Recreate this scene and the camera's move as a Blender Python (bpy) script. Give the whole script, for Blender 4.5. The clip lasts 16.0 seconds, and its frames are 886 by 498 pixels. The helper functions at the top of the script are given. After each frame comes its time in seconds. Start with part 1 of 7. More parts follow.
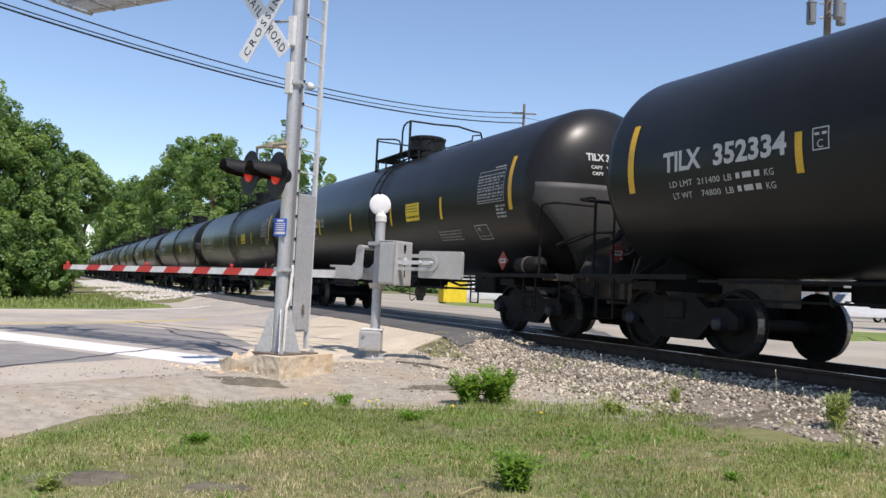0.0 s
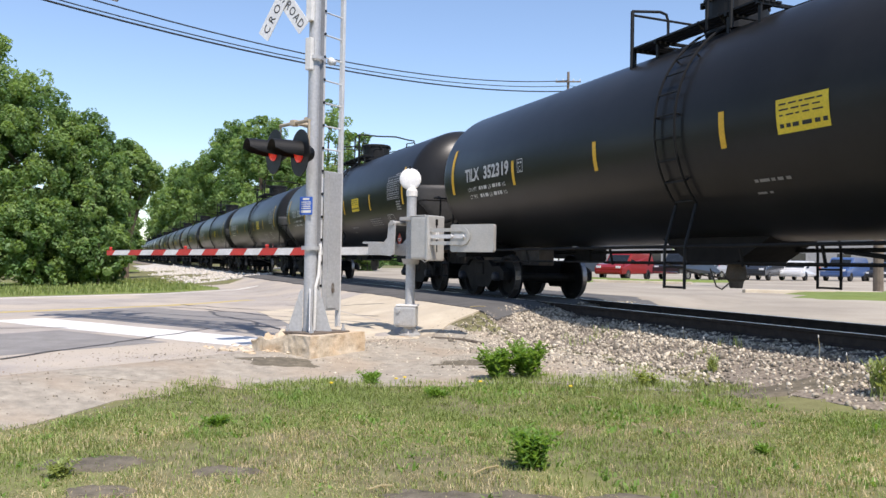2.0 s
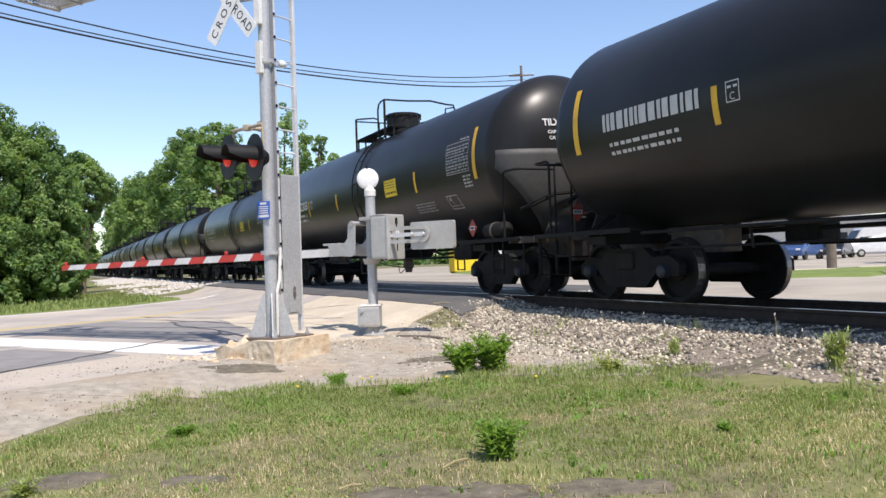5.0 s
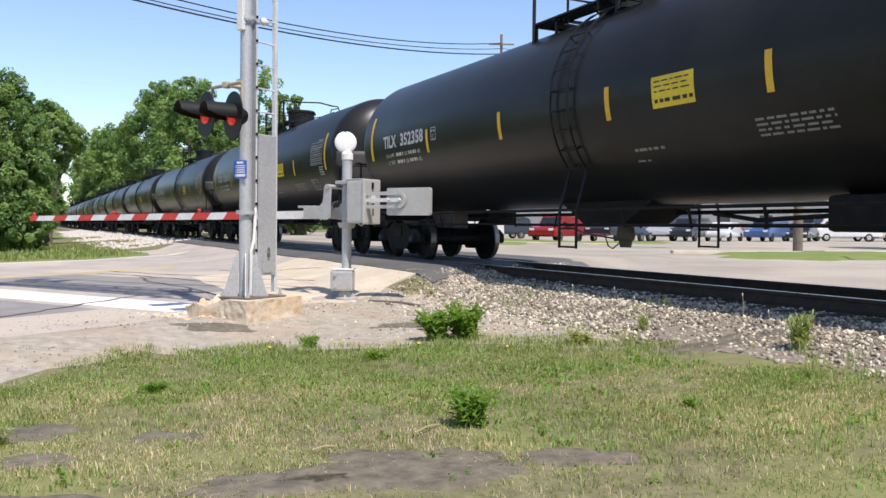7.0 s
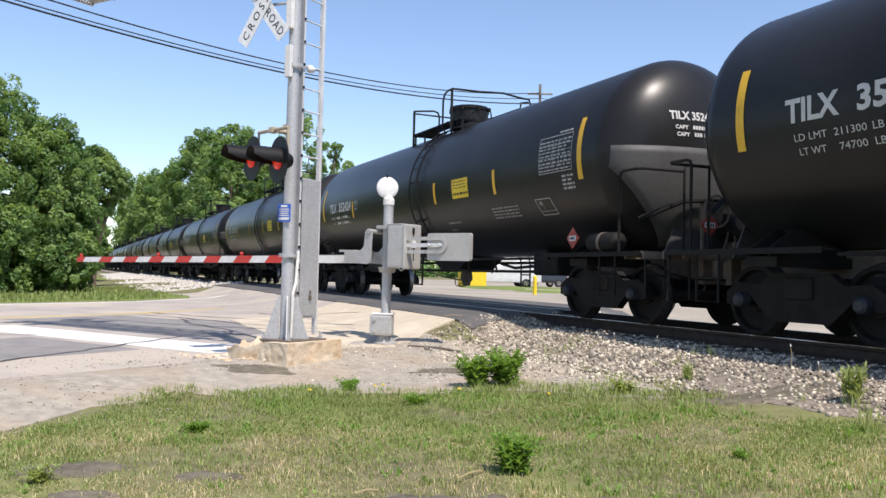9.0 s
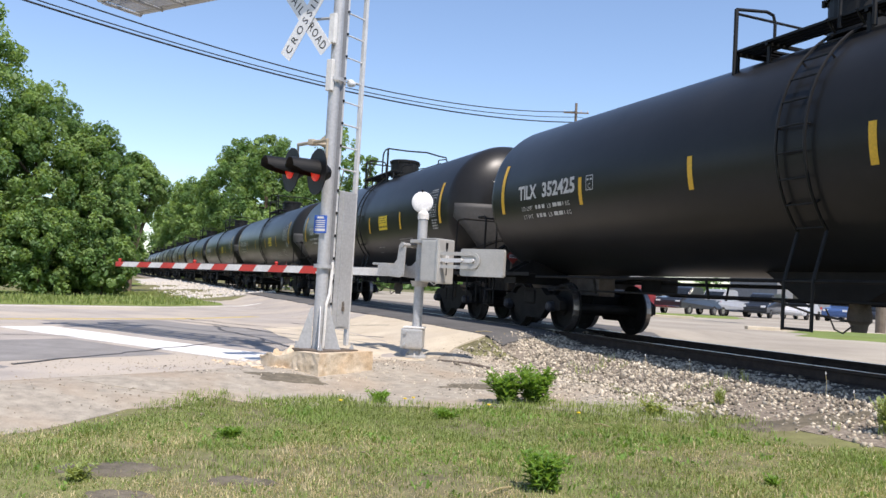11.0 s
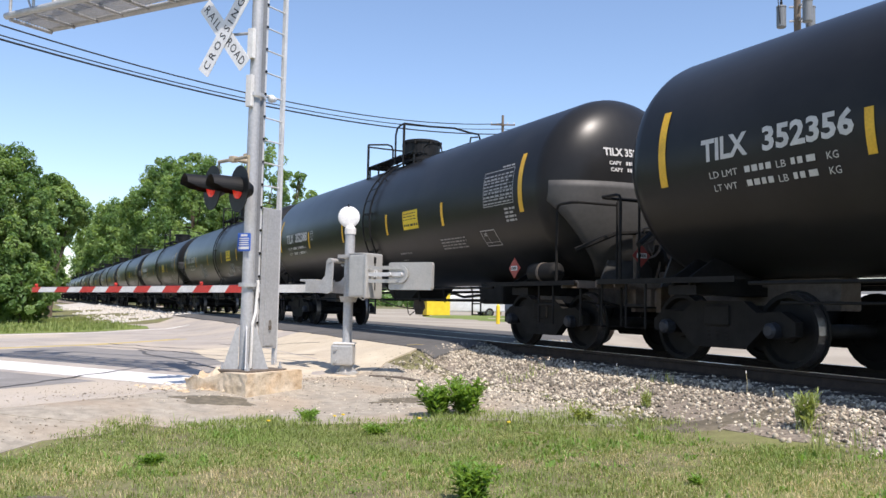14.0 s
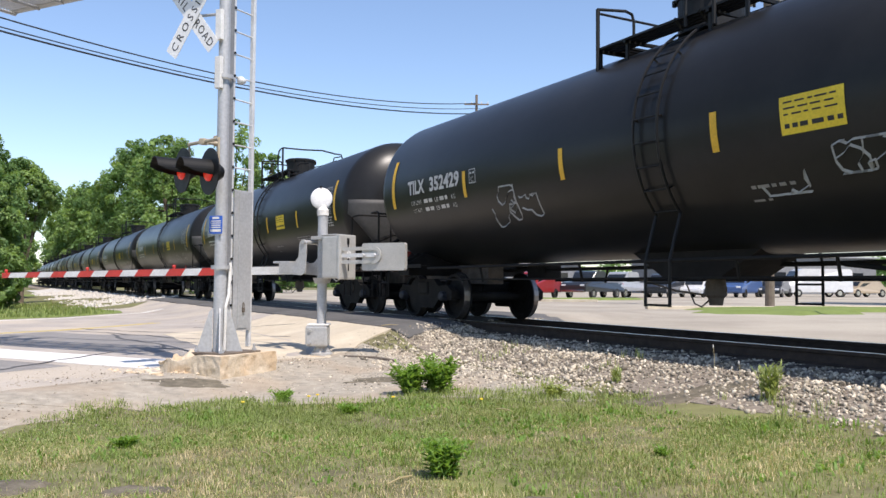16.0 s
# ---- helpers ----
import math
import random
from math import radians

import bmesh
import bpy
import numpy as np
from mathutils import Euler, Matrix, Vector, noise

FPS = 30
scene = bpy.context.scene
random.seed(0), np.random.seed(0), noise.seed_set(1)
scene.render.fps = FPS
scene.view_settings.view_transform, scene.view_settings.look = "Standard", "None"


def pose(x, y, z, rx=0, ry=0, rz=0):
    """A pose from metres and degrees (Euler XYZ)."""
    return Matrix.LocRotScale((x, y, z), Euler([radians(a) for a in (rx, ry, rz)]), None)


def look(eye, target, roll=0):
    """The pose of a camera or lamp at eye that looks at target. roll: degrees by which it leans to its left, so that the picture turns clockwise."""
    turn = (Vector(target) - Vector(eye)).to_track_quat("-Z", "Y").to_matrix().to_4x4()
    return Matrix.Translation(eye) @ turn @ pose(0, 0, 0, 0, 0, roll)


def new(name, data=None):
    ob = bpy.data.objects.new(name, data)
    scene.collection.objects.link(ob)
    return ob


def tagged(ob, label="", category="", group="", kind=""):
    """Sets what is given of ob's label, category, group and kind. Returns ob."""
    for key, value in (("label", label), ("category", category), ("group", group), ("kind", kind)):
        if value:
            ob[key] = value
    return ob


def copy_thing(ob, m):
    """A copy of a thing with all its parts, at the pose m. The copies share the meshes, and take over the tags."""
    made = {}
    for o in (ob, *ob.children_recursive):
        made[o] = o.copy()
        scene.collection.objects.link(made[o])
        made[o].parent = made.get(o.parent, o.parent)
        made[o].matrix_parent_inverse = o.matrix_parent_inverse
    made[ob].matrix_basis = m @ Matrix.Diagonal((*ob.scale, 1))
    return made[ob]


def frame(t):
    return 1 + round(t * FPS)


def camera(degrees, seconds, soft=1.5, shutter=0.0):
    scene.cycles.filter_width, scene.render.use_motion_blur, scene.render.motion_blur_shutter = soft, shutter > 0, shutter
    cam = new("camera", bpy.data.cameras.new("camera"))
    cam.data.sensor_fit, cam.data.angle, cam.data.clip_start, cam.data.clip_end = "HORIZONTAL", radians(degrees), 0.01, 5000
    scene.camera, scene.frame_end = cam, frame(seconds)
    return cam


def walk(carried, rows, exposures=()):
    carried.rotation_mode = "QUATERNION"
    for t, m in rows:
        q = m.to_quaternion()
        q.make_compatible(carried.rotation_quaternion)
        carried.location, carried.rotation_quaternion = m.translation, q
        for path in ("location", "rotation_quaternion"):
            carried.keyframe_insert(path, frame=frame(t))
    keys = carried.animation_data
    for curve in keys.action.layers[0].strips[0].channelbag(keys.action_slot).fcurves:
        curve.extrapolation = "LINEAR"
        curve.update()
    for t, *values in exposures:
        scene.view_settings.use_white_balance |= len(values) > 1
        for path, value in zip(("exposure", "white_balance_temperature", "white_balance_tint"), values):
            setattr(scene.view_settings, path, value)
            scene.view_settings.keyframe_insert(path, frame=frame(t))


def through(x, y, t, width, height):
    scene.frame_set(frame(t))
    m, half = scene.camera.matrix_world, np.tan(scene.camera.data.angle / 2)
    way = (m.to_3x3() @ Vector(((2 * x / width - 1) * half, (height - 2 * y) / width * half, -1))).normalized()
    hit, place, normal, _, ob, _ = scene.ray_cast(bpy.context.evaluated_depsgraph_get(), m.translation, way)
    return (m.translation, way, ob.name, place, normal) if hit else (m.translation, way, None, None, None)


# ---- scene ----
cam = camera(55.7, 16.0)
PATH = [
    (0, (-0.041, -0.216, 1.186), (-0.105, 1.78, 1.285), 2.9),
    (0.5, (0.0, -0.117, 1.193), (-0.078, 1.88, 1.263), 2.8),
    (1, (0.158, -0.024, 1.214), (0.026, 1.97, 1.289), 2.9),
    (1.5, (0.217, -0.009, 1.214), (0.027, 1.981, 1.269), 1.5),
    (2, (0.246, 0.004, 1.196), (0.062, 1.995, 1.229), 1.0),
    (2.5, (0.252, 0.009, 1.194), (0.085, 2.002, 1.189), 0.7),
    (3, (0.27, 0.023, 1.189), (0.124, 2.017, 1.15), -1.0),
    (3.5, (0.278, 0.015, 1.187), (0.121, 2.009, 1.164), -1.8),
    (4, (0.291, -0.014, 1.207), (0.153, 1.981, 1.233), -2.8),
    (4.2, (0.296, -0.012, 1.193), (0.173, 1.984, 1.224), -3.0),
    (6.5, (0.209, -0.038, 1.177), (0.17, 1.962, 1.169), 0.5),
    (7, (0.213, -0.053, 1.194), (0.187, 1.946, 1.142), 0.6),
    (7.5, (0.177, -0.054, 1.173), (0.106, 1.944, 1.167), 0.9),
    (8, (0.163, -0.032, 1.171), (0.086, 1.966, 1.168), 0.9),
    (8.5, (0.155, -0.074, 1.188), (0.063, 1.923, 1.227), 0.7),
    (9, (0.151, -0.044, 1.162), (0.037, 1.952, 1.222), 1.4),
    (9.2, (0.139, -0.091, 1.178), (-0.005, 1.903, 1.239), 1.9),
    (11.3, (0.12, -0.107, 1.146), (-0.069, 1.881, 1.26), 3.3),
    (11.5, (0.13, -0.108, 1.14), (-0.035, 1.881, 1.269), 2.9),
    (12, (0.14, -0.091, 1.149), (0.019, 1.902, 1.267), 2.5),
    (12.5, (0.141, -0.09, 1.159), (0.057, 1.904, 1.286), 1.7),
    (13, (0.151, -0.089, 1.155), (0.06, 1.907, 1.261), 0.8),
    (13.5, (0.172, -0.066, 1.174), (0.092, 1.93, 1.265), 0.6),
    (14, (0.194, -0.075, 1.157), (0.164, 1.92, 1.289), 1.2),
    (14.5, (0.183, -0.103, 1.163), (0.194, 1.892, 1.303), 3.3),
    (15, (0.219, -0.076, 1.153), (0.217, 1.92, 1.285), 2.7),
    (15.5, (0.23, -0.067, 1.134), (0.144, 1.928, 1.236), 2.2),
    (16, (0.242, -0.142, 1.15), (0.27, 1.856, 1.236), 0.4),
]
walk(cam, [(t, look(eye, target, roll)) for t, eye, target, roll in PATH], exposures=((0, 0.1), (0.25, 0.24), (0.5, 0.3), (2.0, 0.28), (2.5, 0.16), (3.0, 0.08), (3.5, 0.26), (4.0, 0.3), (13.5, 0.3), (14.5, 0.42), (15.0, 0.52), (15.5, 0.45), (16.0, 0.33)))

# ---- light ----
TH = radians(27.2)                       # the track runs away, turned this far to the left of +y
D = Vector((-math.sin(TH), math.cos(TH), 0))     # along the track, away
N = Vector((math.cos(TH), math.sin(TH), 0))      # across the track
SHADE = D * 0.62 - N * 0.05              # shift of a shadow per metre of height
SUN_DIR = Vector((-SHADE.x, -SHADE.y, 1)).normalized()
ELEV = math.asin(SUN_DIR.z)

world = bpy.data.worlds.new("world")
scene.world = world
world.use_nodes = True
_nt = world.node_tree
_sky = _nt.nodes.new("ShaderNodeTexSky")
_sky.sky_type = "NISHITA"
_sky.sun_disc = False
_sky.sun_elevation = ELEV
_sky.sun_rotation = math.atan2(SUN_DIR.x, SUN_DIR.y)
_sky.air_density, _sky.dust_density, _sky.ozone_density = 1.0, 0.35, 3.2
_bg = _nt.nodes["Background"]
_bg.inputs["Strength"].default_value = 0.16
_nt.links.new(_sky.outputs[0], _bg.inputs[0])
_sun = bpy.data.lights.new("sun", "SUN")
_sun.energy, _sun.angle, _sun.color = 4.6, radians(0.6), (1.0, 0.95, 0.87)
sun = new("sun", _sun)
sun.matrix_world = look(SUN_DIR * 50, (0, 0, 0))
scene.view_settings.exposure = 0.3
scene.view_settings.use_white_balance = True
scene.view_settings.white_balance_temperature, scene.view_settings.white_balance_tint = 6650, 15

# ---- materials ----


def rgb(c):
    return (c[0], c[1], c[2], 1.0)


def material(name, base, dark=None, scale=3.0, fine=60.0, rough=0.8, metal=0.0, bump=0.2, bump_size=None, spread=0.5, var=0.25, island=0.0, per_object=0.0, spec=0.5, third=None, third_scale=0.6, third_amount=0.5, coat=0.0):
    """Two scales of noise between a base and a dark colour, fine relief, an optional third colour in large patches."""
    m = bpy.data.materials.new(name)
    m.use_nodes = True
    nt = m.node_tree
    p = nt.nodes["Principled BSDF"]
    co = nt.nodes.new("ShaderNodeTexCoord")
    n1 = nt.nodes.new("ShaderNodeTexNoise")
    n1.inputs["Scale"].default_value, n1.inputs["Detail"].default_value, n1.inputs["Roughness"].default_value = scale, 6, 0.62
    n2 = nt.nodes.new("ShaderNodeTexNoise")
    n2.inputs["Scale"].default_value, n2.inputs["Detail"].default_value = fine, 3
    for nn in (n1, n2):
        nt.links.new(co.outputs["Object"], nn.inputs["Vector"])
    ramp = nt.nodes.new("ShaderNodeMapRange")
    ramp.inputs["From Min"].default_value, ramp.inputs["From Max"].default_value = 0.5 - 0.5 * spread + 0.05, 0.5 + 0.5 * spread - 0.05
    nt.links.new(n1.outputs[0], ramp.inputs["Value"])
    mix = nt.nodes.new("ShaderNodeMix")
    mix.data_type = "RGBA"
    d = dark or tuple(v * 0.6 for v in base)
    mix.inputs[6].default_value, mix.inputs[7].default_value = rgb(d), rgb(base)
    nt.links.new(ramp.outputs[0], mix.inputs[0])
    out = mix.outputs[2]
    if third:
        n3 = nt.nodes.new("ShaderNodeTexNoise")
        n3.inputs["Scale"].default_value, n3.inputs["Detail"].default_value = third_scale, 5
        nt.links.new(co.outputs["Object"], n3.inputs["Vector"])
        r3 = nt.nodes.new("ShaderNodeMapRange")
        r3.inputs["From Min"].default_value, r3.inputs["From Max"].default_value = 0.47, 0.62
        r3.inputs["To Max"].default_value = third_amount
        nt.links.new(n3.outputs[0], r3.inputs["Value"])
        m3 = nt.nodes.new("ShaderNodeMix")
        m3.data_type = "RGBA"
        m3.inputs[7].default_value = rgb(third)
        nt.links.new(out, m3.inputs[6])
        nt.links.new(r3.outputs[0], m3.inputs[0])
        out = m3.outputs[2]
    hsv = nt.nodes.new("ShaderNodeHueSaturation")
    val = nt.nodes.new("ShaderNodeMath")
    val.operation = "MULTIPLY_ADD"
    val.inputs[1].default_value, val.inputs[2].default_value = 2 * var, 1 - var
    nt.links.new(n2.outputs[0], val.inputs[0])
    last = val.outputs[0]
    for amount, kind, socket in ((island, "ShaderNodeNewGeometry", "Random Per Island"), (per_object, "ShaderNodeObjectInfo", "Random")):
        if amount:
            g = nt.nodes.new(kind)
            a = nt.nodes.new("ShaderNodeMath")
            a.operation = "MULTIPLY_ADD"
            a.inputs[1].default_value, a.inputs[2].default_value = 2 * amount, 1 - amount
            nt.links.new(g.outputs[socket], a.inputs[0])
            b = nt.nodes.new("ShaderNodeMath")
            b.operation = "MULTIPLY"
            nt.links.new(last, b.inputs[0])
            nt.links.new(a.outputs[0], b.inputs[1])
            last = b.outputs[0]
    nt.links.new(last, hsv.inputs["Value"])
    nt.links.new(out, hsv.inputs["Color"])
    nt.links.new(hsv.outputs[0], p.inputs["Base Color"])
    rr = nt.nodes.new("ShaderNodeMapRange")
    rr.inputs["To Min"].default_value, rr.inputs["To Max"].default_value = min(1, rough * 1.15), rough * 0.85
    nt.links.new(n1.outputs[0], rr.inputs["Value"])
    nt.links.new(rr.outputs[0], p.inputs["Roughness"])
    p.inputs["Metallic"].default_value = metal
    p.inputs["Specular IOR Level"].default_value = spec
    p.inputs["Coat Weight"].default_value = coat
    if bump:
        bp = nt.nodes.new("ShaderNodeBump")
        bp.inputs["Strength"].default_value, bp.inputs["Distance"].default_value = bump, 0.01
        nb = n2
        if bump_size:
            nb = nt.nodes.new("ShaderNodeTexNoise")
            nb.inputs["Scale"].default_value, nb.inputs["Detail"].default_value = bump_size, 4
            nt.links.new(co.outputs["Object"], nb.inputs["Vector"])
        nt.links.new(nb.outputs[0], bp.inputs["Height"])
        nt.links.new(bp.outputs[0], p.inputs["Normal"])
    return m


def leaf_material(name, base, dark, through=0.35):
    m = material(name, base, dark, scale=0.5, fine=4.0, rough=0.55, bump=0, island=0.4, var=0.25, spec=0.35, spread=0.6)
    nt = m.node_tree
    p = nt.nodes["Principled BSDF"]
    t = nt.nodes.new("ShaderNodeBsdfTranslucent")
    t.inputs["Color"].default_value = rgb((base[0] * 1.6, base[1] * 1.6, base[2] * 0.8))
    mx = nt.nodes.new("ShaderNodeMixShader")
    mx.inputs[0].default_value = through
    nt.links.new(p.outputs[0], mx.inputs[1])
    nt.links.new(t.outputs[0], mx.inputs[2])
    nt.links.new(mx.outputs[0], nt.nodes["Material Output"].inputs["Surface"])
    return m


def glow(name, color, strength):
    m = bpy.data.materials.new(name)
    m.use_nodes = True
    p = m.node_tree.nodes["Principled BSDF"]
    p.inputs["Base Color"].default_value = rgb(color)
    p.inputs["Roughness"].default_value = 0.25
    p.inputs["Emission Color"].default_value = rgb(color)
    p.inputs["Emission Strength"].default_value = strength
    return m


SOIL = material("soil", (0.225, 0.21, 0.11), (0.11, 0.10, 0.058), scale=6, fine=55, rough=0.95, bump=0.6, bump_size=25, third=(0.20, 0.21, 0.08), third_scale=0.55, third_amount=0.8, spec=0.15)
DIRT = material("packed_dirt", (0.42, 0.375, 0.305), (0.25, 0.225, 0.185), scale=7, fine=90, rough=0.95, bump=0.5, bump_size=40, third=(0.36, 0.28, 0.20), third_scale=0.8, third_amount=0.5, spec=0.15)
MUD = material("damp_dirt", (0.20, 0.172, 0.125), (0.085, 0.074, 0.055), scale=9, fine=80, rough=0.85, bump=0.6, bump_size=50, spec=0.25)
ASPHALT = material("worn_asphalt", (0.43, 0.385, 0.34), (0.31, 0.28, 0.25), scale=0.9, fine=110, rough=0.92, bump=0.4, bump_size=150, third=(0.50, 0.43, 0.34), third_scale=0.35, third_amount=0.7, spec=0.25)
PATCH = material("asphalt_patch", (0.28, 0.265, 0.25), (0.20, 0.19, 0.18), scale=2.0, fine=120, rough=0.9, bump=0.4, bump_size=150, spec=0.25)
TAR = material("tar_seal", (0.09, 0.085, 0.08), (0.06, 0.055, 0.05), scale=4, fine=50, rough=0.6, bump=0.2)
CROSSING = material("crossing_asphalt", (0.14, 0.135, 0.13), (0.08, 0.078, 0.075), scale=1.2, fine=100, rough=0.9, bump=0.4, bump_size=120, spec=0.3)
CONCRETE = material("concrete", (0.60, 0.53, 0.41), (0.46, 0.39, 0.29), scale=1.5, fine=60, rough=0.92, bump=0.3, bump_size=60, third=(0.47, 0.41, 0.33), third_scale=0.8, third_amount=0.5, spec=0.2)
OLD_CONCRETE = material("crumbling_concrete", (0.68, 0.59, 0.465), (0.45, 0.36, 0.25), scale=3.5, fine=40, rough=0.95, bump=0.9, bump_size=18, third=(0.50, 0.34, 0.19), third_scale=2.2, third_amount=0.55, spec=0.15)
LOT = material("lot_asphalt", (0.38, 0.335, 0.27), (0.26, 0.23, 0.185), scale=0.4, fine=30, rough=0.93, bump=0.2, third=(0.43, 0.385, 0.31), third_scale=0.12, third_amount=0.7, spec=0.25)
ROADPAINT = material("road_paint", (0.80, 0.79, 0.76), (0.56, 0.54, 0.51), scale=5, fine=90, rough=0.85, bump=0.2, spread=0.7, spec=0.25)
YELLOWPAINT = material("yellow_road_paint", (0.58, 0.44, 0.12), (0.42, 0.35, 0.2), scale=4, fine=90, rough=0.85, bump=0.2, spec=0.25)
STONE = material("ballast_stone", (0.53, 0.47, 0.375), (0.24, 0.205, 0.155), scale=6, fine=70, rough=0.9, bump=0.4, island=0.75, spec=0.25)
BALLASTBED = material("ballast_bed", (0.31, 0.265, 0.215), (0.14, 0.115, 0.09), scale=22, fine=90, rough=0.95, bump=1.0, bump_size=30, spread=0.4, spec=0.2)
TIE = material("creosoted_wood", (0.085, 0.065, 0.05), (0.04, 0.032, 0.027), scale=6, fine=60, rough=0.9, bump=0.5)
RAILSTEEL = material("rusty_rail_steel", (0.06, 0.042, 0.032), (0.03, 0.022, 0.018), scale=8, fine=80, rough=0.8, metal=0.3, bump=0.3)
RAILTOP = material("polished_rail_head", (0.62, 0.60, 0.58), (0.45, 0.43, 0.42), scale=12, fine=120, rough=0.28, metal=1.0, bump=0.05)
GRASS = leaf_material("grass_blades", (0.20, 0.27, 0.08), (0.30, 0.31, 0.12), 0.35)
LUSH = leaf_material("lush_grass_blades", (0.19, 0.29, 0.065), (0.25, 0.31, 0.10), 0.4)
STRAW = leaf_material("dry_grass", (0.56, 0.47, 0.29), (0.40, 0.33, 0.19), 0.25)
WEED = leaf_material("weed_leaves", (0.20, 0.325, 0.075), (0.13, 0.235, 0.05), 0.4)
PALEWEED = leaf_material("pale_weed_leaves", (0.33, 0.38, 0.15), (0.25, 0.30, 0.11), 0.35)
LEAF_A = leaf_material("tree_leaves_dark", (0.14, 0.235, 0.08), (0.085, 0.155, 0.05), 0.38)
LEAF_B = leaf_material("tree_leaves_light", (0.24, 0.34, 0.125), (0.165, 0.25, 0.085), 0.42)
BARK = material("bark", (0.16, 0.12, 0.085), (0.08, 0.06, 0.045), scale=3, fine=25, rough=0.95, bump=0.8, bump_size=12)
TANK = material("black_tank_paint", (0.019, 0.0189, 0.0189), (0.013, 0.0129, 0.0129), scale=0.7, fine=9, rough=0.32, bump=0.012, bump_size=1.5, var=0.15, third=(0.025, 0.0245, 0.024), third_scale=0.5, third_amount=0.6, spec=0.2)
SHIELD = material("dull_grey_head_shield", (0.060, 0.058, 0.056), (0.046, 0.045, 0.0435), scale=1.6, fine=14, rough=0.62, bump=0.02, per_object=0.1)
IRON = material("grimy_black_iron", (0.012, 0.011, 0.010), (0.006, 0.0055, 0.005), scale=4, fine=40, rough=0.75, bump=0.2, spec=0.25)
RUSTY = material("dusty_brown_iron", (0.16, 0.128, 0.10), (0.08, 0.063, 0.05), scale=5, fine=50, rough=0.85, bump=0.3)
WHEELSTEEL = material("worn_wheel_tread", (0.32, 0.30, 0.28), (0.17, 0.15, 0.14), scale=9, fine=60, rough=0.4, metal=0.9, bump=0.05)
BEARING = material("blue_grey_bearing_cap", (0.024, 0.028, 0.038), (0.012, 0.014, 0.019), scale=9, fine=60, rough=0.6, bump=0.1)
REFLECT = material("yellow_reflective_sheet", (0.80, 0.47, 0.03), (0.66, 0.37, 0.02), scale=3, fine=40, rough=0.5, bump=0)
SIGNYELLOW = material("yellow_sign_paint", (0.80, 0.58, 0.03), (0.68, 0.48, 0.02), scale=3, fine=40, rough=0.5, bump=0)
SCRAWL = material("pale_spray_paint", (0.36, 0.36, 0.35), (0.26, 0.26, 0.255), scale=7, fine=90, rough=0.6, bump=0)
DECAL = material("white_stencil_paint", (0.62, 0.61, 0.59), (0.46, 0.45, 0.43), scale=7, fine=90, rough=0.6, bump=0, spread=0.7)
WORN = material("worn_stencil_paint", (0.42, 0.41, 0.40), (0.27, 0.265, 0.26), scale=9, fine=90, rough=0.65, bump=0, spread=0.6)
FAINT = material("faded_stencil_paint", (0.30, 0.29, 0.28), (0.18, 0.175, 0.17), scale=7, fine=90, rough=0.65, bump=0, spread=0.7)
PLACARD = material("red_placard", (0.36, 0.05, 0.035), (0.26, 0.04, 0.03), scale=4, fine=40, rough=0.5, bump=0)
GALV = material("galvanised_steel", (0.50, 0.505, 0.51), (0.38, 0.385, 0.39), scale=3, fine=30, rough=0.55, metal=0.35, bump=0.05, third=(0.41, 0.41, 0.40), third_scale=1.5, third_amount=0.5)
LADDER = material("bright_aluminium_ladder", (0.68, 0.68, 0.67), (0.55, 0.55, 0.545), scale=4, fine=40, rough=0.5, metal=0.2, bump=0.03)
GALV_DARK = material("dull_grey_steel", (0.25, 0.255, 0.26), (0.18, 0.185, 0.19), scale=3, fine=30, rough=0.65, metal=0.2, bump=0.05)
ALU = material("aluminium_paint", (0.47, 0.47, 0.46), (0.35, 0.35, 0.345), scale=4, fine=40, rough=0.5, metal=0.25, bump=0.08, third=(0.34, 0.30, 0.25), third_scale=3, third_amount=0.35)
CASE = material("bare_cast_aluminium", (0.52, 0.51, 0.48), (0.42, 0.41, 0.385), scale=5, fine=60, rough=0.5, metal=0.3, bump=0.05, third=(0.42, 0.38, 0.32), third_scale=2.5, third_amount=0.25)
WHITE = material("white_sheet", (0.80, 0.80, 0.79), (0.68, 0.68, 0.67), scale=3, fine=40, rough=0.6, bump=0)
OFFWHITE = material("weathered_white_paint", (0.74, 0.73, 0.70), (0.60, 0.58, 0.54), scale=5, fine=50, rough=0.65, bump=0.05)
RED = material("red_reflective_sheet", (0.58, 0.045, 0.03), (0.46, 0.035, 0.025), scale=4, fine=50, rough=0.5, bump=0)
BLACK = material("matte_black_paint", (0.008, 0.008, 0.008), (0.005, 0.005, 0.005), scale=5, fine=50, rough=0.55, bump=0.03, spec=0.3)
LETTER = material("black_lettering", (0.02, 0.02, 0.02), (0.014, 0.014, 0.014), rough=0.6, bump=0)
BLUE = material("blue_sign_sheet", (0.03, 0.12, 0.50), (0.025, 0.10, 0.42), scale=4, rough=0.5, bump=0)
LENS = glow("red_signal_lens", (0.62, 0.02, 0.01), 0.25)
WIRE = material("black_cable", (0.02, 0.02, 0.024), rough=0.6, bump=0)
POLEWOOD = material("pole_wood", (0.21, 0.17, 0.13), (0.13, 0.10, 0.08), scale=3, fine=30, rough=0.95, bump=0.3)
TRANSFORMER = material("grey_transformer_paint", (0.20, 0.215, 0.225), (0.15, 0.16, 0.17), rough=0.5, bump=0.03)
GLASS_DARK = material("tinted_car_glass", (0.02, 0.024, 0.028), rough=0.08, bump=0)
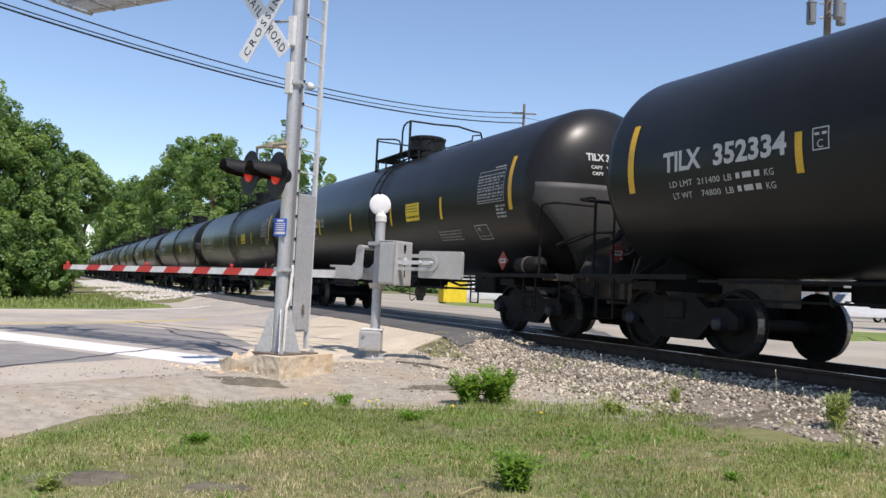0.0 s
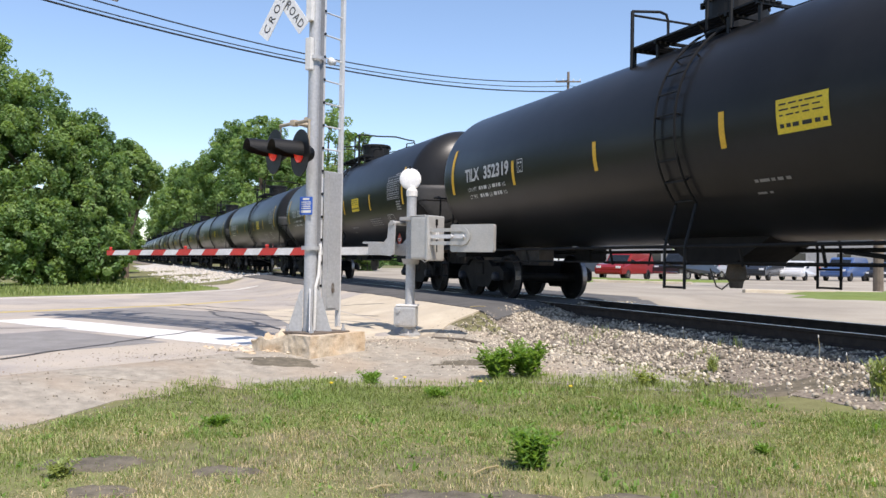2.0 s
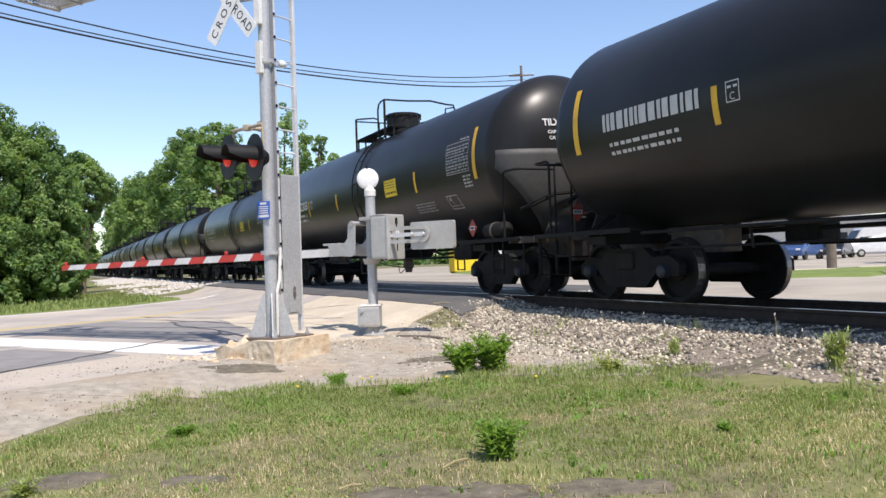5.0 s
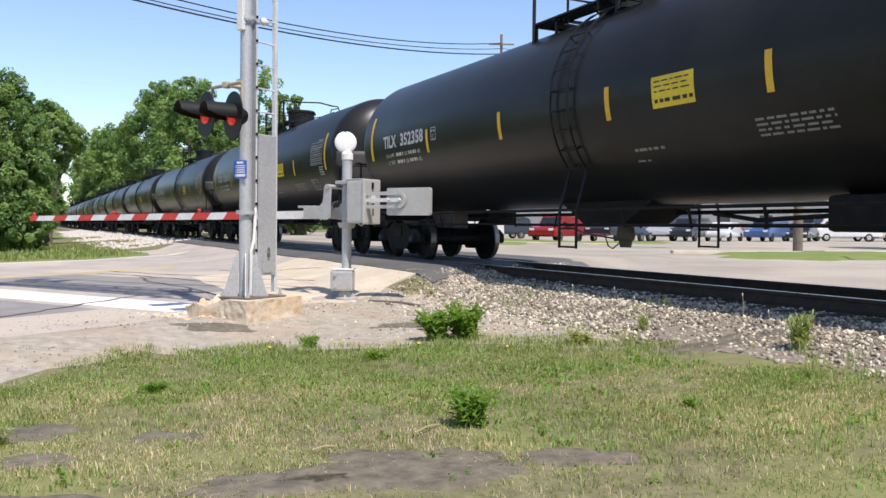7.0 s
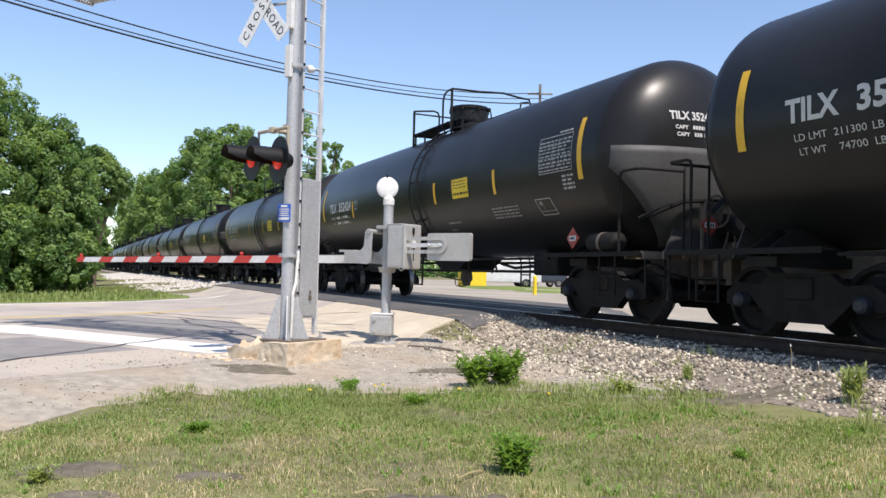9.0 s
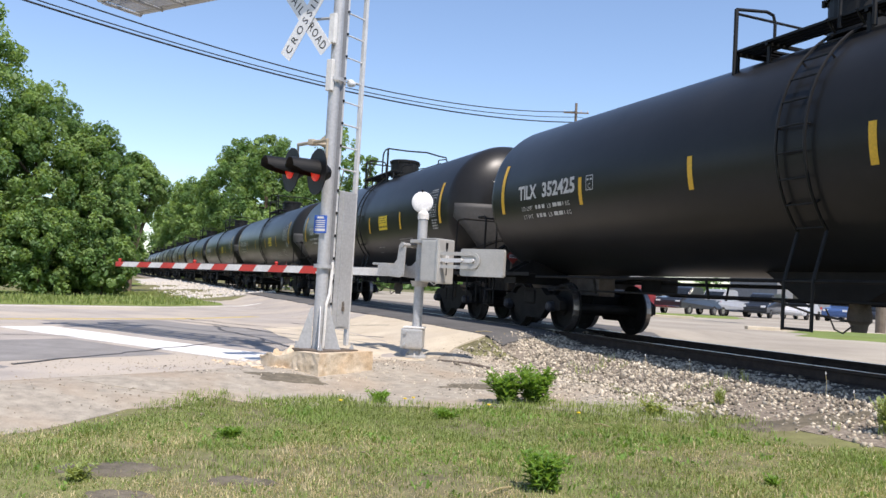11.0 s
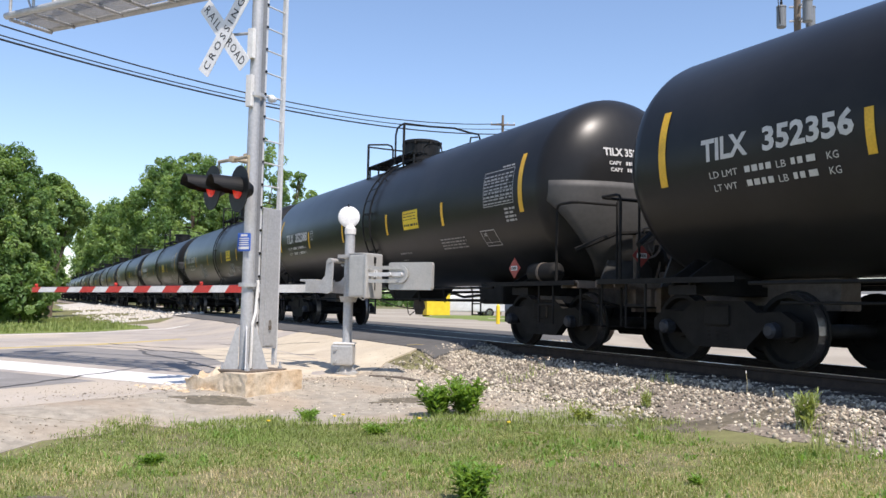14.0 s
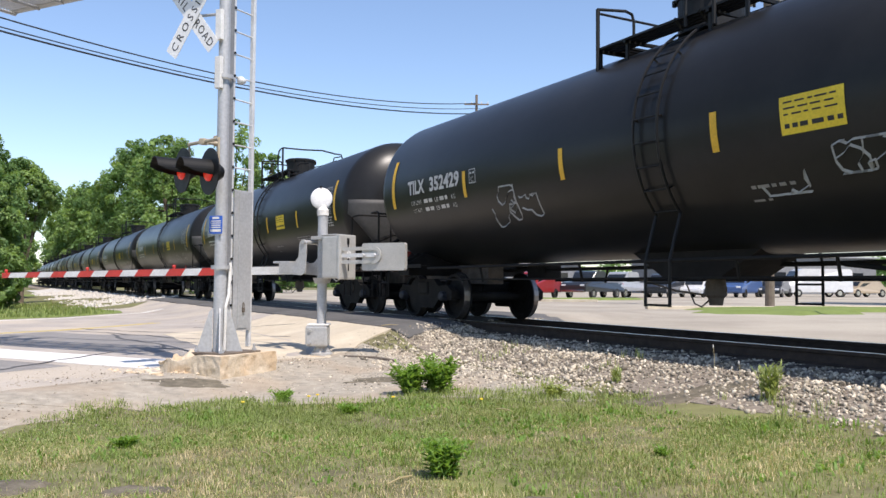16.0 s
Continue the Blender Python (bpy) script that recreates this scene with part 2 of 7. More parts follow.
TYRE = material("tyre_rubber", (0.02, 0.02, 0.02), rough=0.85, bump=0.1)
CHROME = material("bright_trim", (0.6, 0.6, 0.6), rough=0.2, metal=1.0, bump=0)
CARPAINTS = {}


def car_paint(name, c):
    if name not in CARPAINTS:
        CARPAINTS[name] = material(name, c, tuple(v * 0.85 for v in c), rough=0.3, bump=0, coat=0.6)
    return CARPAINTS[name]


# ---- shaping helpers ----


def part(name, bm, mat, parent=None, label="", smooth=False):
    me = bpy.data.meshes.new(name)
    for f in bm.faces:
        f.smooth = smooth
    bm.to_mesh(me)
    bm.free()
    if mat:
        me.materials.append(mat)
    ob = new(name, me)
    ob.parent = parent
    if label:
        tagged(ob, label)
    return ob


def raw(name, verts, faces, mat, parent=None, label="", smooth=False):
    me = bpy.data.meshes.new(name)
    me.from_pydata([tuple(v) for v in verts], [], faces)
    me.update()
    if smooth:
        me.polygons.foreach_set("use_smooth", [True] * len(me.polygons))
    me.materials.append(mat)
    ob = new(name, me)
    ob.parent = parent
    if label:
        tagged(ob, label)
    return ob


def thing(name, m, label, category, group="", kind=""):
    ob = new(name)
    ob.empty_display_size = 0.2
    ob.matrix_basis = m
    return tagged(ob, label, category, group, kind)


def box(bm, c, s, turn=None, bevel=0.0):
    """A box at c of size s; turn: a pose that turns it about its centre."""
    m = Matrix.Translation(c) @ (turn or Matrix()) @ Matrix.Diagonal((*s, 1))
    r = bmesh.ops.create_cube(bm, size=1, matrix=m)
    if bevel:
        edges = list({e for v in r["verts"] for e in v.link_edges})
        bmesh.ops.bevel(bm, geom=edges, offset=bevel, segments=2, affect="EDGES", profile=0.6)
    return bm


def tube(bm, pts, r, seg=8, closed=False, ends=True):
    """A round bar along pts; r a radius or one for each point."""
    pts = [Vector(p) for p in pts]
    rs = r if isinstance(r, (list, tuple)) else [r] * len(pts)
    rings = []
    up = None
    for i, p in enumerate(pts):
        a, b = pts[max(i - 1, 0)], pts[min(i + 1, len(pts) - 1)]
        if closed:
            a, b = pts[i - 1], pts[(i + 1) % len(pts)]
        t = (b - a).normalized()
        if up is None:
            up = Vector((0, 0, 1)) if abs(t.z) < 0.9 else Vector((1, 0, 0))
        u = (up - t * up.dot(t)).normalized()
        up = u
        w = t.cross(u)
        rings.append([bm.verts.new(p + (u * math.cos(k * 2 * math.pi / seg) + w * math.sin(k * 2 * math.pi / seg)) * rs[i]) for k in range(seg)])
    for i in range(len(rings) - (0 if closed else 1)):
        q, w = rings[i], rings[(i + 1) % len(rings)]
        for k in range(seg):
            bm.faces.new((q[k], q[(k + 1) % seg], w[(k + 1) % seg], w[k]))
    if ends and not closed:
        bm.faces.new(rings[0][::-1])
        bm.faces.new(rings[-1])
    return bm


def turned(bm, profile, axis="x", at=(0, 0, 0), seg=32):
    """A solid of revolution from (along, radius) pairs."""
    rings = []
    for x, r in profile:
        ring = []
        for k in range(seg if r > 1e-6 else 1):
            a = 2 * math.pi * k / seg
            v = {"x": (x, r * math.cos(a), r * math.sin(a)), "y": (r * math.cos(a), x, r * math.sin(a)), "z": (r * math.cos(a), r * math.sin(a), x)}[axis]
            ring.append(bm.verts.new(Vector(at) + Vector(v)))
        rings.append(ring)
    for q, w in zip(rings, rings[1:]):
        for k in range(seg):
            j = (k + 1) % seg
            f = []
            for v in (q[k % len(q)], q[j % len(q)], w[j % len(w)], w[k % len(w)]):
                if v not in f:
                    f.append(v)
            if len(f) > 2:
                bm.faces.new(f)
    bmesh.ops.recalc_face_normals(bm, faces=bm.faces)
    return bm


def prism(bm, outline, depth, m=None):
    """A flat outline [(u, v)] in the x-z plane, thick along y."""
    m = m or Matrix()
    a = [bm.verts.new(m @ Vector((u, -depth / 2, v))) for u, v in outline]
    b = [bm.verts.new(m @ Vector((u, depth / 2, v))) for u, v in outline]
    bm.faces.new(a)
    bm.faces.new(b[::-1])
    for i in range(len(a)):
        j = (i + 1) % len(a)
        bm.faces.new((a[j], a[i], b[i], b[j]))
    bmesh.ops.recalc_face_normals(bm, faces=bm.faces)
    return bm


def text_shape(body, size, width=None, bold=0.0, space=1.0):
    """The letters of body as flat vertices and faces, from the origin to the right; width: the length to squeeze them to."""
    cu = bpy.data.curves.new("letters", "FONT")
    cu.body, cu.size, cu.resolution_u, cu.offset, cu.space_character = body, size, 2, bold, space
    ob = new("letters", cu)
    bpy.context.view_layer.update()
    me = bpy.data.meshes.new_from_object(ob.evaluated_get(bpy.context.evaluated_depsgraph_get()))
    vs = [v.co.copy() for v in me.vertices]
    fs = [tuple(f.vertices) for f in me.polygons]
    bpy.data.objects.remove(ob)
    bpy.data.meshes.remove(me)
    if vs:
        x0 = min(v.x for v in vs)
        w = max(v.x for v in vs) - x0
        for v in vs:
            v.x = (v.x - x0) * (width / w if width else 1)
    return vs, fs


# ---- the ground ----


def at_track(lat, s, z=0.0):
    p = N * lat + D * s
    return Vector((p.x, p.y, z))


A = Vector((0.5, 0.866, 0))      # along the road, towards the track
C = Vector((-0.866, 0.5, 0))     # across the road


def at_road(a, c, z=0.0):
    p = A * a + C * c
    return Vector((p.x, p.y, z))


def ease(v):
    v = np.clip(v, 0, 1)
    return v * v * (3 - 2 * v)


def ground_z(x, y):
    lat = N.x * x + N.y * y
    c = C.x * x + C.y * y
    zg = np.interp(lat, [-40, -3, 0, 3, 5.5, 6.3, 7.4, 10.5, 11.8, 14, 20, 60], [-0.5, -0.4, -0.2, -0.13, -0.02, 0.04, 0.27, 0.27, 0.1, 0.15, 0.26, 0.36])
    zr = np.interp(lat, [-40, 2, 4.9, 6.3, 6.9, 11, 13, 20, 60], [-0.15, 0, 0.1, 0.38, 0.445, 0.445, 0.40, 0.28, 0.36])
    w = ease((c - 6.3) / 1.6) * ease((33.0 - c) / 3)
    dip = 0.11 * np.exp(-(((x + 1.45) / 0.9) ** 2 + ((y - 13.3) / 0.9) ** 2))
    return zg * (1 - w) + zr * w - dip


def gz(p, lift=0.0):
    return Vector((p[0], p[1], float(ground_z(p[0], p[1])) + lift))


def sheet(name, corner, us, vs, lift, mat, label, category, kind="structure", rough_edge=0.0, skirt=0.25):
    """A sheet over the ground on a grid; corner(u, v) gives the place. Its rim is folded down into the ground."""
    verts, faces = [], []
    nu, nv = len(us), len(vs)
    for i, u in enumerate(us):
        for j, v in enumerate(vs):
            p = corner(u, v)
            if rough_edge and (i in (0, nu - 1) or j in (0, nv - 1)):
                q = noise.noise_vector(Vector((p[0] * 1.1, p[1] * 1.1, 3.1))) + 0.5 * noise.noise_vector(Vector((p[0] * 4, p[1] * 4, 9.1)))
                p = Vector((p[0] + q.x * rough_edge, p[1] + q.y * rough_edge, 0))
            verts.append(gz(p, lift))
    faces = [(i * nv + j, (i + 1) * nv + j, (i + 1) * nv + j + 1, i * nv + j + 1) for i in range(nu - 1) for j in range(nv - 1)]
    rim = [i * nv for i in range(nu)] + [(nu - 1) * nv + j for j in range(1, nv)] + [i * nv + nv - 1 for i in range(nu - 2, -1, -1)] + [j for j in range(nv - 2, 0, -1)]
    base = len(verts)
    verts += [verts[k] - Vector((0, 0, lift + skirt)) for k in rim]
    for a in range(len(rim)):
        b = (a + 1) % len(rim)
        faces.append((rim[a], rim[b], base + b, base + a))
    ob = raw(name, verts, faces, mat, smooth=False)
    return tagged(ob, label, category, kind=kind)


def steps(a, b, d):
    n = max(1, int(round((b - a) / d)))
    return [a + (b - a) * i / n for i in range(n + 1)]


def blob_sheet(name, centre, rx, ry, turn, lift, mat, label, category, seed=0):
    """An uneven patch that lies on the ground."""
    verts, faces = [], []
    rings, seg = 5, 40
    verts.append(gz(centre, lift))
    for r in range(1, rings + 1):
        for k in range(seg):
            a = 2 * math.pi * k / seg
            q = 1 + 0.6 * noise.noise(Vector((math.cos(a) * 1.4, math.sin(a) * 1.4, seed))) + 0.4 * noise.noise(Vector((math.cos(a) * 5, math.sin(a) * 5, seed)))
            u, v = rx * q * r / rings * math.cos(a), ry * q * r / rings * math.sin(a)
            ct, st = math.cos(turn), math.sin(turn)
            p = Vector((centre[0] + u * ct - v * st, centre[1] + u * st + v * ct, 0))
            verts.append(gz(p, lift if r < rings else -0.01))
    for k in range(seg):
        faces.append((0, 1 + k, 1 + (k + 1) % seg))
        for r in range(rings - 1):
            o, q = 1 + r * seg, 1 + (r + 1) * seg
            faces.append((o + k, q + k, q + (k + 1) % seg, o + (k + 1) % seg))
    return tagged(raw(name, verts, faces, mat, smooth=True), label, category, kind="structure")


# x, y, half length, half width, turn, seed of the bare patches
BARE_SPOTS = ((0.0, 4.55, 0.75, 0.42, 0.05, 1), (-0.75, 4.25, 0.45, 0.20, 0.2, 2), (-2.6, 5.4, 0.42, 0.20, 0.2, 3), (2.75, 8.25, 0.75, 0.26, 0.2, 4), (-0.25, 10.5, 0.75, 0.26, 0.1, 5), (-2.6, 9.95, 0.6, 0.25, 0.2, 6), (-1.95, 3.95, 0.5, 0.25, 0.1, 7), (0.95, 4.75, 0.4, 0.16, -0.1, 8), (-1.65, 5.25, 0.22, 0.12, 0.1, 9), (-2.2, 4.75, 0.25, 0.12, 0.1, 10))


def build_ground():
    near = [-12 + 0.4 * i for i in range(101)]
    far = [40, 60, 90, 140, 220, 400, 800, 2500]
    xs = [-v for v in far[::-1]] + [-28 - 0, -20, -15] + near + far[0:]
    xs = sorted(set(xs))
    ys = sorted(set([-2500, -800, -300, -120, -60, -30, -15, -8, -4] + [-2 + 0.4 * i for i in range(105)] + [45, 55, 70, 90, 130, 200, 350, 800, 2500]))
    verts = []
    for x in xs:
        for y in ys:
            z = float(ground_z(x, y))
            if abs(x) < 20 and 0 < y < 9:
                lawn = min(1, max(0, (6.3 - C.x * x - C.y * y) / 1.0)) * min(1, max(0, (8.6 - y) / 0.8)) * min(1, max(0, 5.8 - N.x * x - N.y * y))
                z += 0.025 * lawn * noise.noise(Vector((x * 1.3, y * 1.3, 0)))
            verts.append((x, y, z))
    n = len(ys)
    faces = [(i * n + j, (i + 1) * n + j, (i + 1) * n + j + 1, i * n + j + 1) for i in range(len(xs) - 1) for j in range(n - 1)]
    ob = raw("ground", verts, faces, SOIL, smooth=True)
    tagged(ob, "bare and grassy soil sloping up to the tracks", "ground", kind="structure")


build_ground()

# ---- road, crossing, track bed ----


def on_road(lat, c):
    return at_road((lat + 0.5415 * c) / 0.8405, c)


def build_road():
    sheet("road", on_road, steps(-60, -10, 5) + steps(-9, 6.6, 0.4), steps(8.1, 23.8, 0.5), 0.012, ASPHALT, "sun-bleached patched asphalt road leading to the crossing", "road", rough_edge=0.12)
    sheet("road", on_road, steps(-2, 6.6, 0.5), steps(23.6, 30.5, 0.7), 0.010, ASPHALT, "sun-bleached asphalt flare of the road at the tracks", "road", rough_edge=0.4)
    sheet("apron", on_road, steps(3.3, 6.35, 0.2), steps(7.7, 13.6, 0.3), 0.02, CONCRETE, "pale cream concrete apron before the tracks", "pavement", rough_edge=0.1)
    sheet("crossing_surface", on_road, steps(6.3, 8.12, 0.2), steps(7.2, 31.0, 0.4), 0.03, CROSSING, "dark asphalt crossing surface beside the rails", "road", rough_edge=0.08)
    sheet("crossing_surface", on_road, steps(8.32, 9.58, 0.2), steps(7.4, 31.0, 0.4), 0.026, CROSSING, "dark asphalt crossing surface between the rails", "road", rough_edge=0.02)
    sheet("crossing_surface", on_road, steps(9.78, 12.4, 0.3), steps(6.2, 31.0, 0.4), 0.03, CROSSING, "dark asphalt crossing surface beyond the rails", "road", rough_edge=0.08)
    sheet("dirt_shoulder", on_road, steps(-14, 5.6, 0.4), steps(6.7, 8.4, 0.3), 0.008, DIRT, "packed tan dirt shoulder beside the road", "dirt", rough_edge=0.35)
    def yard(x, v):
        y0 = 8.95 + 0.18 * min(x, 0) - 0.3 * max(x, 0)
        y1 = min(16 + 1.732 * x, (5.9 - 0.889 * x) / 0.457, 13.4)
        return Vector((x, y0 + (y1 - y0) * v, 0))
    sheet("dirt_shoulder", yard, steps(-4.3, 2.1, 0.25), steps(0, 1, 0.08), 0.014, DIRT, "packed tan dirt between the gate and the gravel", "dirt", rough_edge=0.2)
    # markings
    road = lambda a, c: at_road(a, c)
    sheet("stop_line", road, steps(7.85, 8.85, 0.2), steps(8.65, 15.3, 0.3), 0.017, ROADPAINT, "worn white stop line painted on the road", "road marking", rough_edge=0.03, skirt=0.003)
    for c in (17.3, 17.55):
        sheet("centre_line", road, steps(-40, 16, 1.0), [c, c + 0.11], 0.0165, YELLOWPAINT, "faded yellow centre line painted on the road", "road marking", rough_edge=0.012, skirt=0.003)
    sheet("edge_line", road, steps(-40, 21.5, 1.0), [23.2, 23.33], 0.0165, ROADPAINT, "faded white edge line painted on the road", "road marking", rough_edge=0.012, skirt=0.003)
    sheet("asphalt_patch", road, steps(5.0, 7.6, 0.3), steps(9.8, 12.6, 0.3), 0.0155, PATCH, "darker square asphalt patch in the road", "road patch", rough_edge=0.05, skirt=0.003)
    sheet("asphalt_patch", road, steps(9.6, 12.4, 0.4), steps(10.4, 17.0, 0.4), 0.0155, PATCH, "darker worn asphalt strip in the road", "road patch", rough_edge=0.1, skirt=0.003)
    blob_sheet("asphalt_patch", at_road(4.2, 9.8), 0.8, 0.5, 0.4, 0.016, PATCH, "round dark asphalt patch in the road", "road patch", 4)
    # tar seams
    rnd = random.Random(5)
    for a, c, da, dc, n in ((9.6, 9.4, 0.25, 0.5, 12), (11.4, 9.0, 0.12, 0.6, 14), (12.6, 10.0, 0.1, 0.7, 12), (5.0, 9.4, 0.3, 0.12, 16), (14.2, 11.2, 0.05, 0.5, 8), (7.9, 13.0, -0.3, 0.2, 12)):
        bm = bmesh.new()
        pts, wid = [], 0.03
        for i in range(n):
            pts.append(at_road(a + da * i + rnd.uniform(-0.12, 0.12), c + dc * i + rnd.uniform(-0.05, 0.05)))
        vs = []
        for i, p in enumerate(pts):
            t = (pts[min(i + 1, n - 1)] - pts[max(i - 1, 0)]).normalized()
            w = Vector((-t.y, t.x, 0)) * wid * rnd.uniform(0.5, 1.3)
            vs.append((bm.verts.new(gz(p + w, 0.021)), bm.verts.new(gz(p - w, 0.021))))
        for q, w in zip(vs, vs[1:]):
            bm.faces.new((q[0], w[0], w[1], q[1]))
        tagged(part("tar_seam", bm, TAR), "black tar crack seal on the road", "road patch", kind="structure")
    # the lot beyond the track
    sheet("parking_lot", lambda u, v: at_track(u, v), steps(12.2, 20, 0.6) + steps(24, 130, 8), steps(-40, 6, 4) + steps(8, 26, 0.6) + steps(30, 110, 5), 0.03, LOT, "wide pale worn asphalt lot beyond the tracks", "pavement", rough_edge=0.3)
    for lat, s, rx, ry, tn in ((26.2, 20.3, 5.5, 2.6, 0.64), (27.0, 46.0, 9.0, 3.5, 1.75), (30.0, 40.0, 6.0, 2.0, 0.5)):
        p = at_track(lat, s)
        blob_sheet("grass_island", p, rx, ry, tn, 0.14, TURF, "mown green grass island in the lot", "grass", lat)
    # damp bare patches in the grass
    for x, y, rx, ry, tn, sd in BARE_SPOTS:
        blob_sheet("bare_patch", Vector((x, y, 0)), rx, ry, tn, 0.022, MUD, "dark damp bare soil patch in the grass", "dirt", sd)


WHITEGRAVEL = material("white_gravel", (0.62, 0.58, 0.52), (0.40, 0.37, 0.33), scale=9, fine=30, rough=0.95, bump=0.8, bump_size=14, spec=0.2)
TURF = material("mown_turf", (0.19, 0.24, 0.07), (0.14, 0.18, 0.05), scale=1.2, fine=40, rough=0.9, bump=0.6, bump_size=25, spec=0.15)
build_road()


def stones(name, lats, cs, count, size, keep, label, seed, mat=None):
    """Loose crushed stone over the bed, joined."""
    rng = np.random.default_rng(seed)
    g = (1 + 5 ** 0.5) / 2
    ico = np.array([(-1, g, 0), (1, g, 0), (-1, -g, 0), (1, -g, 0), (0, -1, g), (0, 1, g), (0, -1, -g), (0, 1, -g), (g, 0, -1), (g, 0, 1), (-g, 0, -1), (-g, 0, 1)]) / 1.9
    tri = np.array([(0, 11, 5), (0, 5, 1), (0, 1, 7), (0, 7, 10), (0, 10, 11), (1, 5, 9), (5, 11, 4), (11, 10, 2), (10, 7, 6), (7, 1, 8), (3, 9, 4), (3, 4, 2), (3, 2, 6), (3, 6, 8), (3, 8, 9), (4, 9, 5), (2, 4, 11), (6, 2, 10), (8, 6, 7), (9, 8, 1)])
    lat = rng.uniform(*lats, count)
    c = rng.uniform(*cs, count)
    ok = rng.random(count) < keep(lat, c)
    lat, c = lat[ok], c[ok]
    n = len(lat)
    a = (lat + 0.5415 * c) / 0.8405
    x, y = A.x * a + C.x * c, A.y * a + C.y * c
    sz = size * rng.lognormal(0, 0.35, n)
    z = ground_z(x, y) + sz * rng.uniform(0.0, 0.5, n) + 0.01
    v = ico[None] * rng.uniform(0.55, 1.25, (n, 12, 1)) * rng.uniform(0.6, 1.3, (n, 1, 3))
    ang = rng.uniform(0, 6.28, (n, 3))
    for ax in range(3):
        i, j = (ax + 1) % 3, (ax + 2) % 3
        ca, sa = np.cos(ang[:, ax])[:, None], np.sin(ang[:, ax])[:, None]
        vi, vj = v[..., i] * ca - v[..., j] * sa, v[..., i] * sa + v[..., j] * ca
        v[..., i], v[..., j] = vi, vj
    v = v * sz[:, None, None] + np.stack([x, y, z], -1)[:, None]
    f = (tri[None] + (np.arange(n) * 12)[:, None, None]).reshape(-1, 3)
    fast_mesh(name, v.reshape(-1, 3), f, mat or STONE, label, "gravel")


def fast_mesh(name, v, f, mat, label, category, kind="stuff", parent=None, smooth=False):
    """A mesh from arrays of vertices and equal faces."""
    me = bpy.data.meshes.new(name)
    k = f.shape[1]
    me.vertices.add(len(v))
    me.vertices.foreach_set("co", np.ascontiguousarray(v, dtype=np.float32).ravel())
    me.loops.add(f.size)
    me.loops.foreach_set("vertex_index", np.ascontiguousarray(f, dtype=np.int32).ravel())
    me.polygons.add(len(f))
    me.polygons.foreach_set("loop_start", np.arange(len(f), dtype=np.int32) * k)
    if smooth:
        me.polygons.foreach_set("use_smooth", np.ones(len(f), dtype=bool))
    me.update(calc_edges=True)
    me.materials.append(mat)
    ob = new(name, me)
    ob.parent = parent
    return tagged(ob, label, category, kind=kind) if label else ob


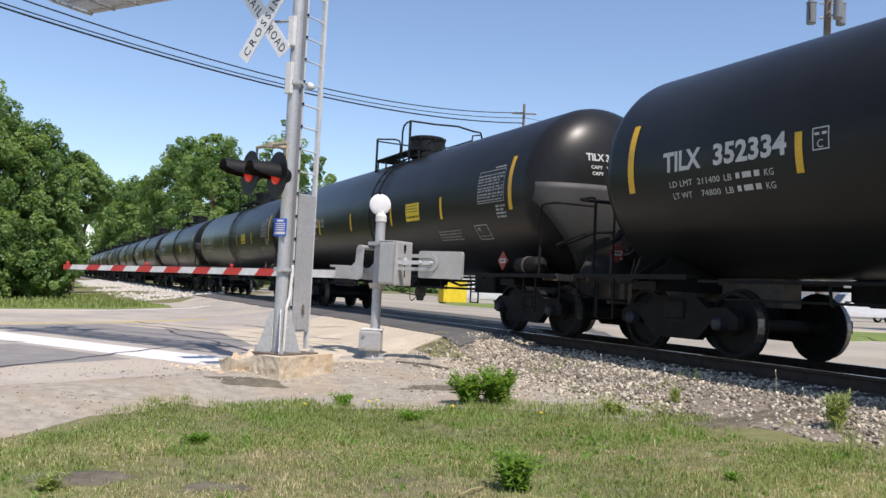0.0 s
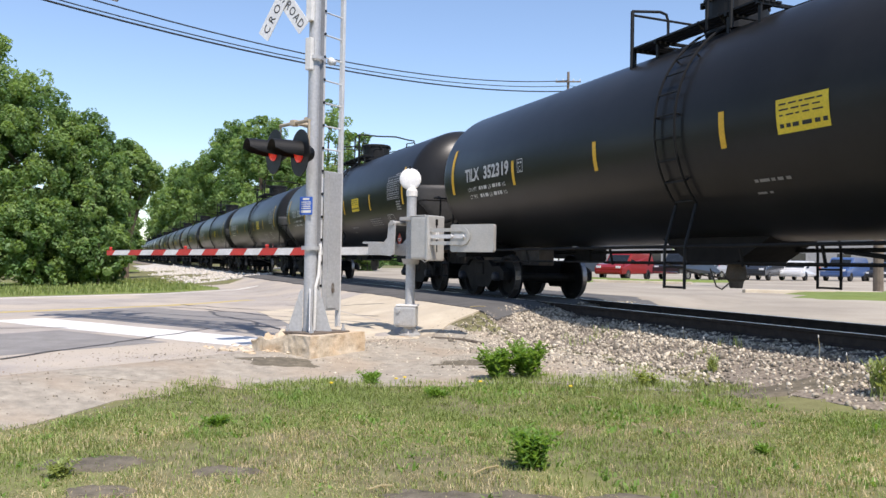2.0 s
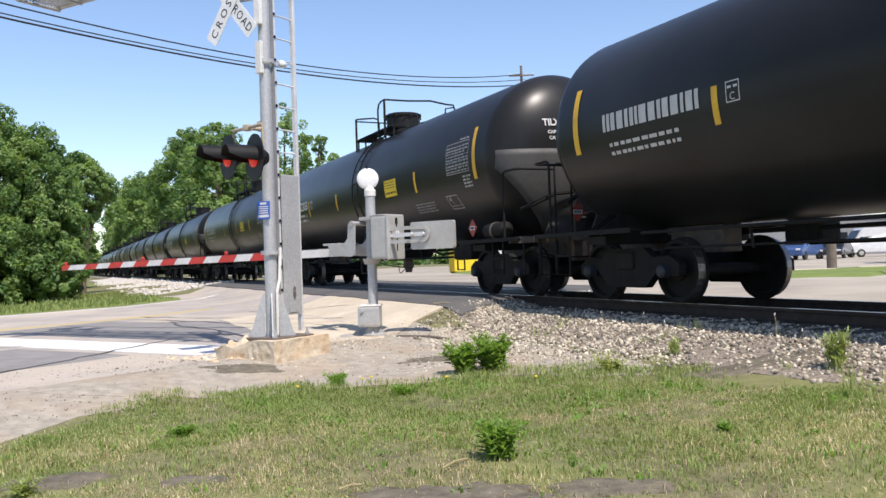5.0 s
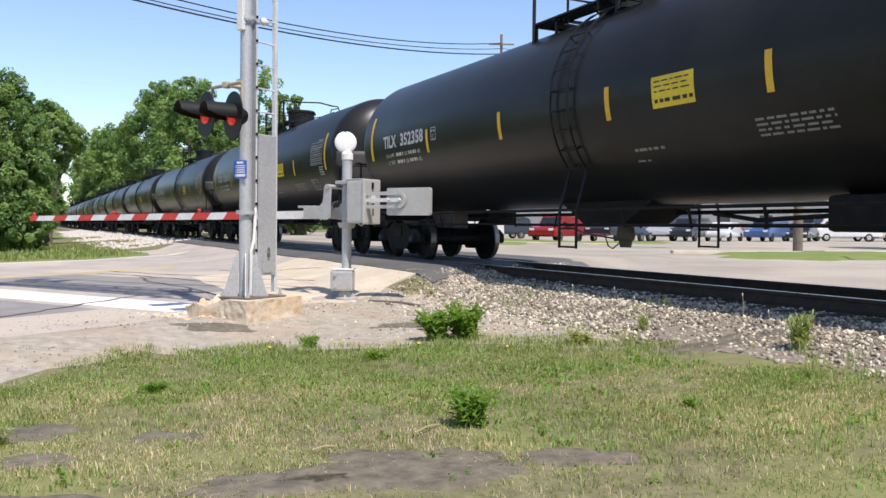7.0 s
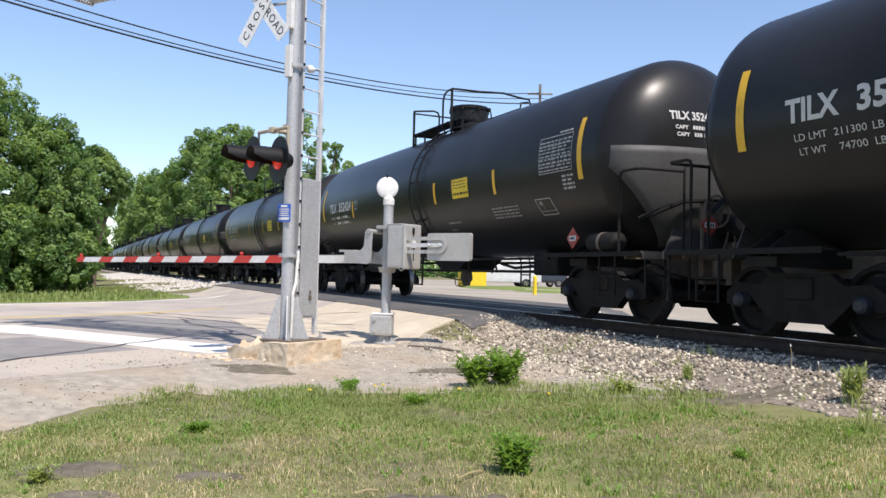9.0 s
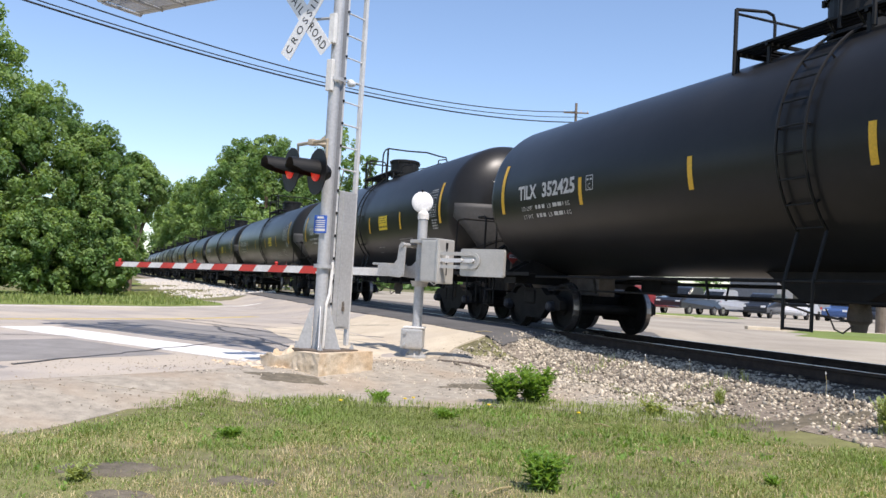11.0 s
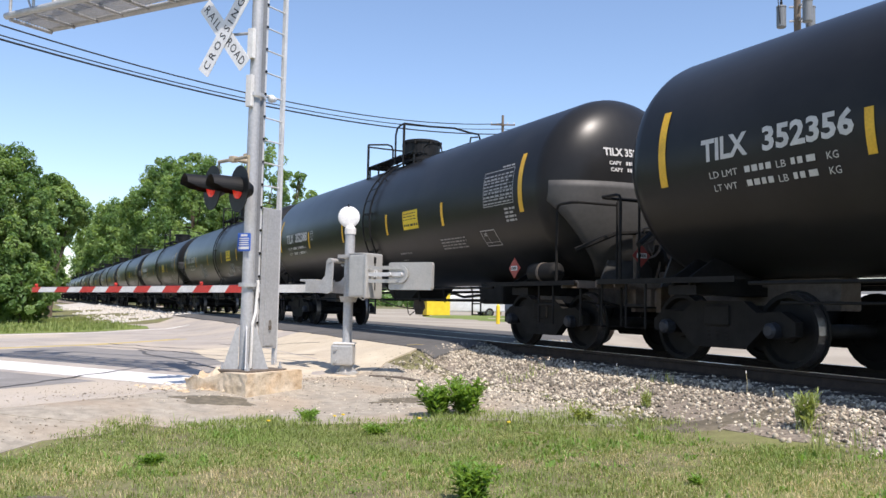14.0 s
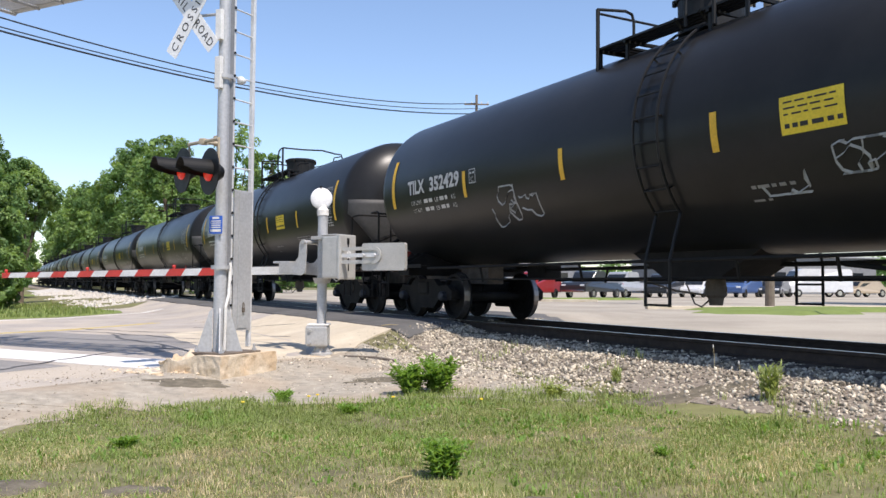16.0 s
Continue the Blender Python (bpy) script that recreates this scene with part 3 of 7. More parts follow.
def build_track():
    for c0, c1, st in ((-60, 7.5, 0.5), (30.8, 130, 2.0), (130, 560, 20)):
        sheet("ballast_bed", on_road, steps(6.2, 12.0, 0.3), steps(c0, c1, st), 0.007, BALLASTBED, "grey crushed stone track bed", "ballast", rough_edge=0.32 if st < 5 else 0.0)
    stones("ballast", (4.6, 8.2), (-5, 7.6), 50000, 0.0155, lambda l, c: np.clip((l - 4.85 - 1.15 * np.clip((4.8 - c) / 3, 0, 1)) / 1.1, 0, 1) * (0.55 + 0.45 * np.clip(0.5 + np.sin(l * 3.1 + c * 0.7) + np.sin(c * 2.3 - l), 0, 1)) * np.clip((7.9 - c) / 1.0, 0, 1), "loose pale grey crushed stone along the track", 1)
    stones("ballast", (8.2, 11.6), (-9, 7.4), 4500, 0.022, lambda l, c: 1 + 0 * l, "loose pale grey crushed stone between and beyond the rails", 2)
    stones("ballast", (3.2, 7.9), (30.5, 80), 6500, 0.075, lambda l, c: np.clip((l - 3.2) / 1.2, 0.1, 1), "bank of white crushed stone beside the far track", 3, WHITEGRAVEL)
    stones("grit", (-1.5, 6.2), (3.8, 8.6), 16000, 0.0085, lambda l, c: (0.866 * (l + 0.5415 * c) / 0.8405 + 0.5 * c > 9.45) * (0.25 + 0.75 * np.clip(np.sin(l * 1.7 + c) + np.sin(c * 2.9 - l * 2), 0, 1) * np.clip((l - 2.2) / 2, 0.15, 1)), "small loose stones strewn over the dirt by the gate", 5)
    stones("grit", (-6, 5.2), (6.2, 9.6), 5000, 0.0075, lambda l, c: 0.35 + 0.65 * np.clip(np.sin(l * 2.1) + np.sin(c * 3.7 + l), 0, 1), "fine grit strewn over the packed dirt shoulder", 4, DIRT)
    sheet("ballast_bank", on_road, steps(4.0, 7.3, 0.4), steps(31.5, 110, 1.5), 0.06, WHITEGRAVEL, "bank of pale crushed stone beside the track", "ballast", rough_edge=0.3)
    sheet("verge", on_road, steps(-40, 4.2, 1.6), steps(23.9, 90, 2.0), 0.02, TURF, "green grass verge beyond the road", "grass", rough_edge=0.3)
    # rails: a foot, a web and a head, with the polished top as a strip of its own
    prof = [(-0.07, 0), (0.07, 0), (0.07, 0.012), (0.012, 0.03), (0.01, 0.125), (0.036, 0.135), (0.036, 0.168), (0.028, 0.172), (-0.028, 0.172), (-0.036, 0.168), (-0.036, 0.135), (-0.01, 0.125), (-0.012, 0.03), (-0.07, 0.012)]
    for lat in (8.95 - 0.755, 8.95 + 0.755):
        bm = bmesh.new()
        ends = []
        for s in (-60, 560):
            ends.append([bm.verts.new(at_track(lat + u, s, RAIL_Z - 0.175 + v)) for u, v in prof])
        for i in range(len(prof)):
            j = (i + 1) % len(prof)
            bm.faces.new((ends[0][i], ends[0][j], ends[1][j], ends[1][i]))
        bm.faces.new(ends[0])
        bm.faces.new(ends[1][::-1])
        bmesh.ops.recalc_face_normals(bm, faces=bm.faces)
        rail = tagged(part("rail", bm, RAILSTEEL), "rusty steel rail with a polished head on timber ties", "rail", "rails of the track")
        bm = bmesh.new()
        q = [bm.verts.new(at_track(lat + u, s, RAIL_Z)) for u, s in ((-0.027, -60), (0.027, -60), (0.027, 560), (-0.027, 560))]
        q2 = [bm.verts.new(v.co - Vector((0, 0, 0.0025))) for v in q]
        bm.faces.new(q)
        for i in range(4):
            bm.faces.new((q[i], q2[i], q2[(i + 1) % 4], q[(i + 1) % 4]))
        part("rail_head", bm, RAILTOP, rail, "polished bright running surface")
    rnd = random.Random(3)
    bm = bmesh.new()
    box(bm, (0, 0, 0), (2.6, 0.23, 0.18), bevel=0.012)
    first = part("crosstie", bm, TIE)
    tagged(first, "dark creosoted timber crosstie bedded in ballast", "crosstie", "ties of the track")
    turn = Matrix.Rotation(TH, 4, "Z")
    k = 0
    for s in steps(-20, 70, 0.5):
        c = -0.5415 * 8.95 + 0.8405 * s
        if 6.6 < c < 31.5:
            continue
        m = Matrix.Translation(at_track(8.95 + rnd.uniform(-0.03, 0.03), s, RAIL_Z - 0.175 - 0.085)) @ turn @ pose(0, 0, 0, 0, 0, rnd.uniform(-1, 1))
        if k == 0:
            first.matrix_basis = m
        else:
            copy_thing(first, m)
        k += 1


RAIL_Z = 0.475
build_track()

# ---- the tank cars ----
R_TANK, Z_TANK, X_KNUCKLE, HEAD = 1.555, 2.65, 7.74, 0.74
PITCH = 18.08
BAND_X = -7.3
NUMBERS = {0: "352334", 1: "352322", 2: "352319", 3: "352346", 5: "352335", 6: "352358", 7: "352419", 8: "352424", 9: "352425", 10: "352355", 11: "352356", 12: "352388", 13: "352429"}


def skin(x, z, lift=0.006):
    """A place on the near side of the shell, at the height z of an unrolled strip counted along the girth from the middle."""
    a = (z - Z_TANK) / R_TANK
    r = R_TANK + lift
    return Vector((x, -r * math.cos(a), Z_TANK + r * math.sin(a)))


def head_skin(y, z, sign, lift=0.006):
    r2 = min(0.995, (y * y + (z - Z_TANK) ** 2) / R_TANK ** 2)
    return Vector((sign * (X_KNUCKLE + HEAD * math.sqrt(1 - r2) + lift), y, z))


def decal(bm, x0, x1, z0, z1, lift=0.006, skew=0.0):
    n = max(1, int(abs(z1 - z0) / 0.08))
    rows = []
    for i in range(n + 1):
        z = z0 + (z1 - z0) * i / n
        rows.append([bm.verts.new(skin(x + skew * (z - z0), z, lift)) for x in (x0, x1)])
    for q, w in zip(rows, rows[1:]):
        bm.faces.new((q[0], q[1], w[1], w[0]))
    return bm


def bars(bm, x0, x1, z0, z1, lines, seed, fill=0.62, lift=0.008):
    """Unreadable writing: rows of short bars."""
    rnd = random.Random(seed)
    h = (z1 - z0) / lines
    for k in range(lines):
        z = z1 - (k + 0.5) * h
        x = x0
        end = x1 - rnd.uniform(0, 0.2) * (x1 - x0)
        while x < end:
            w = rnd.uniform(0.05, 0.16)
            decal(bm, x, min(x + w, x1), z - h * fill / 2, z + h * fill / 2, lift)
            x += w + rnd.uniform(0.025, 0.05)
    return bm


def letters(bm, body, size, x, z, width=None, place=skin, bold=0.0):
    vs, fs = text_shape(body, size, width, bold)
    made = [bm.verts.new(place(x + v.x, z + v.y)) for v in vs]
    for f in fs:
        try:
            bm.faces.new([made[i] for i in f])
        except ValueError:
            pass
    return bm


def frame_lines(bm, x0, x1, z0, z1, w, lift=0.007, skew=0.0):
    decal(bm, x0, x1, z0, z0 + w, lift, skew)
    decal(bm, x0 + skew * (z1 - w - z0), x1 + skew * (z1 - w - z0), z1 - w, z1, lift)
    decal(bm, x0, x0 + w, z0 + w, z1 - w, lift, skew)
    decal(bm, x1 - w, x1, z0 + w, z1 - w, lift, skew)


def build_truck(car, x):
    truck = bmesh.new()
    box(truck, (x, 0, 0.62), (0.42, 2.2, 0.26), bevel=0.03)
    truck = part("truck", truck, IRON, car, "grimy cast steel truck bolster")
    side = [(-1.18, 0.40), (-1.18, 0.56), (-0.98, 0.68), (-0.62, 0.66), (-0.42, 0.80), (0.42, 0.80), (0.62, 0.66), (0.98, 0.68), (1.18, 0.56), (1.18, 0.40), (1.02, 0.38), (0.96, 0.52), (0.78, 0.52), (0.44, 0.22), (-0.44, 0.22), (-0.78, 0.52), (-0.96, 0.52), (-1.02, 0.38)]
    for y in (-1.0, 1.0):
        bm = bmesh.new()
        prism(bm, [(x + u, v) for u, v in side], 0.13, Matrix.Translation((0, y, 0)))
        frame_ob = part("side_frame", bm, IRON, truck)
        bm = bmesh.new()
        for i in range(3):
            turned(bm, [(0.27, 0), (0.27, 0.062)] + [(0.27 + 0.026 * k, 0.062 if k % 2 else 0.075) for k in range(1, 11)] + [(0.54, 0.06), (0.54, 0)], "z", (x + (i - 1) * 0.155, y, 0), 10)
        part("coil_spring", bm, IRON, truck)
        for u in (-0.89, 0.89):
            bm = bmesh.new()
            turned(bm, [(-0.05, 0), (-0.05, 0.06), (-0.02, 0.092), (0.10, 0.10), (0.10, 0)], "y", (x + u, y * 1.08 if y > 0 else y * 1.08 - 0.05, 0.457), 14)
            part("bearing_cap", bm, BEARING, truck, "blue-grey roller bearing end cap")
    axles = []
    for u in (-0.89, 0.89):
        axle = new("wheelset", AXLE_MESH)
        axle.parent = truck
        axle.location = (x + u, 0, 0.457)
        axles.append(axle)
    # brake beams and rods between the wheels
    bm = bmesh.new()
    for u in (-0.4, 0.4):
        box(bm, (x + u, 0, 0.36), (0.08, 1.5, 0.10))
    tube(bm, [(x - 0.4, -0.12, 0.36), (x + 0.4, -0.12, 0.36)], 0.02, 6)
    tube(bm, [(x + 0.35, 0.1, 0.4), (x + 0.55, 0.1, 0.95)], 0.02, 6)
    part("brake_beam", bm, IRON, truck)


def axle_mesh():
    bm = bmesh.new()
    turned(bm, [(-1.02, 0), (-1.02, 0.07), (-0.84, 0.08), (-0.84, 0.13), (-0.80, 0.15), (-0.79, 0.36), (-0.86, 0.385), (-0.86, 0.44), (-0.73, 0.448), (-0.73, 0.478), (-0.70, 0.478), (-0.70, 0.38), (-0.74, 0.36), (-0.76, 0.15), (-0.68, 0.11), (-0.60, 0.085), (0.60, 0.085), (0.68, 0.11), (0.76, 0.15), (0.74, 0.36), (0.70, 0.38), (0.70, 0.478), (0.73, 0.478), (0.73, 0.448), (0.86, 0.44), (0.86, 0.385), (0.79, 0.36), (0.80, 0.15), (0.84, 0.13), (0.84, 0.08), (1.02, 0.07), (1.02, 0)], "y", (0, 0, 0), 28)
    # two lugs on each axle end, by which the turning shows
    for y in (-1.03, 1.03):
        for a in (0, 2.1, 4.2):
            box(bm, (0.04 * math.cos(a), y, 0.04 * math.sin(a)), (0.025, 0.03, 0.025))
    me = bpy.data.meshes.new("wheelset")
    for f in bm.faces:
        f.smooth = False
    bm.to_mesh(me)
    bm.free()
    me.materials.append(IRON)
    me.materials.append(WHEELSTEEL)
    for p in me.polygons:
        if 0.40 < math.hypot(p.center.x, p.center.z) < 0.455 and 0.72 < abs(p.center.y) < 0.86 and abs(p.normal.y) < 0.5:
            p.material_index = 1
    return me


AXLE_MESH = axle_mesh()


def build_end(car, sg):
    """The gear at one end: sill, shield, platform, rails, coupler."""
    # head shield: a second skin over the lower half of the head, narrowing downwards
    bm = bmesh.new()
    rows = []
    for i in range(15):
        z = Z_TANK + 0.04 - i * (1.50 / 14)
        half = 1.46 if i < 4 else 1.46 - (i - 3) * 0.092
        half = min(half, math.sqrt(max(0.02, 0.985 * R_TANK ** 2 - (z - Z_TANK) ** 2)))
        rows.append([head_skin(-half + 2 * half * k / 16, z, sg, 0.022) for k in range(17)])
    inner = [[v - Vector((sg * 0.02, 0, 0)) for v in r] for r in rows]
    vo = [[bm.verts.new(v) for v in r] for r in rows]
    vi = [[bm.verts.new(v) for v in r] for r in inner]
    for g in (vo, vi):
        for q, w in zip(g, g[1:]):
            for k in range(16):
                bm.faces.new((q[k], q[k + 1], w[k + 1], w[k]))
    for q, w in ((vo[0], vi[0]), (vo[-1], vi[-1]), ([r[0] for r in vo], [r[0] for r in vi]), ([r[-1] for r in vo], [r[-1] for r in vi])):
        for k in range(len(q) - 1):
            bm.faces.new((q[k], q[k + 1], w[k + 1], w[k]))
    bmesh.ops.recalc_face_normals(bm, faces=bm.faces)
    part("head_shield", bm, SHIELD, car, "dull grey steel head shield", smooth=True)
    # stub sill, bolster and braces
    bm = bmesh.new()
    box(bm, (sg * 7.35, 0, 0.90), (3.2, 0.36, 0.40), bevel=0.02)
    box(bm, (sg * 8.75, 0, 0.88), (0.10, 0.7, 0.5))
    part("stub_sill", bm, RUSTY, car, "dusty brown stub sill")
    bm = bmesh.new()
    for x in (6.95, 7.25):
        prism(bm, [(-1.42, 0.98), (1.42, 0.98), (1.40, 1.10), (1.0, 1.34), (0.7, 1.26), (0, 1.14), (-0.7, 1.26), (-1.0, 1.34), (-1.40, 1.10)], 0.03, Matrix.Translation((sg * x, 0, 0)) @ Matrix.Rotation(math.pi / 2, 4, "Z"))
    box(bm, (sg * 7.1, 0, 0.93), (0.5, 2.8, 0.12))
    part("body_bolster", bm, IRON, car)
    # running boards along the sides of the end and the end platform
    for y in (-1.36, 1.36):
        bm = bmesh.new()
        box(bm, (sg * 7.45, y, 1.07), (2.6, 0.20, 0.03))
        box(bm, (sg * 7.45, y + (0.11 if y > 0 else -0.11), 1.05), (2.6, 0.02, 0.07))
        part("running_board", bm, IRON, car)
    bm = bmesh.new()
    for k in range(5):
        box(bm, (sg * (8.42 + 0.09 * k), 0, 1.07), (0.06, 2.9, 0.03))
    box(bm, (sg * 8.40, 0, 1.02), (0.03, 2.9, 0.09))
    box(bm, (sg * 8.82, 0, 1.02), (0.03, 2.9, 0.09))
    part("end_platform", bm, RUSTY, car, "dusty grated end platform")
    # hand rails
    bm = bmesh.new()
    for y in (-1.46, 1.46):
        tube(bm, [(sg * 8.26, y, 1.06), (sg * 8.26, y, 2.20), (sg * 8.29, y, 2.25), (sg * 8.36, y, 2.27), (sg * 8.66, y, 2.27), (sg * 8.74, y * 0.95, 2.27), (sg * 8.76, y * 0.48, 2.27)], 0.022, 7)
        tube(bm, [(sg * 8.78, y * 0.48, 1.06), (sg * 8.78, y * 0.48, 2.30), (sg * 8.76, y * 0.44, 2.38), (sg * 8.76, y * 0.28, 2.38)], 0.02, 7)
        tube(bm, [(sg * 8.78, y * 0.94, 1.06), (sg * 8.78, y * 0.94, 0.42), (sg * 8.78, y * 0.70, 0.42), (sg * 8.78, y * 0.70, 1.02)], 0.018, 6)
    tube(bm, [(sg * 8.76, -0.42, 2.38), (sg * 8.76, 0.42, 2.38)], 0.02, 7)
    part("end_handrail", bm, IRON, car)
    # steps below the side at the end
    for y in (-1.44, 1.44):
        bm = bmesh.new()
        tube(bm, [(sg * 7.75, y, 1.05), (sg * 7.75, y, 0.42), (sg * 8.15, y, 0.42), (sg * 8.15, y, 1.05)], 0.018, 6)
        tube(bm, [(sg * 7.75, y, 0.72), (sg * 8.15, y, 0.72)], 0.018, 6)
        part("step", bm, IRON, car)
    # diagonal brace and hoses on the end
    bm = bmesh.new()
    tube(bm, [(sg * 8.28, -1.12, 1.58), (sg * 8.58, -0.55, 1.86), (sg * 8.64, 0.0, 1.90), (sg * 8.64, 0.5, 1.84)], 0.04, 6)
    tube(bm, [(sg * 8.28, 1.12, 1.58), (sg * 8.64, 0.5, 1.84)], 0.04, 6)
    part("end_brace", bm, IRON, car)
    # valves and pipework crowded on the end
    rnd = random.Random(4 if sg > 0 else 6)
    for i in range(5):
        bm = bmesh.new()
        y, z = rnd.uniform(0.25, 1.2), rnd.uniform(1.15, 1.6)
        w = rnd.uniform(0.10, 0.22)
        if i % 2:
            box(bm, (sg * 8.62, y, z), (0.14, w, w * rnd.uniform(0.6, 1.4)), bevel=0.03)
        else:
            turned(bm, [(-0.12, 0), (-0.12, w * 0.45), (-0.05, w * 0.55), (0.08, w * 0.5), (0.1, 0)], "x", (sg * 8.62, y, z), 12)
        part("brake_valve", bm, (ALU, RUSTY, IRON)[i % 3], car)
    bm = bmesh.new()
    for i in range(4):
        y = 0.2 + i * 0.26
        tube(bm, [(sg * 8.6, y, 1.1), (sg * 8.63, y + rnd.uniform(-0.1, 0.1), 1.35), (sg * 8.62, y + rnd.uniform(-0.2, 0.2), 1.6)], 0.018, 6)
    part("end_pipes", bm, RUSTY, car)
    bm = bmesh.new()
    turned(bm, [(0.25, 0), (0.25, 0.13), (0.30, 0.20), (0.72, 0.20), (0.76, 0.15), (0.98, 0.12), (1.0, 0)], "y", (sg * 8.5, 0, 1.52), 18)
    part("brake_cylinder", bm, IRON, car, "grimy black brake cylinder")
    # black plate added to close the bright gap behind the end gear
    bm = bmesh.new()
    box(bm, (sg * 8.42, 0.78, 1.46), (0.03, 0.95, 0.80), bevel=0.006)
    for z in (1.2, 1.7):
        tube(bm, [(sg * 8.40, 0.78, z), (sg * 8.1, 0.6, z + 0.1)], 0.03, 6)
    part("end_plate", bm, IRON, car, "black filler plate closing the gap at the car end")
    # added filler in shield grey, hides the gap down to the platform
    bm = bmesh.new()
    prism(bm, [(-0.7, 1.0), (0.7, 1.0), (0.5, 1.45), (-0.5, 1.45)], 0.03, Matrix.Translation((sg * 8.30, 0, 0)) @ Matrix.Rotation(math.pi / 2, 4, "Z"))
    part("end_web", bm, SHIELD, car)
    # coupler
    bm = bmesh.new()
    box(bm, (sg * 8.86, 0, 0.84), (0.26, 0.16, 0.18), bevel=0.02)
    box(bm, (sg * 9.01, 0.04, 0.84), (0.17, 0.3, 0.28), bevel=0.05)
    part("coupler", bm, RUSTY, car, "worn steel knuckle coupler")
    bm = bmesh.new()
    tube(bm, [(sg * 8.8, 0.3, 0.7), (sg * 8.92, 0.3, 0.5), (sg * 9.02, 0.22, 0.42), (sg * 9.04, 0.1, 0.44)], 0.028, 7)
    tube(bm, [(sg * 8.82, -1.35, 0.78), (sg * 8.86, -0.9, 0.70), (sg * 8.88, -0.2, 0.70)], 0.014, 6)
    part("air_hose", bm, IRON, car)
    # writing on the head
    if sg > 0:
        on_head = lambda y, w: head_skin(y, w, 1, 0.012)
        for y0, z, digits, unit, wide in ((-0.58, 3.00, (0, 1, 2, 3, 4), "US GAL", 0.24), (-0.56, 2.89, (0, 1, 2, 3.6, 4.6, 5.6), "L", 0.045)):
            bm = bmesh.new()
            letters(bm, "CAPY", 0.085, y0, z - 0.03, 0.22, place=on_head, bold=0.003)
            for k in digits:
                y = y0 + 0.30 + 0.05 * k
                bm.faces.new([bm.verts.new(on_head(v, w)) for v, w in ((y, z - 0.028), (y + 0.036, z - 0.028), (y + 0.036, z + 0.03), (y, z + 0.03))])
            letters(bm, unit, 0.085, y0 + 0.36 + 0.05 * digits[-1], z - 0.03, wide, place=on_head, bold=0.003)
            tagged(part("head_lettering", bm, DECAL, car), "small white stencilled line", kind="stuff")
        # brake gear box, wheel and placard on the end
        bm = bmesh.new()
        box(bm, (8.62, -0.05, 1.72), (0.16, 0.34, 0.30), bevel=0.04)
        tube(bm, [(8.6, -0.2, 1.6), (8.6, -0.2, 1.1)], 0.03, 6)
        tube(bm, [(8.74 + 0 * k, -0.05 + 0.24 * math.cos(k * 0.5236), 1.72 + 0.24 * math.sin(k * 0.5236)) for k in range(12)], 0.018, 6, closed=True)
        for k in range(4):
            tube(bm, [(8.7, -0.05, 1.72), (8.74, -0.05 + 0.24 * math.cos(k * 1.571 + 0.4), 1.72 + 0.24 * math.sin(k * 1.571 + 0.4))], 0.012, 5)
        part("hand_brake", bm, RUSTY, car, "dusty hand brake wheel and gear box")
        placard(car, Matrix.Translation((8.87, -0.30, 1.50)) @ Matrix.Rotation(math.pi / 2, 4, "Z"))


def placard(car, m):
    bm = bmesh.new()
    h = 0.175
    prism(bm, [(-h, 0), (0, -h), (h, 0), (0, h)], 0.012, m)
    plate = part("placard", bm, PLACARD, car, "red diamond hazard placard")
    bm = bmesh.new()
    prism(bm, [(-0.095, -0.038), (0.095, -0.038), (0.095, 0.038), (-0.095, 0.038)], 0.004, m @ Matrix.Translation((0, -0.010, 0)))
    panel = part("panel", bm, WHITE, plate, "white number panel")
    bm = bmesh.new()
    for a in range(4):
        prism(bm, [(-0.075 + a * 0.04, -0.025), (-0.05 + a * 0.04, -0.025), (-0.05 + a * 0.04, 0.025), (-0.075 + a * 0.04, 0.025)], 0.003, m @ Matrix.Translation((0, -0.015, 0)))
    part("digits", bm, LETTER, plate, "black bars of unreadable digits")


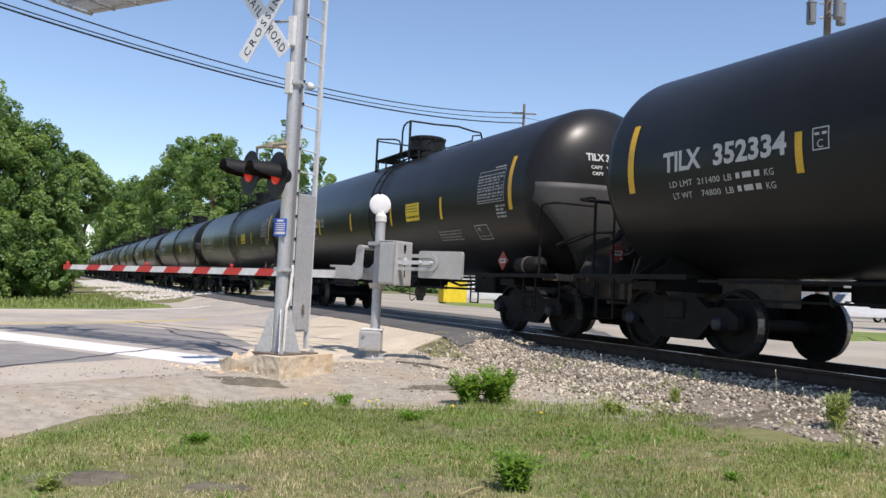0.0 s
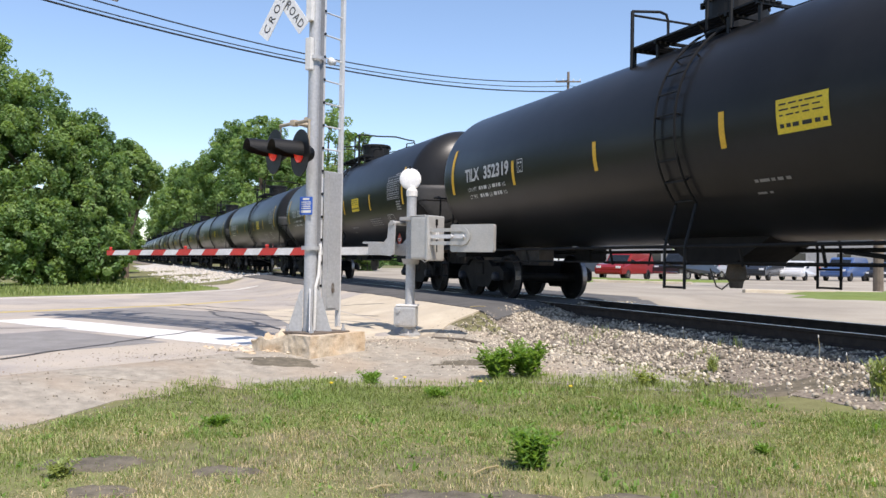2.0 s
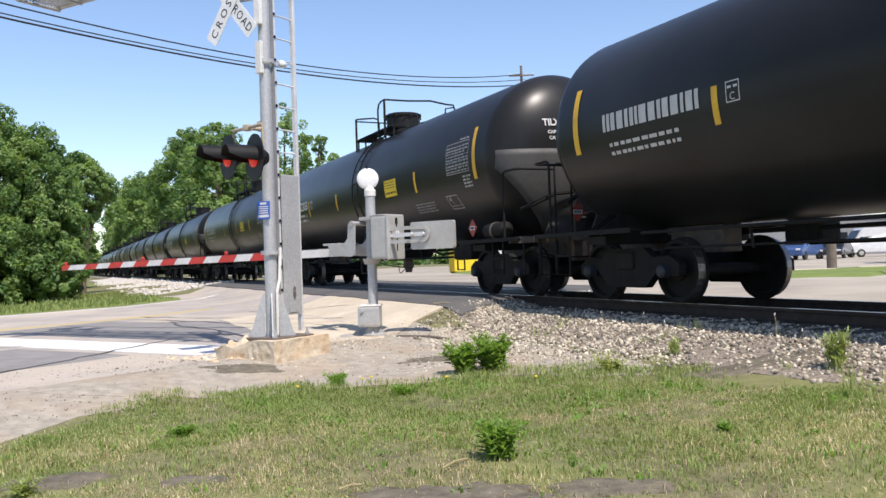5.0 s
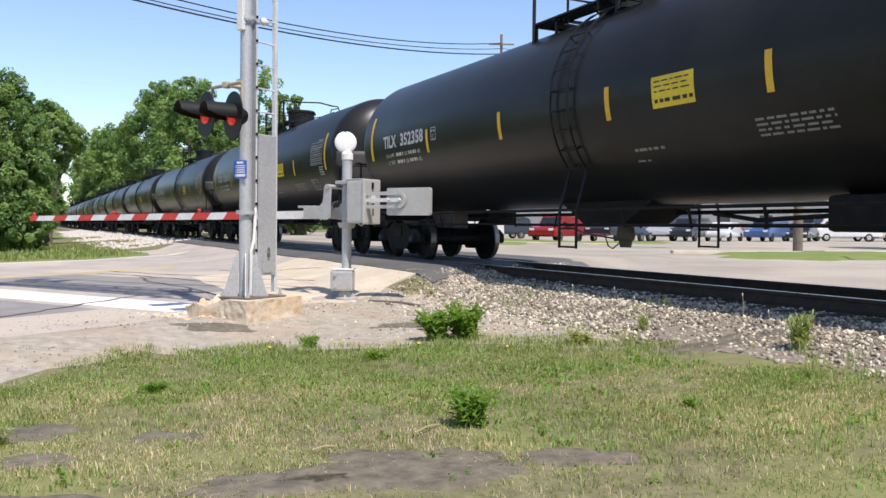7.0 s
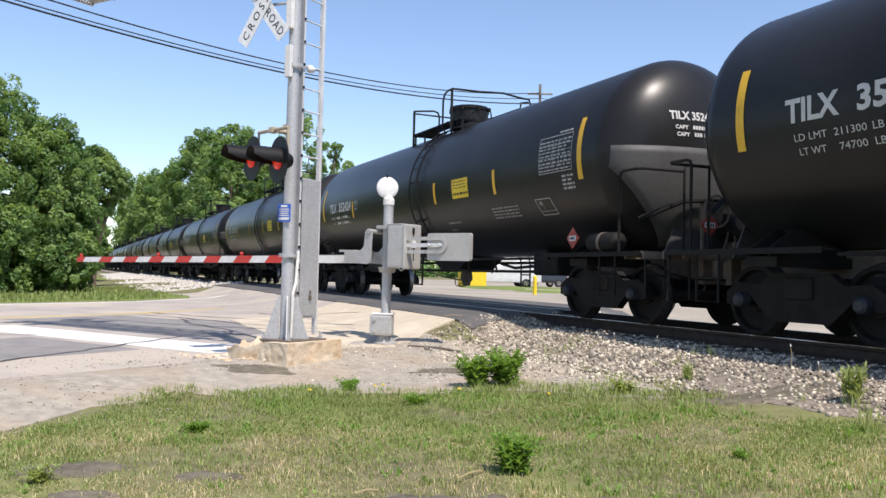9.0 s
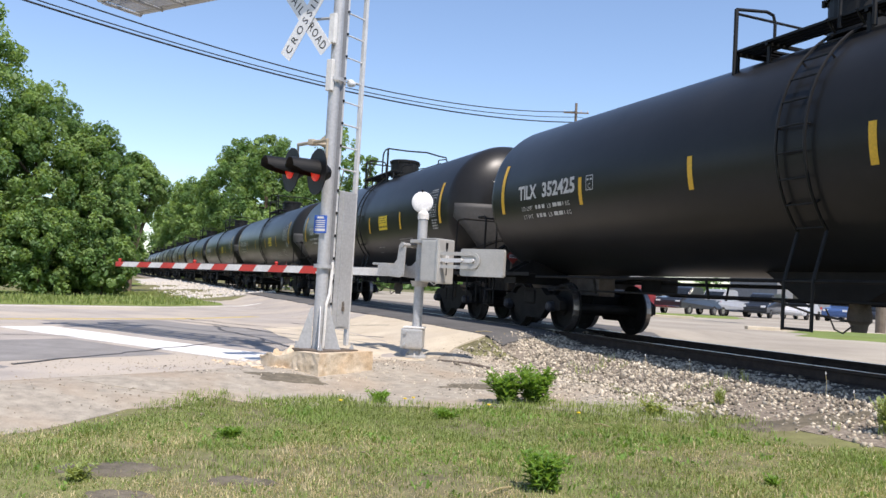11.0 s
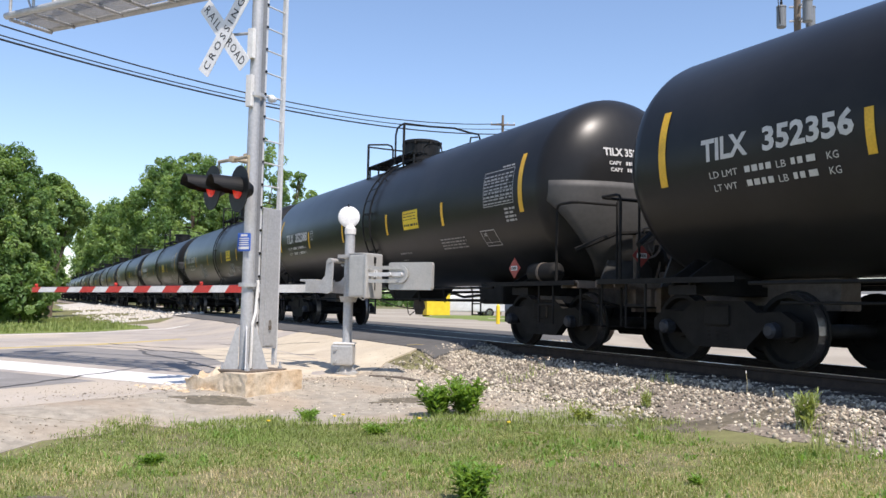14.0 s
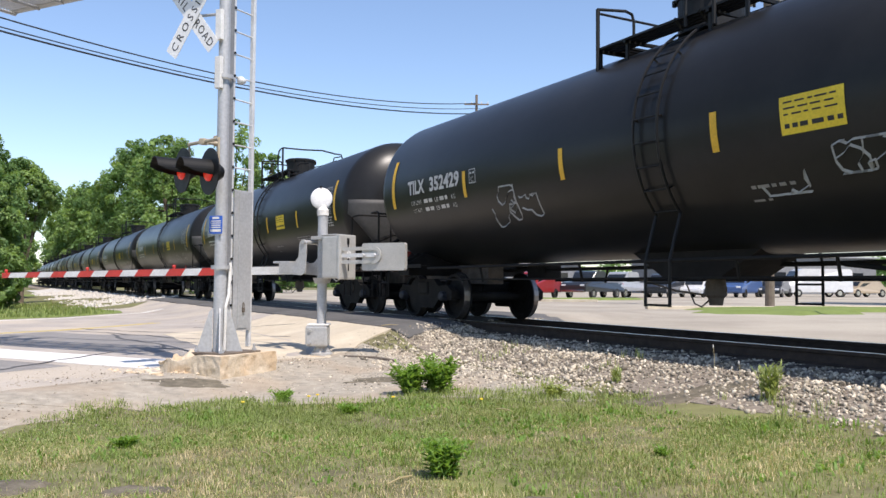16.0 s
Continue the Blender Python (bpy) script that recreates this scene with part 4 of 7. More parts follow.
def build_car():
    car = thing("tank_car", Matrix(), "glossy black railway tank car with yellow reflective stripes", "tank car", "cars of the train")
    # shell with dished heads and faint girth seams
    prof = []
    for i in range(13):
        a = math.pi / 2 * i / 12
        prof.append((-(X_KNUCKLE + HEAD * math.cos(a)), R_TANK * math.sin(a)))
    prof += [(-x, r) for x, r in prof[12::-1]]
    bm = bmesh.new()
    turned(bm, prof, "x", (0, 0, Z_TANK), 72)
    part("tank_shell", bm, TANK, car, smooth=True)
    # reflective stripes
    for x in (-4.33, -1.45, 1.52, 4.36):
        bm = bmesh.new()
        decal(bm, x - 0.052, x + 0.052, 2.225, 2.69)
        part("reflective_stripe", bm, REFLECT, car, "yellow reflective stripe")
    for x in (-7.3, 7.3):
        bm = bmesh.new()
        decal(bm, x - 0.065, x + 0.065, 2.24, 3.24)
        part("reflective_band", bm, REFLECT, car, "tall yellow reflective band")
    # yellow notice with rows of writing
    bm = bmesh.new()
    decal(bm, 2.45, 3.22, 2.27, 2.67)
    notice = part("notice", bm, SIGNYELLOW, car, "yellow notice panel with dark writing")
    bm = bmesh.new()
    bars(bm, 2.5, 3.2, 2.45, 2.64, 3, 3, 0.28, 0.009)
    bars(bm, 2.5, 3.19, 2.32, 2.40, 1, 4, 0.6, 0.009)
    tagged(part("writing", bm, LETTER, notice), "dark bars of writing", kind="stuff")
    # table of data, certificates, stencils
    bm = bmesh.new()
    frame_lines(bm, 6.05, 7.08, 2.42, 3.04, 0.014)
    for k in range(5):
        decal(bm, 6.06, 7.07, 2.47 + k * 0.1, 2.477 + k * 0.1, 0.0075)
    for x in (6.5, 6.68, 6.86):
        decal(bm, x, x + 0.008, 2.5, 2.96, 0.0075)
    bars(bm, 6.08, 7.05, 2.44, 2.98, 9, 8, 0.42)
    bars(bm, 6.65, 7.05, 3.06, 3.11, 1, 9, 0.6)
    bars(bm, 6.75, 7.1, 2.1, 2.37, 4, 12, 0.55)
    tagged(part("data_table", bm, WORN, car), "white stencilled table of unreadable data", kind="stuff")
    bm = bmesh.new()
    frame_lines(bm, 5.80, 6.32, 1.70, 2.02, 0.018, skew=-0.25)
    decal(bm, 5.98, 5.99, 1.75, 2.0, 0.008, skew=-0.25)
    decal(bm, 5.80, 6.30, 1.775, 1.785, 0.008)
    bars(bm, 5.84, 5.94, 1.9, 1.97, 2, 5, 0.5)
    part("certificate_box", bm, WORN, car, "white stencilled box outline")
    bm = bmesh.new()
    bars(bm, 4.05, 5.1, 1.72, 1.98, 4, 21, 0.45)
    bars(bm, 1.85, 2.6, 1.72, 1.78, 1, 22, 0.7)
    bars(bm, 1.8, 2.1, 1.55, 1.6, 1, 23, 0.6)
    tagged(part("stencil_text", bm, FAINT, car), "faded white stencilled text", kind="stuff")
    bm = bmesh.new()
    frame_lines(bm, -4.14, -3.92, 2.45, 2.70, 0.014)
    bars(bm, -4.11, -3.95, 2.60, 2.66, 1, 31, 0.5)
    letters(bm, "C", 0.13, -4.08, 2.475)
    part("class_box", bm, DECAL, car, "white stencilled letter box")
    for y in (-1.53, 1.53):
        placard(car, Matrix.Translation((7.13, y, 1.31)) @ (Matrix() if y < 0 else Matrix.Rotation(math.pi, 4, "Z")))
    # manway housing and platform on top
    top = Z_TANK + R_TANK
    bm = bmesh.new()
    turned(bm, [(0.02, 0), (0.02, 0.46), (0.50, 0.46), (0.50, 0.49), (0.55, 0.49), (0.58, 0.45), (0.60, 0)], "z", (0.0, 0, top), 28)
    housing = part("manway_housing", bm, BLACK, car, "black round manway housing", smooth=False)
    bm = bmesh.new()
    for a in range(8):
        q = a * math.pi / 4
        box(bm, (0.5 * math.cos(q), 0.5 * math.sin(q), top + 0.50), (0.05, 0.05, 0.09))
    part("lid_bolt", bm, IRON, housing)
    for y in (-0.86, -0.76, -0.66, -0.56, 0.56, 0.66, 0.76, 0.86):
        bm = bmesh.new()
        box(bm, (0.0, y, top + 0.03), (2.9, 0.075, 0.03))
        part("walkway_bar", bm, BLACK, car, "black walkway bar")
    bm = bmesh.new()
    for x in (-1.4, -0.8, 0.8, 1.4):
        box(bm, (x, 0, top - 0.0), (0.05, 1.8, 0.045))
        for y in (-0.84, 0.84):
            box(bm, (x, y, top - 0.12), (0.05, 0.03, 0.28))
    for x in (-1.35, -1.24, -1.13):
        box(bm, (x, 0, top + 0.03), (0.08, 1.05, 0.03))
    part("platform", bm, BLACK, car, "black grated walkway")
    bm = bmesh.new()
    z0, z1 = top - 0.02, top + 0.70
    tube(bm, [(-1.4, -0.9, z0 - 0.28), (-1.4, -0.9, z1 - 0.06)], 0.032, 7)
    tube(bm, [(-1.4, -0.9, z1 - 0.06), (-1.4, -0.36, z1), (-1.4, -0.24, z1 - 0.03), (-1.4, -0.2, z1 - 0.14), (-1.4, -0.2, z0)], 0.024, 7)
    tube(bm, [(-1.4, -0.9, z1 - 0.12), (-1.4, 0.9, z1 - 0.14), (-0.5, 0.9, z1 - 0.2), (0.9, 0.9, z1 - 0.2)], 0.02, 7)
    tube(bm, [(0.42, -0.9, z0 - 0.1), (0.42, -0.9, z1 - 0.12), (0.5, -0.9, z1 + 0.02), (0.66, -0.9, z1 + 0.07), (0.92, -0.9, z1 + 0.08), (1.1, -0.3, z1 + 0.04), (1.2, 0.3, z1 + 0.05), (1.3, 0.7, z1 - 0.04), (1.34, 0.9, z1 - 0.06), (1.34, 0.95, z1 - 0.2), (1.3, 0.95, z0 - 0.1)], 0.024, 7)
    tube(bm, [(0.92, -0.9, z1 + 0.08), (0.92, -0.9, z0 - 0.2)], 0.032, 7)
    tube(bm, [(1.3, 0.9, z1 - 0.12), (1.5, 0.6, z1 - 0.2), (1.56, 0.5, z0)], 0.02, 7)
    tube(bm, [(1.2, -0.5, z0), (1.2, -0.5, top + 0.2), (1.3, -0.45, top + 0.26), (1.7, -0.3, top + 0.24), (1.75, -0.28, z0)], 0.018, 7)
    part("platform_rail", bm, BLACK, car, "bent black pipe railing")
    # ladders on both sides
    for sg in (-1, 1):
        bm = bmesh.new()
        def on_side(x, z, r):
            a = (z - Z_TANK) / R_TANK
            return Vector((x, sg * (R_TANK + r) * math.cos(a), Z_TANK + (R_TANK + r) * math.sin(a)))
        zs = steps(1.55, 4.35, 0.15)
        for x in (0.22, 0.66):
            tube(bm, [on_side(x, z, 0.07) for z in zs] + [Vector((x, sg * 0.9, top + 0.05))], 0.02, 6)
        for z in steps(1.6, 4.3, 0.3):
            tube(bm, [on_side(0.22, z, 0.07), on_side(0.66, z, 0.07)], 0.013, 6)
        for z in (1.9, 2.8, 3.7):
            for x in (0.22, 0.66):
                tube(bm, [on_side(x, z, 0.0), on_side(x, z, 0.07)], 0.014, 5)
        for x in (0.22, 0.66):
            tube(bm, [on_side(x, 1.55, 0.07), Vector((x, sg * 1.42, 1.0)), Vector((x, sg * 1.42, 0.42))], 0.022, 6)
        for z in (0.44, 0.72, 1.0):
            tube(bm, [(0.22, sg * 1.42, z), (0.66, sg * 1.42, z)], 0.016, 6)
        part("ladder", bm, BLACK, car, "black side ladder with stirrup step")
        bm = bmesh.new()
        tube(bm, [(-6.0, sg * 1.40, 1.0), (6.2, sg * 1.40, 1.0)], 0.024, 7)
        tube(bm, [(-5.6, sg * 1.34, 0.78), (5.8, sg * 1.34, 0.78)], 0.016, 6)
        for x in (-4.0, -1.2, 1.7, 3.0, 4.2):
            tube(bm, [(x, sg * 1.40, 1.0), (x, sg * 1.34, 0.74)], 0.02, 6)
        part("side_pipe", bm, IRON, car, "black pipe rail under the side")
    # bottom outlet with its skid, and the piping beneath
    bm = bmesh.new()
    prism(bm, [(-1.2, 1.2), (-0.5, 0.80), (0.55, 0.80), (1.3, 1.2)], 0.9)
    part("outlet_skid", bm, IRON, car)
    bm = bmesh.new()
    turned(bm, [(0.42, 0), (0.42, 0.09), (0.52, 0.11), (0.56, 0.15), (0.64, 0.15), (0.82, 0.12), (0.82, 0)], "z", (0.05, 0, 0), 14)
    tube(bm, [(0.05, -0.1, 0.55), (-0.2, -0.5, 0.62), (-0.5, -0.9, 0.78)], 0.014, 6)
    tube(bm, [(0.05, -0.12, 0.5), (0.0, -0.22, 0.40), (-0.15, -0.2, 0.44), (-0.35, -0.15, 0.7)], 0.012, 6)
    part("outlet_valve", bm, RUSTY, car, "brown bottom outlet valve")
    bm = bmesh.new()
    tube(bm, [(-6.2, 0.35, 0.98), (6.2, 0.35, 0.98)], 0.03, 6)
    box(bm, (4.9, -0.45, 0.92), (0.9, 0.5, 0.42), bevel=0.06)
    box(bm, (-4.8, 0.5, 0.96), (0.6, 0.4, 0.3), bevel=0.05)
    tube(bm, [(4.4, -0.5, 0.9), (3.2, -0.4, 0.85), (2.2, -0.2, 0.95)], 0.03, 6)
    part("brake_gear", bm, IRON, car)
    bm = bmesh.new()
    turned(bm, [(7.3, 0), (7.32, 0.11), (7.38, 0.155), (8.02, 0.155), (8.08, 0.11), (8.1, 0)], "x", (0, -1.30, 1.235), 20)
    tank = part("air_reservoir", bm, IRON, car, "black air reservoir with a strap", smooth=True)
    bm = bmesh.new()
    turned(bm, [(7.66, 0.156), (7.66, 0.164), (7.72, 0.164), (7.72, 0.156)], "x", (0, -1.30, 1.235), 20)
    part("strap", bm, RUSTY, tank)
    for sg in (-1, 1):
        build_end(car, sg)
        build_truck(car, sg * 7.03 + 0.2)
    return car


def car_numbers(car, k):
    """The running number of a car, on its side and its head; bars where it cannot be read."""
    rnd = random.Random(k)
    bm = bmesh.new()
    if k in NUMBERS:
        letters(bm, "TILX", 0.36, -6.60, 2.47, 0.72, bold=0.012)
        part("reporting_mark", bm, DECAL, car, "white reporting mark")
        bm = bmesh.new()
        letters(bm, NUMBERS[k], 0.36, -5.66, 2.47, 1.16, bold=0.012)
    else:
        bars(bm, -6.6, -4.5, 2.47, 2.73, 1, k, 0.95)
    part("running_number", bm, DECAL, car, "white running number")
    bm = bmesh.new()
    if k in NUMBERS:
        read = {0: ("211400", "74800"), 7: ("211300", "74700")}.get(k)
        for row, (z, head, x0, wide) in enumerate(((2.25, "LD LMT", -6.50, 0.44), (2.09, "LT WT", -6.46, 0.36))):
            letters(bm, head, 0.115, x0, z, wide)
            if read:
                letters(bm, read[row], 0.115, (-5.97, -5.93)[row], z, (0.40, 0.34)[row])
            letters(bm, "LB", 0.115, -5.50, z, 0.13)
            letters(bm, "KG", 0.115, -4.85, z, 0.14)
            for x in ((-5.30,) if read else (-5.95, -5.30)):
                bars(bm, x, x + 0.38, z, z + 0.09, 1, k + int(x * 100), 0.8)
            if row == 0:
                tagged(part("load_lettering", bm, DECAL, car), "small white load lettering", kind="stuff")
                bm = bmesh.new()
    else:
        bars(bm, -6.5, -4.7, 2.09, 2.34, 2, k + 50, 0.4)
    tagged(part("load_lettering", bm, DECAL, car), "small white load lettering", kind="stuff")
    bm = bmesh.new()
    if k in NUMBERS:
        letters(bm, "TILX " + NUMBERS[k], 0.175, -0.66, 3.12, 0.84, place=lambda y, z: head_skin(y, z, 1, 0.012), bold=0.006)
        part("head_number", bm, DECAL, car, "white running number on the head")
    else:
        bm.free()
    if k in (13, 12, 10):
        graffiti(car, k)


def graffiti(car, k):
    rnd = random.Random(k * 7)
    spots = {13: ((-3.6, 1.95, 0.8, 0.7, 60), (-2.7, 1.9, 0.5, 0.4, 40), (2.0, 1.75, 0.6, 0.26, 34), (3.0, 1.95, 1.1, 0.34, 70)), 12: ((-2.4, 1.5, 0.5, 0.25, 12),), 10: ((-2.4, 1.3, 0.5, 0.12, 8),)}[k]
    bm = bmesh.new()
    for x, z, w, h, n in spots:
        u, v, ang = x, z, 0.0
        for i in range(n):
            ang += rnd.uniform(-1.7, 1.7)
            nu = min(max(u + 0.10 * math.cos(ang) + 0.02, x), x + w)
            nv = min(max(v + 0.10 * math.sin(ang), z - h / 2), z + h / 2)
            p, q = skin(u, v, 0.009), skin(nu, nv, 0.009)
            t = (q - p)
            if t.length > 0.01:
                up = Vector((0, 0, 1)) * 0.013 + Vector((1, 0, 0)) * 0.008
                bm.faces.new([bm.verts.new(c) for c in (p - up, q - up, q + up, p + up)])
            u, v = nu, nv
    if k == 10:
        bars(bm, -2.35, -1.8, 1.95, 2.15, 3, 44, 0.7)
    tagged(part("graffiti", bm, SCRAWL, car), "scrawled pale grey graffiti", kind="stuff")


CAR_TURN = Matrix.Rotation(TH - math.pi / 2, 4, "Z")


def car_s(k, t):
    """Where the middle of car k stands along the track at t seconds."""
    return 9.535 - 14.231 * t - 0.005 * t * t + PITCH * k + BAND_X


CARS = []


def build_train():
    first = build_car()
    for k in range(0, 24):
        m = Matrix.Translation(at_track(8.95, car_s(k, 0), RAIL_Z)) @ CAR_TURN
        if k == 0:
            first.matrix_basis = m
            CARS.append(first)
        else:
            CARS.append(copy_thing(first, m))
    for k, car in enumerate(CARS):
        car_numbers(car, k)


build_train()

# ---- the signal mast with its cantilever ----
YAW_A = math.atan2(A.y, A.x)     # local x along the road, local y along C
MAST = Vector((-2.50, 10.82, 0))


def plate_letters(name, body, size, m, width, mat, parent, label, bold=0.0, space=1.0):
    """Raised letters in the x-z plane of m, in front of it (-y)."""
    vs, fs = text_shape(body, size, width, bold, space)
    bm = bmesh.new()
    made = [bm.verts.new(m @ Vector((v.x, 0, v.y))) for v in vs]
    for f in fs:
        try:
            bm.faces.new([made[i] for i in f])
        except ValueError:
            pass
    return part(name, bm, mat, parent, label)


def rounded(w, h, r, n=4):
    out = []
    for cx, cz, a0 in ((w / 2 - r, h / 2 - r, 0), (-w / 2 + r, h / 2 - r, 90), (-w / 2 + r, -h / 2 + r, 180), (w / 2 - r, -h / 2 + r, 270)):
        for k in range(n + 1):
            a = radians(a0 + 90 * k / n)
            out.append((cx + r * math.cos(a), cz + r * math.sin(a)))
    return out


def flasher(owner, centre, facing):
    """A red flashing light: round backboard, hood, lens, housing, on a drop tube. facing: yaw of its beam."""
    m = Matrix.Translation(centre) @ Matrix.Rotation(facing + math.pi / 2, 4, "Z")     # local -y is the beam
    bm = bmesh.new()
    prism(bm, [(0.295 * math.cos(k * math.pi / 20), 0.295 * math.sin(k * math.pi / 20)) for k in range(40)], 0.012)
    bm.transform(m)
    board = part("backboard", bm, BLACK, owner, "round black signal backboard")
    bm = bmesh.new()
    n = 18
    rings = []
    for d, r, cut in ((0.0, 0.15, 112), (-0.12, 0.15, 108), (-0.26, 0.15, 98), (-0.38, 0.15, 80)):
        rings.append([Vector((r * math.sin(radians(-cut + 2 * cut * k / n)) if cut < 180 else r * math.sin(radians(-180 + 360 * k / n)), d, r * math.cos(radians(-cut + 2 * cut * k / n) if cut < 180 else radians(-180 + 360 * k / n)))) for k in range(n + 1)])
    vo = [[bm.verts.new(v) for v in r] for r in rings]
    vi = [[bm.verts.new(Vector((v.x * 0.96, v.y, v.z * 0.96))) for v in r] for r in rings]
    for g in (vo, vi):
        for q, w in zip(g, g[1:]):
            for k in range(n):
                bm.faces.new((q[k], q[k + 1], w[k + 1], w[k]))
    for k in range(n):
        bm.faces.new((vo[-1][k], vo[-1][k + 1], vi[-1][k + 1], vi[-1][k]))
    bm.transform(m)
    part("hood", bm, BLACK, board, "black sheet metal hood")
    bm = bmesh.new()
    turned(bm, [(-0.006, 0.125), (-0.03, 0.12), (-0.05, 0.08), (-0.058, 0)], "y", (0, 0, 0), 24)
    bm.transform(m)
    part("lens", bm, LENS, board, "red glass signal lens", smooth=True)
    bm = bmesh.new()
    turned(bm, [(0.006, 0.13), (0.10, 0.12), (0.17, 0.07), (0.18, 0)], "y", (0, 0, 0), 16)
    bm.transform(m)
    part("lamp_housing", bm, BLACK, board)
    return board


def build_mast():
    mast = thing("signal_mast", Matrix.Translation(MAST) @ Matrix.Rotation(YAW_A, 4, "Z"), "galvanised railway signal mast with ladder and cantilever", "signal mast")
    Z0 = 0.27
    bm = bmesh.new()
    turned(bm, [(Z0, 0), (Z0, 0.082), (2.5, 0.078), (4.5, 0.074), (7.2, 0.070), (7.2, 0)], "z", (0, 0, 0), 24)
    part("pole", bm, GALV, mast, smooth=False)
    bm = bmesh.new()
    box(bm, (0.10, -0.02, Z0 - 0.015), (0.72, 0.56, 0.03), bevel=0.006)
    part("base_plate", bm, RUSTY, mast, "rust-stained base plate")
    for a in (45, 135, 225, 315):
        bm = bmesh.new()
        prism(bm, [(0.09, 0.0), (0.30, 0.0), (0.27, 0.06), (0.13, 0.52), (0.09, 0.56)], 0.014, Matrix.Translation((0, 0, Z0)) @ Matrix.Rotation(radians(a), 4, "Z"))
        part("gusset", bm, GALV, mast, "welded base gusset")
    for x, y in ((-0.2, 0.2), (-0.2, -0.24), (0.4, -0.24), (0.4, 0.2)):
        bm = bmesh.new()
        tube(bm, [(x, y, Z0), (x, y, Z0 + 0.09)], 0.016, 6)
        turned(bm, [(Z0 + 0.002, 0), (Z0 + 0.002, 0.03), (Z0 + 0.03, 0.03), (Z0 + 0.03, 0)], "z", (x, y, 0), 6)
        part("anchor_bolt", bm, GALV, mast)
    bm = bmesh.new()
    tube(bm, [(-0.02, -0.11, Z0 + 0.02), (-0.02, -0.12, 0.85), (0.03, -0.12, 1.0), (0.08, -0.1, 1.42)], 0.02, 8)
    part("conduit", bm, OFFWHITE, mast, "white conduit at the foot")
    # darker grey square bar along the ladder side of the pole
    bm = bmesh.new()
    box(bm, (0.085, -0.02, 3.7), (0.075, 0.075, 6.6), bevel=0.006)
    part("cable_channel", bm, GALV_DARK, mast, "dull grey square bar up the pole")
    # ladder along +x from the pole
    for x in (0.16, 0.545):
        bm = bmesh.new()
        box(bm, (x, 0, 3.75), (0.05, 0.06, 6.9), bevel=0.006)
        stile = part("ladder_rail", bm, LADDER, mast, "bright aluminium ladder rail")
        if x < 0.3:
            for i in range(22):
                z = 0.56 + 0.305 * i
                bm = bmesh.new()
                turned(bm, [(-0.046, 0), (-0.046, 0.017), (-0.034, 0.019), (-0.034, 0)], "y", (x, 0, z), 8)
                part("bolt", bm, BLACK, stile)
    for i in range(22):
        bm = bmesh.new()
        z = 0.56 + 0.305 * i
        tube(bm, [(0.16, 0, z), (0.545, 0, z)], 0.011, 8)
        part("rung", bm, LADDER, mast)
    for z in (1.36, 3.86, 5.6):
        bm = bmesh.new()
        box(bm, (0.06, 0, z), (0.24, 0.09, 0.05), bevel=0.008)
        turned(bm, [(z - 0.025, 0.112), (z - 0.025, 0.125), (z + 0.025, 0.125), (z + 0.025, 0.112)], "z", (0, 0, 0), 20)
        part("ladder_bracket", bm, GALV, mast)
    bm = bmesh.new()
    box(bm, (0.353, -0.045, 1.46), (0.335, 0.016, 1.86), bevel=0.004)
    box(bm, (0.353, -0.058, 1.46), (0.18, 0.012, 1.80), bevel=0.003)
    guard = part("ladder_guard", bm, GALV, mast, "grey sheet ladder guard")
    bm = bmesh.new()
    box(bm, (0.36, -0.075, 0.80), (0.035, 0.03, 0.06), bevel=0.006)
    tube(bm, [(0.345, -0.075, 0.83), (0.345, -0.075, 0.88), (0.36, -0.075, 0.90), (0.375, -0.075, 0.88), (0.375, -0.075, 0.83)], 0.006, 6)
    part("padlock", bm, RUSTY, guard, "small hanging padlock")
    # pale boxes strapped to the pole
    for z, h in ((3.90, 0.42), (4.53, 0.40)):
        bm = bmesh.new()
        box(bm, (-0.105, -0.01, z), (0.06, 0.10, h), bevel=0.008)
        part("bracket_plate", bm, OFFWHITE, mast, "weathered white bracket plate")
    bm = bmesh.new()
    turned(bm, [(0, 0), (0, 0.05), (0.03, 0.055), (0.10, 0.03), (0.11, 0)], "x", (0.27, -0.02, 3.88), 14)
    part("small_lamp", bm, WHITE, mast, "small white lamp fitting", smooth=True)
    # crossbuck: local x of the sign runs along -C, its face looks back along the road
    face = Matrix.Translation((-0.14, 0.455, 4.71)) @ Matrix.Rotation(-math.pi / 2, 4, "Z")
    sign = []
    for ang, lift in ((53, 0.012), (-50, 0.0)):
        m = face @ Matrix.Translation((0, -lift, 0)) @ Matrix.Rotation(radians(-ang), 4, "Y")
        bm = bmesh.new()
        prism(bm, rounded(1.22, 0.225, 0.02), 0.006, m)
        sign.append((m, part("crossbuck_blade", bm, WHITE, mast, "white crossbuck blade with black letters")))
    m, blade = sign[0]
    plate_letters("lettering", "CROSSING", 0.165, m @ Matrix.Translation((-0.54, -0.0045, -0.057)), 1.08, LETTER, blade, "black word CROSSING", 0.001, 1.5)
    m, blade = sign[1]
    plate_letters("lettering", "RAIL", 0.165, m @ Matrix.Translation((-0.55, -0.0045, -0.057)), 0.41, LETTER, blade, "black letters RAIL", 0.001, 1.3)
    plate_letters("lettering", "ROAD", 0.165, m @ Matrix.Translation((0.12, -0.0045, -0.057)), 0.45, LETTER, blade, "black letters ROAD", 0.001, 1.2)
    bm = bmesh.new()
    tube(bm, [(0, 0, 4.71), (-0.10, 0.455, 4.71)], 0.02, 8)
    part("sign_arm", bm, GALV, mast)
    # flashing lights on their crossarm; worked out in the world and turned into the mast's space
    inv = mast.matrix_basis.inverted()
    beam = math.atan2(-0.61, -0.79)
